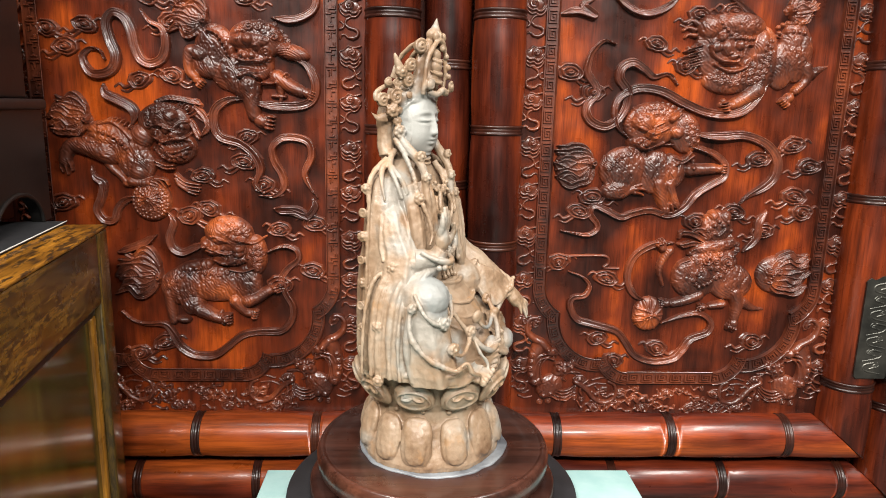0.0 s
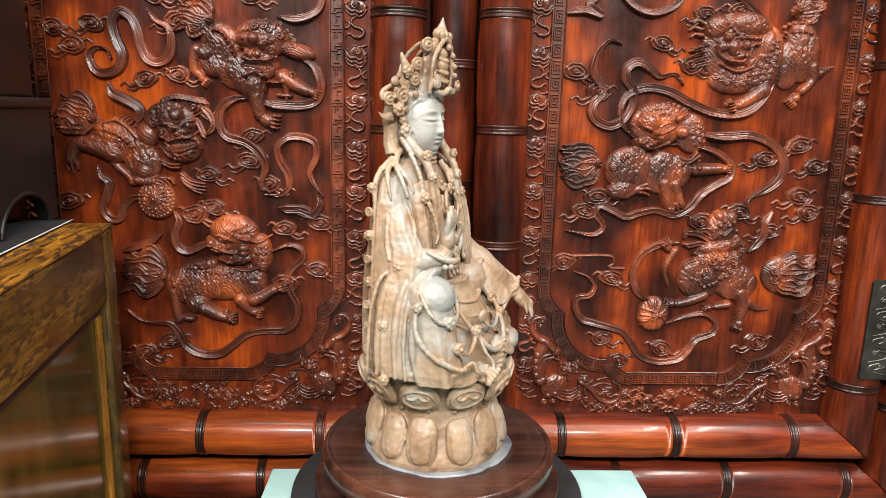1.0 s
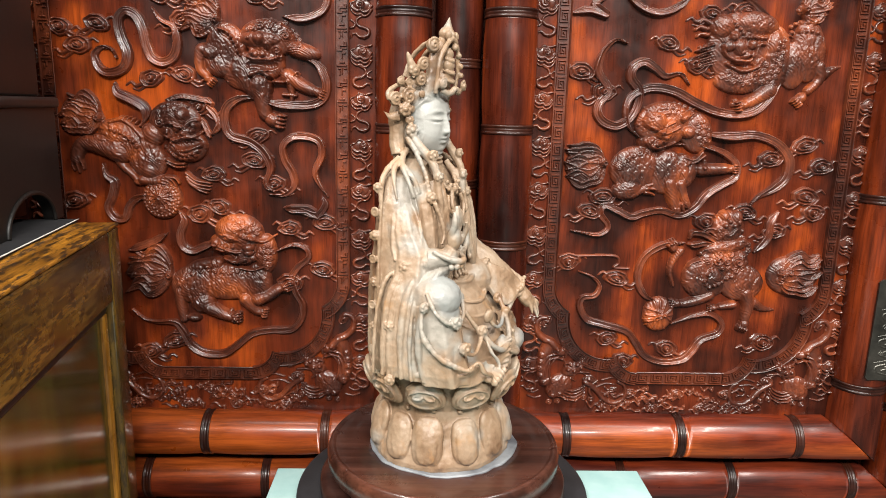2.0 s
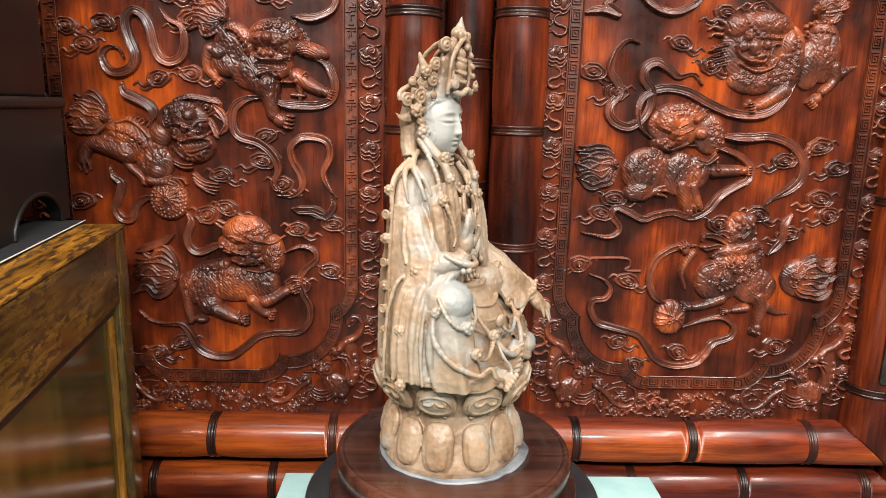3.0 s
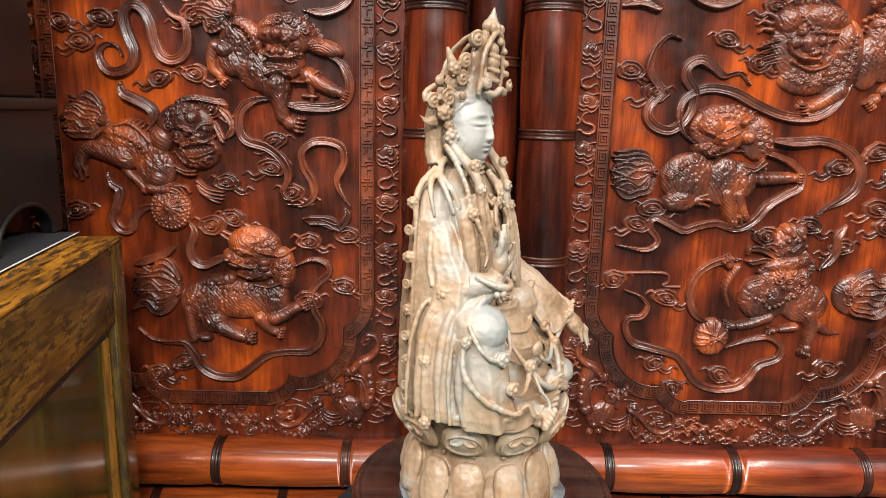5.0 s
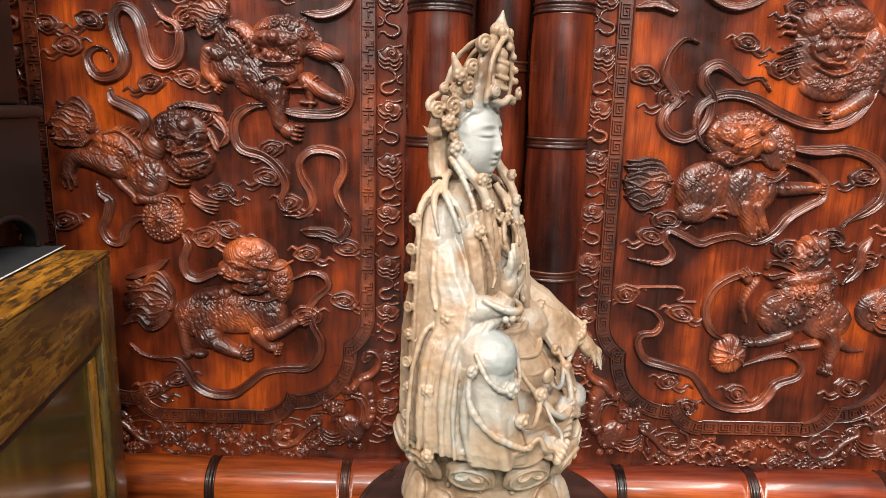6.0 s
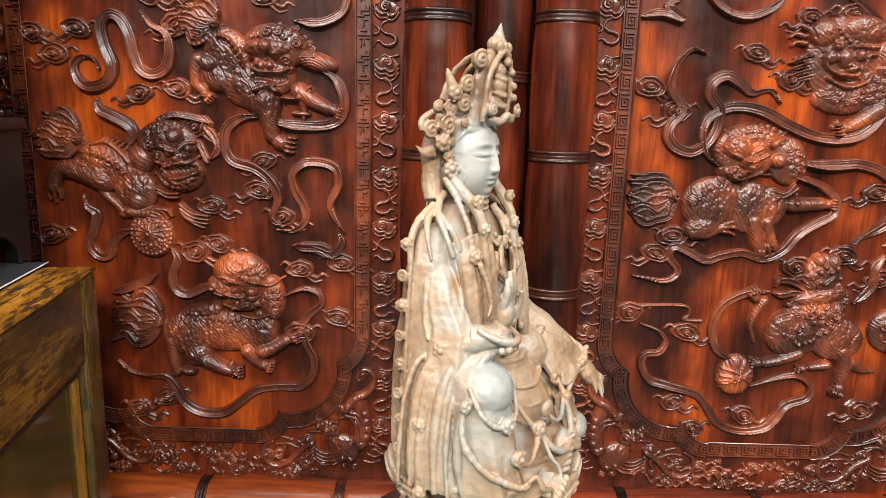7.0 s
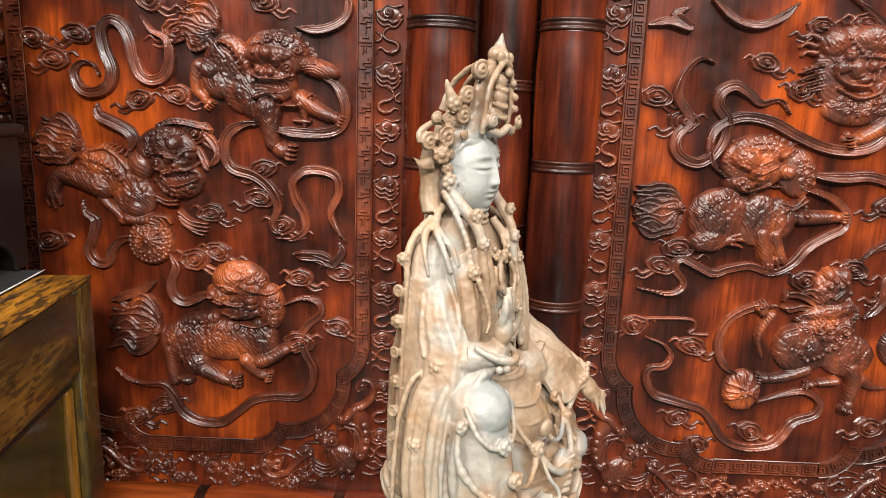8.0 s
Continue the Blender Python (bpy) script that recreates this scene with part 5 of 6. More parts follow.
# ---- the seated statue, one glazed mesh ----
def statue():
    b = bmesh.new()
    S = 0.001
    HEAD = -11.0       # the head's middle, a little to one side of the foot's

    off = [0.0, 0.0]

    def p(x, f, z):
        return ((x + off[0]) * S, -(f + off[1]) * S, z * S)

    def rod(pts, radii, sides=8, n=5, flat=1.0):
        tube(b, [p(*q) for q in pts], [r * S for r in radii], sides, n, flat)

    def rope(pts, r, n=7):
        """A twisted cord: a rod with swelling strands."""
        rod(pts, [r * (1.0 if k % 2 else 0.84) for k in range(1 + 2 * n * (len(pts) - 1) // 2)], 8, n)

    def lump(x, f, z, rx, rf=None, rz=None, rot=(0, 0, 0), seg=14):
        egg(b, p(x, f, z), (rx * S, (rf or rx) * S, (rz or rx) * S), rot, seg)

    def skin(rings):
        for r0, r1 in zip(rings, rings[1:]):
            for i in range(len(r0)):
                k = (i + 1) % len(r0)
                b.faces.new((r0[i], r0[k], r1[k], r1[i]))
        b.faces.new(rings[0][::-1])
        b.faces.new(rings[-1])

    def loft(rows, folds=(), n=96, square=2.0):
        """Rows of z, left, right, back, front; folds of (count, depth, phase, slant) deepen downwards."""
        zs = [r[0] for r in rows]
        fine = []
        for r0, r1 in zip(rows, rows[1:]):
            m = max(1, int(abs(r1[0] - r0[0]) / 5))
            fine += [tuple(a + (c - a) * k / m for a, c in zip(r0, r1)) for k in range(m)]
        fine.append(rows[-1])
        top, foot = max(zs), min(zs)
        rings = []
        for z, x0, x1, f0, f1 in fine:
            cx, cf, rx, rf = (x0 + x1) / 2, (f0 + f1) / 2, (x1 - x0) / 2, (f1 - f0) / 2
            ring = []
            low = 0.15 + 0.85 * (top - z) / (top - foot)
            for i in range(n):
                a = math.tau * i / n
                c, s = math.cos(a), math.sin(a)
                k = (abs(c) ** square + abs(s) ** square) ** (-1 / square)
                w = sum(d * low * (1 - 1.6 * abs(math.sin(0.5 * q * a + ph + sl * z))) for q, d, ph, sl in folds)
                ring.append(b.verts.new(p(cx + (rx + w) * k * c, cf + (rf + w) * k * s, z)))
            rings.append(ring)
        skin(rings)

    def plate(c, A, B, thick, seg=20, square=1.0):
        """A flat, rounded pad of cloth spanned by two half-axes."""
        o = Vector(p(0, 0, 0))
        a, q = Vector(p(*A)) - o, Vector(p(*B)) - o
        m = Matrix((a, q, a.cross(q).normalized() * thick * S)).transposed()
        rows = 14
        grid = []
        for j in range(rows):
            u = math.pi * (j + 0.5) / rows
            grid.append([b.verts.new(Vector(p(*c)) + m @ Vector((math.sin(u) * math.copysign(abs(math.cos(v)) ** square, math.cos(v)), math.sin(u) * math.copysign(abs(math.sin(v)) ** square, math.sin(v)), math.cos(u)))) for v in (math.tau * i / seg for i in range(seg))])
        skin(grid)

    def sheet(line0, line1, thick=3.0, waves=0, depth=0.0, m=10):
        """A hanging sheet of cloth between two smooth lines, rippled along them."""
        L0, L1 = spline(line0, 6), spline(line1, 6)
        mid = np.array([(1 - v) * L0 + v * L1 for v in np.linspace(0, 1, m)])
        n = np.cross(np.gradient(mid, axis=1), np.gradient(mid, axis=0))
        n /= np.linalg.norm(n, axis=2, keepdims=True) + 1e-9
        u = np.linspace(0, 1, mid.shape[1])[None, :, None]
        v = np.linspace(0, 1, m)[:, None, None]
        mid = mid + n * depth * np.sin(waves * math.tau * v + 2.2 * u)
        a = [[b.verts.new(p(*q)) for q in row] for row in mid + n * thick / 2]
        c = [[b.verts.new(p(*q)) for q in row] for row in mid - n * thick / 2]
        h, w = len(a), len(a[0])
        for j in range(h - 1):
            for i in range(w - 1):
                b.faces.new((a[j][i], a[j][i + 1], a[j + 1][i + 1], a[j + 1][i]))
                b.faces.new((c[j][i], c[j + 1][i], c[j + 1][i + 1], c[j][i + 1]))
        for j in range(h - 1):
            for i in (0, w - 1):
                b.faces.new((a[j][i], a[j + 1][i], c[j + 1][i], c[j][i]))
        for i in range(w - 1):
            for j in (0, h - 1):
                b.faces.new((a[j][i], c[j][i], c[j][i + 1], a[j][i + 1]))

    def rosette(x, f, z, r=5.0, out=(0, 1)):
        """A small flower: a boss in a ring of petals that looks along out (x, f)."""
        l = math.hypot(*out)
        ox, of = out[0] / l, out[1] / l
        turn = math.degrees(math.atan2(ox, of))
        lump(x, f, z, r * 0.95, r * 0.62, r * 0.95, (0, 0, turn), 14)
        lump(x + ox * r * 0.55, f + of * r * 0.55, z, r * 0.36, seg=8)
        for k in range(7):
            a = k * math.tau / 7
            u = r * 0.66 * math.cos(a)
            lump(x + u * of + ox * r * 0.36, f - u * ox + of * r * 0.36, z + r * 0.66 * math.sin(a), r * 0.34, r * 0.28, r * 0.34, (0, 0, turn), 8)

    def curl(x, f, z, r, hand=1, turn=0.0):
        """A snail scroll: a thin disc with a raised spiral, turned about the upright."""
        ct, st = math.cos(radians(turn)), math.sin(radians(turn))
        pts = []
        for k in range(20):
            a = 0.6 + k * 0.62
            q = r * (0.95 - 0.046 * k)
            u, v = hand * q * math.cos(a), r * 0.30 + r * 0.014 * k
            pts.append((x + u * ct + v * st, f - u * st + v * ct, z + q * math.sin(a)))
        rod(pts, [r * 0.20, r * 0.19, r * 0.15], 7, 3)
        lump(x, f, z, r * 0.96, r * 0.34, r * 0.96, (0, 0, turn), 14)

    off[:] = -4.0, -7.0
    # ---- lotus foot: a bell of tall petals, a beaded waist, a bowl of broad petals
    loft([(0, -80, 80, -80, 80), (6, -81, 81, -81, 81), (16, -78, 78, -78, 78), (36, -70, 70, -70, 70), (56, -65, 65, -65, 65), (66, -64, 64, -64, 64), (78, -68, 67, -67, 67), (94, -77, 76, -75, 75), (108, -84, 82, -80, 80), (116, -84, 80, -78, 78), (122, -74, 72, -70, 70)], [(9, 0.9, 0.4, 0.0), (5, 0.7, 1.0, 0.0)])
    for k in range(12):
        a = math.tau * (k + 0.3) / 12 + 0.03 * math.sin(4.1 * k)
        c, s = math.cos(a), math.sin(a)
        size = 1 + 0.06 * math.sin(2.7 * k)
        plate((73 * c, 73 * s, 33), (-16.8 * size * s, 16.8 * size * c, 0), (-6.0 * c, -6.0 * s, 26 * size), 7.0, 28, 0.66)
        plate((77.5 * c, 77.5 * s, 31), (-12.8 * s, 12.8 * c, 0), (-5.2 * c, -5.2 * s, 21.5), 5.4, 24, 0.72)
        for w in (-6, -1, 5):
            lump(82 * c - w * s, 82 * s + w * c, 10 + 0.4 * abs(w), 1.9, seg=6)
    for k in range(16):
        a = math.tau * k / 16 + 0.06 * math.sin(5 * k)
        lump(67 * math.cos(a), 67 * math.sin(a), 68 + 1.2 * math.sin(3 * k), 3.5, seg=8)
    for k in range(10):
        a = math.tau * (k + 0.5) / 10
        c, s = math.cos(a), math.sin(a)
        plate((79 * c, 79 * s, 89), (-22.5 * s, 22.5 * c, 0), (8.5 * c, 8.5 * s, 18.5), 6.5, 28, 0.8)
        ring = []
        for q in range(21):
            v = math.tau * q / 20
            u, w = 18 * math.cos(v), 13.5 * math.sin(v)
            ring.append((79 * c - u * s + w * 0.46 * c + 5.2 * c, 79 * s + u * c + w * 0.46 * s + 5.2 * s, 87 + w * 0.9))
        rod(ring, [1.6, 1.6], 6, 2)
        rod([(87 * c - w * s, 87 * s + w * c, h) for w, h in ((-8, 94), (-12, 89), (-5, 88), (0, 92), (5, 88), (12, 89), (8, 94))], [1.2, 1.7, 1.2], 6, 3)

    off[:] = 0.0, 0.0
    # ---- cloak: from the shoulders to the foot, in upright folds at the back
    loft([(116, -86, 66, -78, 18), (130, -89, 68, -78, 17), (170, -91, 69, -76, 13), (205, -92, 69, -75, 10), (240, -91, 66, -70, 7), (270, -88, 63, -66, 3), (296, -84, 57, -62, -2), (310, -79, 51, -60, -7), (322, -71, 42, -58, -12), (332, -52, 26, -56, -17), (340, -38, 18, -55, -20)], [(11, 3.0, 0.3, 0.002), (19, 1.2, 1.1, -0.003)], 144, 2.0)
    # veil behind the neck, cap and brim
    loft([(330, -44, 26, -59, -30), (345, -35, 16, -55, -32), (365, -32, 12, -53, -32), (385, -34, 14, -54, -32), (398, -39, 19, -57, -28)], [(9, 1.6, 0.5, 0.01)], 80)
    for k in range(9):
        x = -34 + 5.8 * k
        rod([(HEAD + (x - HEAD) * 0.8, -52, 392), (x, -56, 340), (HEAD + (x - HEAD) * 1.5, -65, 270), (HEAD + (x - HEAD) * 1.6, -72, 190), (HEAD + (x - HEAD) * 1.7, -77, 112)], [1.5, 2.0, 2.0, 2.4, 2.6], 7, 5)
    lump(HEAD, -38, 404, 31, 22, 27, seg=28)
    rod([(-44, -26, 393), (-41, -43, 396), (-30, -55, 398), (HEAD, -60, 399), (8, -55, 398), (20, -43, 396), (24, -26, 393)], [3.6, 4, 4.2, 4.4, 4.2, 4, 3.6], 10, 6)
    rod([(-40, -49, 399), (-26, -58, 402), (HEAD, -63, 403.5), (4, -58, 402), (20, -49, 399)], [1.5, 2, 2.2, 2, 1.5], 8, 5)

    # ---- neck and face
    loft([(326, -32, 10, -50, -10), (338, -27, 5, -48, -14), (346, -26, 4, -48, -15), (352, -27, 5, -48, -15)], [], 48)
    for z in (336, 341, 347):
        rod([(HEAD - 16, -23, z + 2), (HEAD - 9, -15, z), (HEAD, -12.5, z - 1), (HEAD + 9, -15, z), (HEAD + 16, -23, z + 2)], [1.2, 1.7, 1.2], 6, 3)
    def bulge(x, z, cx, cz, sx, sz):
        return math.exp(-((x - cx) / sx) ** 2 - ((z - cz) / sz) ** 2)

    rings = []
    for j in range(61):
        t = j / 60
        z = 342 + 72 * t
        dz = (z - 376) / (39 if z > 376 else 34.3)
        half = 4 + 24.4 * max(0.0, 1 - abs(dz) ** (2.5 if z > 376 else 3.3)) ** 0.5
        front = 9 + 18.6 * max(0.0, 1 - abs(dz) ** 3.4) ** 0.5 + 0.035 * (z - 372)
        ring = []
        for i in range(96):
            a = math.tau * i / 96
            c, s = math.cos(a), math.sin(a)
            k = (abs(c) ** 2.2 + abs(s) ** 2.2) ** (-1 / 2.2)
            x, f = half * k * c, (front if s > 0 else 22) * k * s
            if s > 0:
                ax = abs(x)
                f += (2.0 + 4.8 * min(1, max(0, (389 - z) / 17))) * math.exp(-(x / 2.7) ** 2) * (1 / (1 + math.exp(-(z - 367.0) * 1.6))) * (1 / (1 + math.exp((z - 391) * 0.5)))
                f += 2.2 * bulge(ax, z, 3.6, 369.5, 2.0, 2.2)
                f -= 1.9 * bulge(ax, z, 9.0, 387.0, 6.0, 2.8)
                f += 1.7 * bulge(ax, z, 11.5, 383.2, 6.0, 2.2)
                f -= 2.9 * bulge(ax, z, 11.5, 380.4 + 0.012 * (ax - 11) ** 2, 6.8, 1.0)
                f += 0.4 * bulge(ax, z, 11.0, 378.0, 6.0, 1.6)
                f += 1.2 * bulge(ax, z, 11.5, 391.5 - 0.02 * (ax - 10) ** 2, 9.0, 2.0)
                f += 1.6 * bulge(ax, z, 14, 367, 10, 9)
                f += 2.6 * bulge(ax, z, 0, 362.4 + (0.4 if ax > 1.5 else 0), 6.0, 1.4) + 2.7 * bulge(ax, z, 0, 358.4, 4.6, 1.6)
                f -= 1.8 * bulge(ax, z, 0, 360.5, 6.2, 0.8)
                f -= 0.8 * bulge(ax, z, 0, 355.2, 5.0, 1.6)
                f += 2.2 * bulge(ax, z, 0, 349.5, 6.5, 4.0)
            ring.append(b.verts.new(p(HEAD + x, -34 + f, z)))
        rings.append(ring)
    skin(rings)
    # hair line over the brow
    for s in (-1, 1):
        rod([(HEAD + s * 19, -17, 406), (HEAD + s * 24, -24, 399), (HEAD + s * 27.5, -31, 390), (HEAD + s * 29, -36, 374)], [1.6, 2.0, 2.4, 2.2], 8, 5)

    # ---- crown: a tall leaf with a small niche figure, scrolls and flowers round it
    loft([(402, -36, 14, -42, -10), (412, -33, 12, -36, -9), (428, -29, 9, -28, -9), (446, -27, 9, -25, -9), (460, -21, 8, -23, -9), (468, -12, 5, -20, -10), (473, -6, 2, -17, -11)], [], 48)
    rod([(-28, -9, 410), (-28, -7, 428), (-25, -6, 446), (-17, -5, 459), (-5, -4, 468), (4, -4, 465)], [2.6, 2.8, 2.8, 2.8, 2.6, 2.4], 8, 5)
    rod([(9, -9, 410), (13, -7, 428), (12, -6, 446), (9, -5, 458), (2, -4, 467)], [2.2, 2.4, 2.4, 2.4, 2.2], 8, 5)
    lump(-8, -8, 428, 11, 6, 9, seg=14)
    lump(-8, -6, 440, 8.5, 6, 8, seg=14)
    lump(-8, -6, 452, 6, 5, 6.5, seg=12)
    for z, w in ((423, 14), (432, 12), (445, 8)):
        rod([(-8 - w, -6, z + 3), (-8, -0.5, z), (-8 + w, -6, z + 3)], [1.6, 2.2, 1.6], 7, 4)
    for x, z in ((10, 452), (14, 441), (15, 431), (1, 460)):
        lump(x, -3.5, z, 3.6, seg=9)
    lump(-2, -12, 474, 10, 8, 8, seg=14)
    for x in (-9, -2, 6):
        lump(x, -6, 472, 4.4, 3.6, 5, seg=9)
    rod([(-2, -11, 476), (-1.5, -11, 482), (-2, -9, 492)], [6.5, 4.2, 0.7], 10)
    # tongue that curls forward at the crown's foot
    rod([(-22, -6, 414), (-14, -1, 411), (-6, 2, 416), (2, 1, 412), (11, -3, 415)], [3, 3.6, 3.2, 3.6, 3], 8, 5)
    curl(13, 0, 420, 6.4, -1, 20)
    curl(-24, -3, 421, 6.0, 1, -20)
    for s in (-1, 1):
        def X(d):
            return HEAD + s * d
        rod([(X(12), -50, 428), (X(11), -44, 446), (X(9), -32, 460), (X(6), -18, 467)], [5.5, 4.6, 4, 3.2], 8, 6, 0.6)
        t = 24 * s
        for d, f, z, r in ((17, -14, 460, 8.2), (26, -20, 440, 7.6), (27, -22, 424, 8.0), (38, -30, 407, 9.2), (50, -38, 403, 8.0), (27, -20, 409, 4.6), (47, -33, 422, 5.4), (36, -30, 421, 6.0)):
            curl(X(d), f, z, r, -s, t)
        rod([(X(58), -40, 402), (X(57), -41, 411), (X(46), -37, 418), (X(36), -33, 417)], [2.6, 2.8, 2.6, 2.2], 8, 4)
        rosette(X(37), -24, 433, 6.8, (0.45 * s, 1))
        rod([(X(38), -25, 437), (X(41), -26, 443), (X(44), -27, 451)], [5, 3, 0.6], 8)
        rosette(X(42), -31, 393, 7.8, (0.8 * s, 1))
        rod([(X(42), -38, 386), (X(51), -43, 385), (X(59), -46, 391)], [6, 4.4, 0.8], 8, 4, 0.55)
        rosette(X(36), -29, 382, 5.0, (0.8 * s, 1))
        rosette(X(34), -27, 371, 7.6, (0.8 * s, 1))
        # hair behind the ear and down to the shoulder
        rod([(X(30), -44, 405), (X(33), -46, 385), (X(33), -46, 362), (X(36), -42, 344)], [9, 10, 9, 8], 10, 5)
        # plaited locks on the chest, with flowers
        rod([(X(33), -29, 370), (X(31), -20, 355), (X(28), -8, 342), (X(27), 0, 328), (X(26), 3, 306), (X(24), 6, 280), (X(23), 8, 262)], [4.6, 5, 5, 4.4, 4, 3.6, 2], 9, 5)
        rope([(X(36), -32, 364), (X(36), -20, 348), (X(36), -9, 328), (X(36), -3, 310), (X(35), 2, 288), (X(33), 5, 266)], 2.8, 8)
        rosette(X(28), -4, 345, 6.4, (0.4 * s, 1))
        rosette(X(26), 3, 322, 6.4, (0.3 * s, 1))
        rosette(X(39), 1, 301, 6.6, (0.4 * s, 1))
        # tendrils of hair that fork over the shoulder
        for pts in ([(30, -36, 350), (44, -32, 340), (54, -24, 332), (58, -14, 318), (57, -8, 302)], [(44, -32, 341), (58, -32, 332), (68, -26, 318), (70, -20, 300)], [(44, -36, 342), (62, -40, 328), (74, -38, 312), (77, -36, 292)], [(52, -25, 334), (50, -14, 322), (48, -7, 306)]):
            rod([(X(d), f, z) for d, f, z in pts], [3.6, 3.4, 2.8, 1.5], 8, 5)

    # ---- the open robe over the chest
    loft([(205, -46, 36, -30, 12), (250, -38, 28, -34, 9), (285, -34, 20, -36, 4), (310, -32, 14, -38, -3), (328, -28, 8, -40, -11)], [], 64)
    for s in (-1, 1):
        rod([(-9 + s * 18, -16, 337), (-7 + s * 21, -2, 316), (-6 + s * 22, 6, 285), (-6 + s * 23, 11, 250), (-6 + s * 28, 14, 226), (-6 + s * 36, 12, 207)], [3, 4.4, 4.6, 4.8, 4.8, 4], 9, 5)
        sheet([(-8 + s * 22, -4, 320), (-6 + s * 25, 6, 280), (-6 + s * 26, 12, 240), (-6 + s * 34, 13, 208)], [(-10 + s * 56, -14, 312), (-10 + s * 58, -4, 280), (-10 + s * 58, 2, 244), (-10 + s * 56, 6, 214)], 6, 2, 2.2)
    # necklace and its hanging chains
    rod([(-30, -8, 322), (-23, 1, 312), (-9, 5, 306), (5, 1, 312), (11, -8, 324)], [2.4, 2.8, 2.4], 8, 5)
    for x, z in ((-21, 314), (-14, 310), (-4, 309), (3, 313)):
        lump(x, 4, z + 2, 2.9, seg=8)
        lump(x, 6, z - 6, 2.3, seg=8)
    C = -5.0
    rod([(C - 9, 6, 302), (C - 13, 9, 290), (C - 8, 11, 278), (C, 12, 275), (C + 8, 11, 278), (C + 13, 9, 290), (C + 9, 6, 302)], [2.3, 2.5, 2.3], 8, 5)
    rosette(C, 12, 272, 4.6)
    for s in (-1, 1):
        rod([(C + s * 17, 6, 302), (C + s * 20, 9, 288), (C + s * 14, 11, 281)], [2, 2, 1.6], 7)
        rod([(C + s * 4, 12, 270), (C + s * 10, 13, 264), (C + s * 16, 13, 256), (C + s * 13, 14, 244), (C + s * 4, 15, 236)], [2.4, 3.0, 2.6], 8, 4)
        lump(C + s * 14, 13, 261, 5.4, 4, 5, seg=10)
        for x, z0, z1 in ((18, 250, 226), (11, 236, 208), (4, 232, 210)):
            rod([(C + s * x, 13, z0), (C + s * x, 15, z1)], [1.5, 1.7], 7)
            lump(C + s * x, 16, z1 + 2, 2.9, seg=8)
    lump(C, 13, 252, 8.5, 4, 9, seg=12)
    rosette(C, 15, 238, 5.6)
    lump(C, 16, 222, 3.6, seg=8)

    # ---- sash, lap and belly cloth
    sheet([(-44, 4, 209), (-28, 15, 205), (-3, 21, 202), (18, 16, 205), (34, 5, 210)], [(-42, 10, 196), (-26, 22, 186), (-3, 28, 182), (18, 23, 186), (36, 10, 196)], 7, 0, 0)
    rod([(-46, 4, 211), (-28, 17, 206), (-3, 23, 203), (18, 18, 206), (36, 5, 212)], [2.2, 2.6, 2.8, 2.6, 2.2], 8, 5)
    loft([(108, -60, 70, -40, 64), (124, -56, 72, -40, 62), (145, -50, 60, -36, 53), (170, -48, 48, -32, 44), (190, -46, 42, -30, 32), (206, -42, 36, -26, 18)], [(7, 1.6, 0.2, 0.01)], 80)
    for k, sag in ((0, 6), (1, 9), (2, 11)):
        z = 190 - 13 * k
        rod([(-40, 22 + 5 * k, z), (-20, 34 + 6 * k, z - sag), (0, 38 + 6 * k, z - sag - 2), (20, 34 + 5 * k, z - sag), (38, 24 + 3 * k, z)], [1.0, 2.0, 2.2, 2.0, 1.0], 7, 4)

    # ---- her right leg: raised knee under a smooth cap of cloth, shin, hem and foot
    lump(-78, 26, 202, 25, 28, 23, seg=30)
    loft([(112, -100, -38, 6, 65), (124, -103, -44, 4, 64), (140, -104, -50, 4, 60), (165, -104, -52, 2, 55), (196, -103, -53, 0, 50)], [(7, 2.4, 0.6, 0.004), (11, 1.2, 0.1, 0.0)], 80)
    sheet([(-104, 14, 126), (-94, 42, 126), (-80, 60, 126), (-58, 66, 128), (-40, 66, 126)], [(-100, 18, 117), (-86, 46, 113), (-68, 64, 110), (-50, 73, 116), (-34, 74, 121)], 5, 1, 1.5)
    rod([(-100, 18, 117), (-86, 47, 113), (-68, 65, 110), (-50, 74, 116), (-34, 75, 121)], [2.2, 2.6, 2.8, 2.6, 2.2], 8, 5)
    lump(-37, 75, 114, 19, 11, 7, (0, -6, 12), 16)
    for k in range(5):
        lump(-53 + 7 * k, 85 - 0.8 * k, 112 + 1.0 * k, 3.6, 4.5, 4.4, seg=9)

    # ---- her left leg folded flat, the sole turned forward, the knee to the side
    rod([(14, 8, 152), (46, 14, 146), (70, 22, 130)], [30, 32, 28], 20, 6)
    lump(36, 6, 196, 30, 26, 26, seg=20)
    rod([(70, 26, 122), (46, 42, 118), (20, 54, 120)], [27, 22, 16], 18, 6)
    lump(60, 20, 124, 34, 40, 27, (0, 0, -18), 26)
    rod([(76, -14, 108), (89, 8, 108), (92, 28, 116), (88, 40, 132), (76, 42, 150)], [3, 4, 4.2, 3.6, 2.2], 9, 6)
    sheet([(30, 44, 162), (52, 44, 160), (72, 38, 152), (86, 28, 138)], [(22, 66, 124), (46, 64, 114), (72, 54, 110), (90, 30, 110)], 5, 2, 2.4)
    for k in range(5):
        rod([(34 + 6 * k, 48 - 2 * k, 162 - 1.5 * k), (40 + 8.5 * k, 60 - 4 * k, 140 - k), (40 + 11 * k, 65 - 7 * k, 118)], [1.2, 2.2, 2.0], 7, 4)
    rod([(20, 68, 122), (38, 68, 114), (56, 62, 110), (72, 54, 110)], [2.2, 3, 3, 2], 8, 5)
    lump(58, 58, 124, 16, 10, 12, (0, -10, 24), 18)
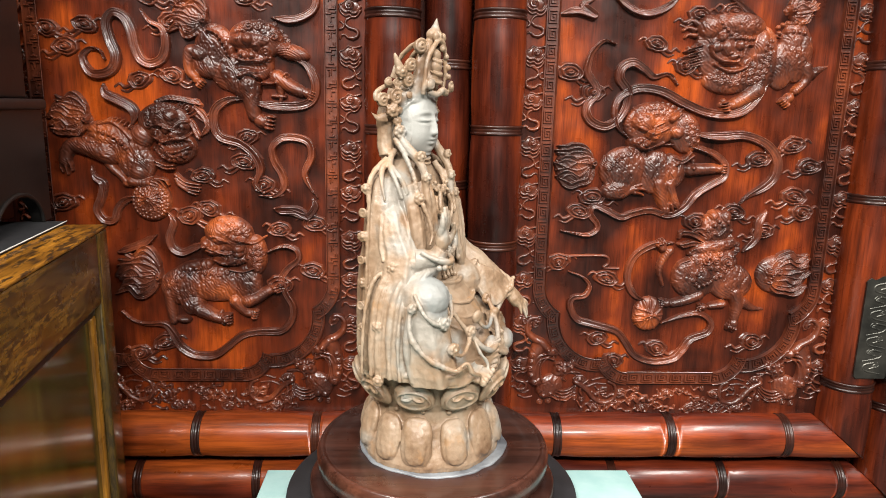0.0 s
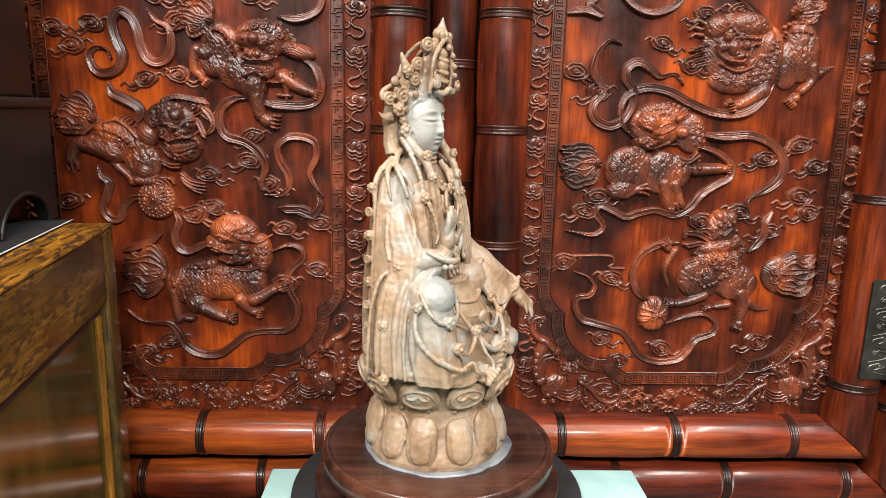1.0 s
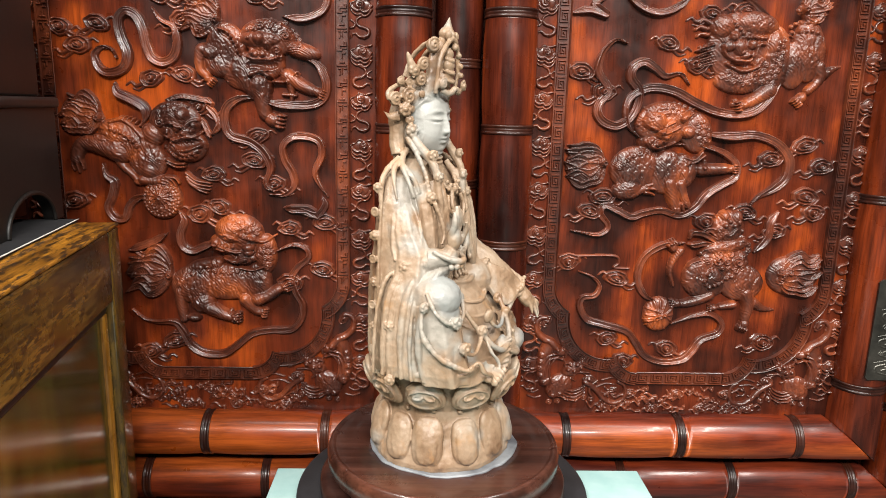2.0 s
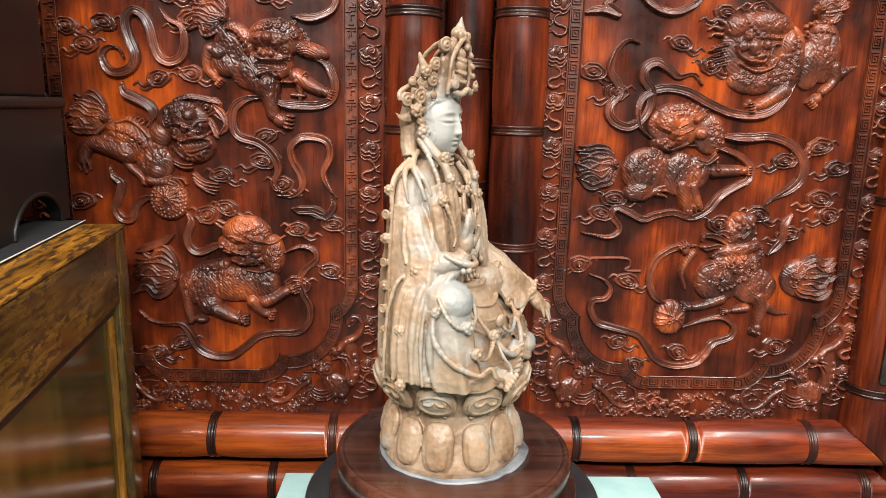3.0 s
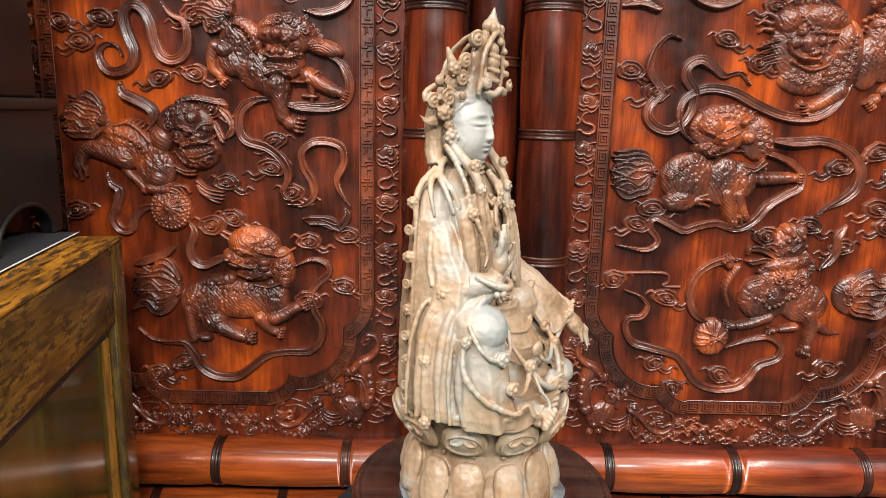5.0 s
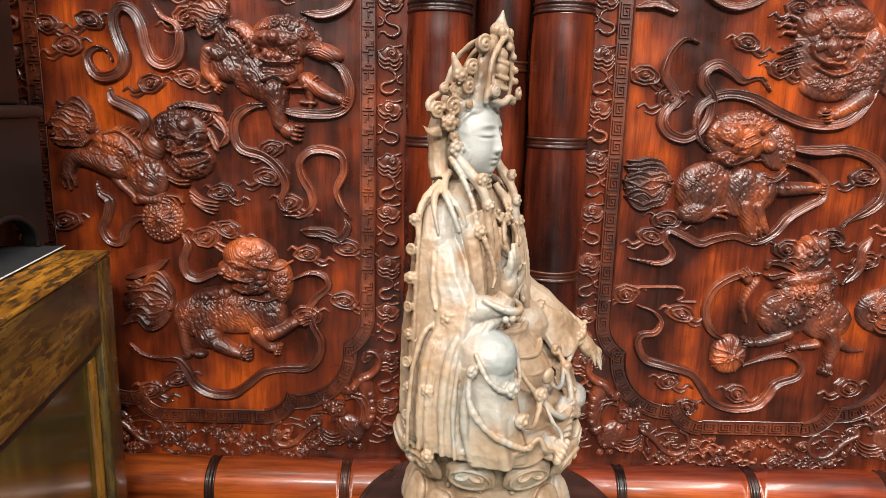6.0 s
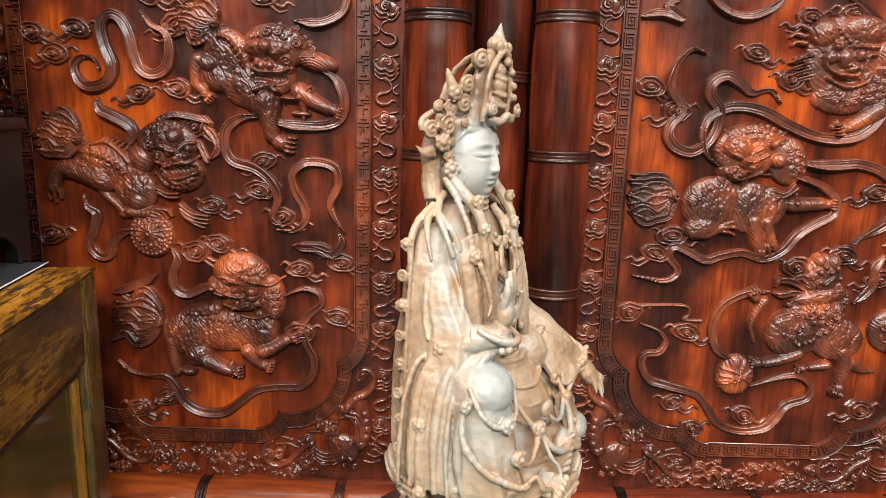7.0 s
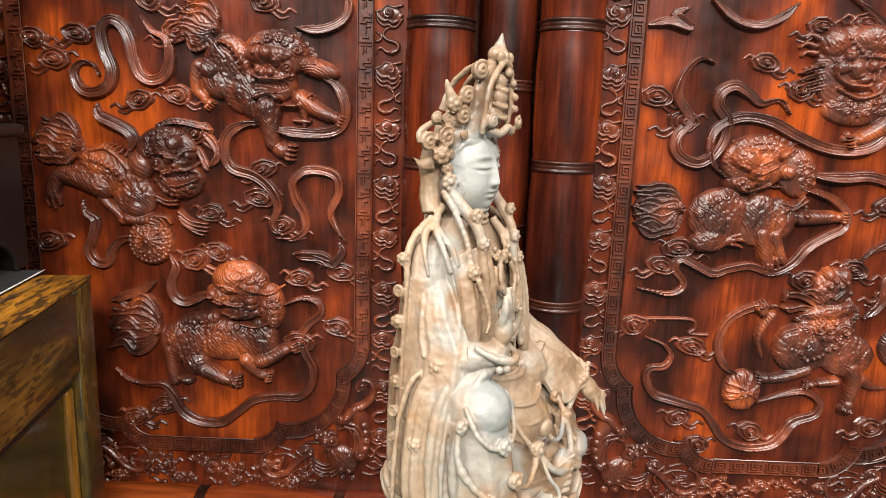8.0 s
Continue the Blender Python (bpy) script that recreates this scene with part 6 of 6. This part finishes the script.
    lump(-1, 66, 126, 11, 8, 21, (0, 16, 0), 18)
    for k in range(6):
        rod([(-9 + 1.3 * k, 71, 110 + 5.8 * k), (-1 + 1.3 * k, 75, 112 + 5.8 * k), (7 + 1.3 * k, 71, 110 + 5.8 * k)], [1.7, 2.5, 1.7], 7, 3)

    # ---- her right arm: bent, the hand raised; the sleeve falls to the foot in long folds
    rod([(-58, -38, 308), (-72, -30, 288), (-80, -14, 250), (-80, 6, 236), (-70, 24, 241)], [9, 11, 11, 11, 9.5], 18, 6)
    for k in range(4):
        rod([(-56 - 6 * k, -14 - 5 * k, 306 - 3 * k), (-66 - 6 * k, -2 - 7 * k, 280), (-76 - 4.5 * k, 8 - 9 * k, 254), (-78 - 5 * k, 16 - 10 * k, 238)], [1.2, 2.4, 2.8, 2.0], 7, 5)
    loft([(116, -107, -70, -36, 30), (128, -110, -76, -36, 28), (160, -109, -80, -36, 23), (195, -105, -78, -35, 19), (220, -98, -70, -32, 20), (245, -92, -62, -30, 18), (270, -88, -58, -32, 2), (290, -80, -58, -34, -8), (302, -70, -60, -34, -20)], [(7, 2.4, 0.3, 0.004), (13, 1.0, 0.8, 0.0)], 80)
    for q, g in enumerate((1.0, 0.62, 1.15, 0.5, 0.95, 0.7)):
        rod([(-58 - 4 * q, 30 - 7 * q, 234 - 1.5 * q), (-82 - 3.2 * q, 28 - 9 * q, 224), (-100 - 1.2 * q, 25 - 10 * q, 196), (-107 - 0.6 * q, 25 - 10.5 * q, 152), (-107 - 0.6 * q + (5 if q == 0 else 0), 29 - 11.5 * q, 117)], [w * g for w in (2.6, 3.6, 3.6, 3.6, 2.4)], 8, 6)
    rod([(-52, 34, 236), (-66, 30, 230), (-82, 22, 222), (-96, 14, 206)], [3, 5, 5, 3], 9, 5)
    rod([(-74, 14, 240), (-64, 30, 243), (-60, 35, 252)], [12, 10, 9], 12, 5)
    lump(-59, 36, 262, 10, 7, 14, (0, 0, 15), 18)
    for dx, dz in ((-7, 27), (-2.5, 33), (2, 33), (6.5, 29)):
        rod([(-60 + dx * 0.8, 37, 268), (-59 + dx, 40, 268 + dz * 0.55), (-58 + dx * 0.8, 38, 264 + dz)], [3.3, 3.1, 1.8], 8, 3)
    rod([(-50, 36, 256), (-46, 41, 268), (-49, 44, 280)], [3.6, 3.2, 2], 8, 3)
    rod([(-78, 22, 250), (-73, 38, 243), (-60, 46, 240), (-48, 40, 242), (-44, 28, 248)], [2.9, 3.4, 2.9], 8, 4)
    for k in range(5):
        lump(-73 + 6.4 * k, 41 + 4 * math.sin(k * 0.8), 235, 3.0, seg=8)

    # ---- her left arm: down the side, then over the knee; wide sleeve with a pointed cuff, hanging hand
    rod([(38, -38, 306), (52, -32, 280), (56, -24, 250), (56, -10, 226), (66, 12, 208), (80, 28, 192)], [16, 17, 17, 18, 18, 14], 18, 6)
    sheet([(34, 8, 222), (52, 26, 212), (72, 38, 200), (86, 42, 190)], [(36, 40, 176), (46, 48, 166), (62, 50, 172), (80, 46, 180)], 6, 1, 1.5)
    rod([(36, 40, 178), (45, 50, 161), (58, 51, 170), (74, 49, 178), (90, 40, 192), (92, 28, 200)], [2.2, 2.6, 3, 3, 3, 2.4], 8, 5)
    for k in range(4):
        rod([(40 + 4 * k, 14 + 4 * k, 222 - 4 * k), (54 + 4 * k, 32 + 3 * k, 206 - 6 * k), (72 + 3 * k, 44 - k, 190 - 2 * k)], [1.0, 1.8, 1.2], 7, 4)
    for q in range(3):
        rod([(30 + 8 * q, -4 - 8 * q, 314 - 4 * q), (36 + 9 * q, 0 - 9 * q, 280), (38 + 10 * q, 4 - 10 * q, 246), (38 + 10 * q, 10 - 8 * q, 222)], [1.4, 2.6, 3.0, 2.2], 7, 5)
    rosette(46, 20, 214, 7.6, (0.2, 1))
    lump(36, 16, 214, 8, 6, 5, seg=10)
    rod([(76, 30, 194), (82, 40, 184), (86, 48, 174)], [12, 10, 9.5], 12, 4)
    for dz, r in ((0, 2.8), (-6, 2.2)):
        rod([(70, 44, 177 + dz), (76, 52, 179 + dz), (86, 52, 185 + dz), (95, 41, 191 + dz), (93, 31, 194 + dz)], [r, r, r], 8, 4)
    for k in range(5):
        lump(73 + 5 * k, 54 - 1.5 * abs(k - 1.5), 179 + 3.0 * k, 2.6, seg=8)
    rod([(86, 48, 176), (89, 54, 168), (93, 59, 160)], [10, 11, 9], 12, 4, 0.75)
    for x1, x2, f2, z2 in ((84, 87, 66, 148), (89, 95, 70, 142), (93, 102, 68, 143), (97, 108, 62, 146)):
        rod([(x1, 57, 166), ((x1 + x2) / 2 + 2, 63, 158), (x2, f2, z2)], [3.8, 3.2, 1.3], 8, 3)

    # ---- beads down the cloak's edges
    for s, edge, back in ((-1, (-84, -90, -91, -88), (-40, -40, -40, -40)), (1, (55, 65, 69, 67), (-40, -40, -38, -40))):
        for k in range(9):
            z = 312 - 25.0 * k
            x = np.interp(z, (104, 180, 250, 312), edge[::-1]) + s * 3
            f = np.interp(z, (104, 180, 250, 312), back[::-1])
            if k % 2:
                lump(x, f, z, 3.6, seg=9)
                rod([(x + s * 2.6, f + 3.6 * math.cos(u), z + 4.2 * math.sin(u)) for u in np.linspace(0, math.tau, 9)], [1.4, 1.4], 6, 2)
            else:
                rosette(x - s, f, z, 5.8, (s, 0.25))
        rod([(np.interp(z, (104, 180, 250, 312), edge[::-1]) + s * 2, -35, z) for z in (312, 270, 230, 190, 150, 104)], [1.6, 2.0, 2.0, 2.2], 7, 4)
    rosette(-92, -2, 232, 6.6, (-1, 0.4))
    rope([(-95, -4, 226), (-103, -8, 205), (-108, -10, 180), (-110, -10, 150), (-109, -10, 118)], 2.1)
    rosette(-108, -10, 172, 5.6, (-1, 0.3))
    rosette(-109, -8, 113, 6.2, (-1, 0.3))
    rope([(-50, 6, 296), (-46, 12, 278), (-44, 15, 262), (-50, 16, 252)], 2.2)

    # ---- cords and flowers over the lap
    rope([(-102, 30, 212), (-104, 42, 194), (-96, 51, 183), (-82, 56, 180), (-66, 53, 184), (-55, 45, 194), (-51, 36, 210)], 2.4)
    rope([(-107, 28, 198), (-112, 32, 172), (-106, 46, 150), (-94, 60, 138), (-84, 70, 132)], 3.0)
    rope([(-50, 34, 210), (-50, 44, 186), (-44, 54, 168), (-36, 58, 158)], 2.6)
    rope([(-78, 64, 148), (-64, 66, 143), (-50, 64, 148), (-36, 60, 157)], 2.8)
    rod([(-36, 60, 156), (-28, 70, 142), (-12, 74, 134), (6, 72, 138), (18, 66, 150), (20, 60, 166), (26, 50, 180)], [2.8, 3.6, 3.6, 3.2, 2.4], 9, 5)
    rope([(-22, 58, 172), (-14, 64, 160), (0, 64, 157), (14, 60, 162), (22, 56, 172)], 2.2)
    rod([(-34, 62, 154), (-36, 72, 138), (-30, 78, 126), (-34, 82, 114), (-32, 86, 106)], [1.8, 2.0, 1.6], 8, 4)
    rod([(-80, 72, 136), (-72, 76, 138), (-66, 80, 126), (-54, 82, 120), (-52, 86, 110)], [2, 2.4, 1.8], 8, 4)
    rod([(22, 58, 168), (26, 62, 152), (34, 62, 142)], [2.0, 2.4, 1.6], 8, 4)
    for x, f, z, r in ((-85, 55, 181, 7.4), (-107, 30, 198, 6), (-50, 38, 196, 6), (-78, 62, 152, 7.6), (-37, 60, 160, 6.6), (27, 46, 180, 6.6), (-82, 72, 134, 4)):
        rosette(x, f, z, r, (-0.2, 1))
    plate((-22, 60, 173), (7.5, 1, 0), (0, 1, 7.5), 3.5)
    lump(22, 60, 168, 5.6, 5, 5, seg=12)
    lump(33, 64, 141, 3.2, seg=8)

    me = bpy.data.meshes.new("statue")
    bmesh.ops.recalc_face_normals(b, faces=b.faces)
    b.to_mesh(me)
    b.free()
    ob = new("statue", me)
    me.materials.append(glaze)
    rm = ob.modifiers.new("fuse", "REMESH")
    rm.mode, rm.voxel_size, rm.use_smooth_shade = "VOXEL", 0.0009, True
    fused = bpy.data.meshes.new_from_object(ob.evaluated_get(bpy.context.evaluated_depsgraph_get()))
    ob.modifiers.clear()
    ob.data = fused
    bpy.data.meshes.remove(me)
    fused.name = "statue"
    co = np.empty(len(fused.vertices) * 3)
    fused.vertices.foreach_get("co", co)
    co = co.reshape(-1, 3) * 1000
    face = (np.abs(co[:, 0] - HEAD) < 24) & (co[:, 1] < 30) & (co[:, 2] > 343) & (co[:, 2] < 405)
    rough = ob.vertex_groups.new(name="rough")
    rough.add(np.nonzero(~face)[0].tolist(), 1.0, "REPLACE")
    rough.add(np.nonzero(face)[0].tolist(), 0.08, "REPLACE")
    for name, scale, amount in (("swell", 0.024, 0.0026), ("grain", 0.006, 0.0008)):
        tx = bpy.data.textures.new(name, "CLOUDS")
        tx.noise_scale, tx.noise_depth = scale, 2
        dm = ob.modifiers.new(name, "DISPLACE")
        dm.texture, dm.strength, dm.mid_level, dm.texture_coords, dm.vertex_group = tx, amount, 0.5, "LOCAL", "rough"
    sm = ob.modifiers.new("soften", "SMOOTH")
    sm.factor, sm.iterations = 0.5, 1
    return ob


STAND = (0.0265, 0.762)
figure = statue()
figure.location = (STAND[0] + 0.004, STAND[1], 0.8062)
figure.scale = (1.012, 1.012, 0.992)
figure.rotation_euler = (0, 0, radians(58))
tagged(figure, "aged cream glazed ceramic seated figure on a lotus base", "statue")

# ---- the turned wooden stand ----
stand = holder("display_stand", (*STAND, 0.75), "dark polished round hardwood display stand with a raised rim", "stand")
r = 0.138
part("top_plate", lathe(bmesh.new(), [(0.100, 0.030), (r - 0.004, 0.030), (r - 0.001, 0.034), (r + 0.0005, 0.042), (r + 0.0005, 0.050), (r - 0.002, 0.056), (r - 0.004, 0.058), (r - 0.007, 0.058), (r - 0.0085, 0.0565), (r - 0.010, 0.0562), (0.094, 0.0562), (0.092, 0.0545)]), stand_wood, stand)
part("waist", lathe(bmesh.new(), [(0.118, 0.012), (0.122, 0.014), (0.118, 0.022), (0.122, 0.028), (0.128, 0.0305), (0.120, 0.0315)]), stand_wood, stand)
part("foot_ring", lathe(bmesh.new(), [(0.130, 0.0), (0.145, 0.0), (0.1475, 0.004), (0.1475, 0.012), (0.145, 0.017), (0.138, 0.019), (0.126, 0.0195), (0.110, 0.0195)]), stand_wood, stand)
b = bmesh.new()
lathe(b, [(0.090, 0.0525), (0.090, 0.0564), (0.088, 0.0568), (0.070, 0.0566)], 160)
for v in b.verts:
    q = noise.noise(Vector((v.co.x, v.co.y, 0)) * 45)
    v.co.z += 0.0010 * noise.noise(v.co * 80) if v.co.z > 0.055 else 0
    v.co.x *= 0.975 + 0.05 * q
    v.co.y *= 0.975 + 0.05 * q
part("filler_ring", b, grey_filler, stand, "rough grey bedding round the foot")

turntable = tagged(part("turntable", lathe(bmesh.new(), [(0.165, 0.0), (0.174, 0.001), (0.176, 0.005), (0.175, 0.010), (0.172, 0.012), (0.150, 0.012)]), black_rubber), "thin black round display turntable lying on a pale board", "turntable")
turntable.location = (*STAND, 0.737)

board = holder("side_table", (0.05, 0.55, 0.0), "small table with a pale aqua painted top", "table")
b = box(bmesh.new(), -0.235, 0.235, -0.27, 0.262, 0.713, 0.737, 0.002)
part("tabletop", b, aqua_paint, board)
for x in (-0.2, 0.2):
    for y in (-0.235, 0.225):
        part("leg", box(bmesh.new(), x - 0.02, x + 0.02, y - 0.02, y + 0.02, 0.0, 0.713, 0.002), aqua_paint, board)

# ---- the worn wooden chest beside it, turned a little ----
chest = holder("chest", (-0.4155, 0.925, 0.0), "worn brown wooden chest with framed side panel and rubbed edges", "chest")
chest.rotation_euler = (0, 0, radians(9))
W, L, TOP = 0.62, 1.05, 1.036      # depth to the left, length towards the viewer, height


def chest_part(name, x0, x1, y0, y1, z0, z1, mat, bevel=0.004, label=""):
    b = box(bmesh.new(), x0, x1, y0, y1, z0, z1, bevel)
    rnd = random.Random(name)
    bmesh.ops.subdivide_edges(b, edges=[e for e in b.edges if e.calc_length() > 0.08], cuts=14, use_grid_fill=True)
    for v in b.verts:
        v.co += Vector((noise.noise(v.co * 30), noise.noise(v.co * 30 + Vector((5, 0, 0))), noise.noise(v.co * 30 + Vector((0, 7, 0))))) * 0.0007
    return part(name, b, mat, chest, label)


# top in the lit elm tone, side boards in the shaded ones
chest_part("top_board", -W, 0.0, -L, 0.0, TOP - 0.005, TOP, table_lit, 0.002)
chest_part("top_rail", -0.035, -0.0003, -L + 0.045, -0.0475, TOP - 0.098, TOP - 0.0055, table_shaded)
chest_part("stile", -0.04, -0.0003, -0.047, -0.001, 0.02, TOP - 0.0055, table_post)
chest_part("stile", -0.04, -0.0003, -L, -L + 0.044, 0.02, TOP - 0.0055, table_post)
chest_part("bottom_rail", -0.035, -0.002, -L + 0.045, -0.0475, 0.05, 0.14, table_shaded)
# the strip under the rail is coloured black for the groove's shadow
for y0, y1, z0, z1 in ((-L + 0.05, -0.052, TOP - 0.112, TOP - 0.099), (-0.066, -0.048, 0.14, TOP - 0.113)):
    part("moulding", box(bmesh.new(), -0.03, -0.009 if y0 > -0.1 else -0.008, y0, y1, z0, z1, 0.004), table_gold if y0 > -0.1 else black_lacquer, chest, "rubbed golden moulding" if y0 > -0.1 else "moulding blackened as a groove's shadow")
part("side_panel", box(bmesh.new(), -0.030, -0.014, -L + 0.045, -0.05, 0.12, TOP - 0.10), table_panel, chest, "glossy olive-brown lacquered panel", False)
part("back_panel", box(bmesh.new(), -W, -0.04, -0.03, -0.012, 0.05, TOP - 0.0055), table_shaded, chest, "", False)
part("front_panel", box(bmesh.new(), -W, -0.04, -L + 0.012, -L + 0.03, 0.05, TOP - 0.0055), table_shaded, chest, "", False)
part("side_panel", box(bmesh.new(), -W, -W + 0.02, -L + 0.03, -0.03, 0.05, TOP - 0.0055), table_shaded, chest, "", False)

# black cloth with a white cord along its edge
mat_cloth = holder("table_mat", (-0.4155, 0.925, TOP), "black felt mat with a white corded edge on the chest", "mat")
mat_cloth.rotation_euler = (0, 0, radians(9))
part("felt", box(bmesh.new(), -W + 0.03, -0.0535, -L + 0.03, 0.008, 0.0, 0.0035, 0.001), black_cloth, mat_cloth, "", False)
part("cord", tube(bmesh.new(), [(-0.0525 + 0.0006 * math.sin(3.1 * k), 0.008 - k * 0.1, 0.0035) for k in range(11)], [0.0008, 0.0008], 8), white_cord, mat_cloth, "white cord")


# ---- the black lacquered box on feet ----
def black_stand():
    ob = holder("lacquer_box", (-0.499, 0.945, TOP + 0.0037), "black lacquered two-tier box on arched bracket feet", "box")
    ob.rotation_euler = (0, 0, radians(9))
    b = bmesh.new()
    n = 200
    ys = [-0.50 + 0.50 * i / n for i in range(n + 1)]

    def low(y):
        """An arched opening near each end, the rest down to the ground."""
        d = min(-y, y + 0.5)
        return 0.043 * math.sqrt(max(0.0, 1 - ((d - 0.104) / 0.072) ** 2))

    for x0, x1 in ((-0.014, 0.0), (-0.40, -0.386)):
        cols = []
        for y in ys:
            cols.append([b.verts.new((x, y, z)) for x, z in ((x0, low(y)), (x1, low(y)), (x1, 0.146), (x0, 0.146))])
        for p0, p1 in zip(cols, cols[1:]):
            for k in range(4):
                b.faces.new((p0[k], p0[(k + 1) % 4], p1[(k + 1) % 4], p1[k]))
        b.faces.new(cols[0][::-1])
        b.faces.new(cols[-1])
    box(b, -0.386, -0.014, -0.014, 0.0, 0.04, 0.146)
    box(b, -0.386, -0.014, -0.5, -0.486, 0.04, 0.146)
    bmesh.ops.recalc_face_normals(b, faces=b.faces)
    part("base", b, black_lacquer, ob, "", False)
    part("body", box(bmesh.new(), -0.385, -0.040, -0.485, -0.015, 0.004, 0.1455, 0.002), black_lacquer, ob)
    for c in (-0.104, -0.396):
        part("arch_bead", tube(bmesh.new(), [(0.0005, c + 0.073 * math.cos(a), 0.044 * math.sin(a)) for a in (math.pi * k / 12 for k in range(13))], [0.0030, 0.0030], 8), black_lacquer, ob)
    part("cornice", box(bmesh.new(), -0.405, 0.006, -0.505, 0.006, 0.1465, 0.160, 0.005), black_lacquer, ob)
    part("upper_box", box(bmesh.new(), -0.385, -0.012, -0.48, -0.012, 0.1605, 0.46, 0.003), black_lacquer, ob)
    return ob


black_stand()
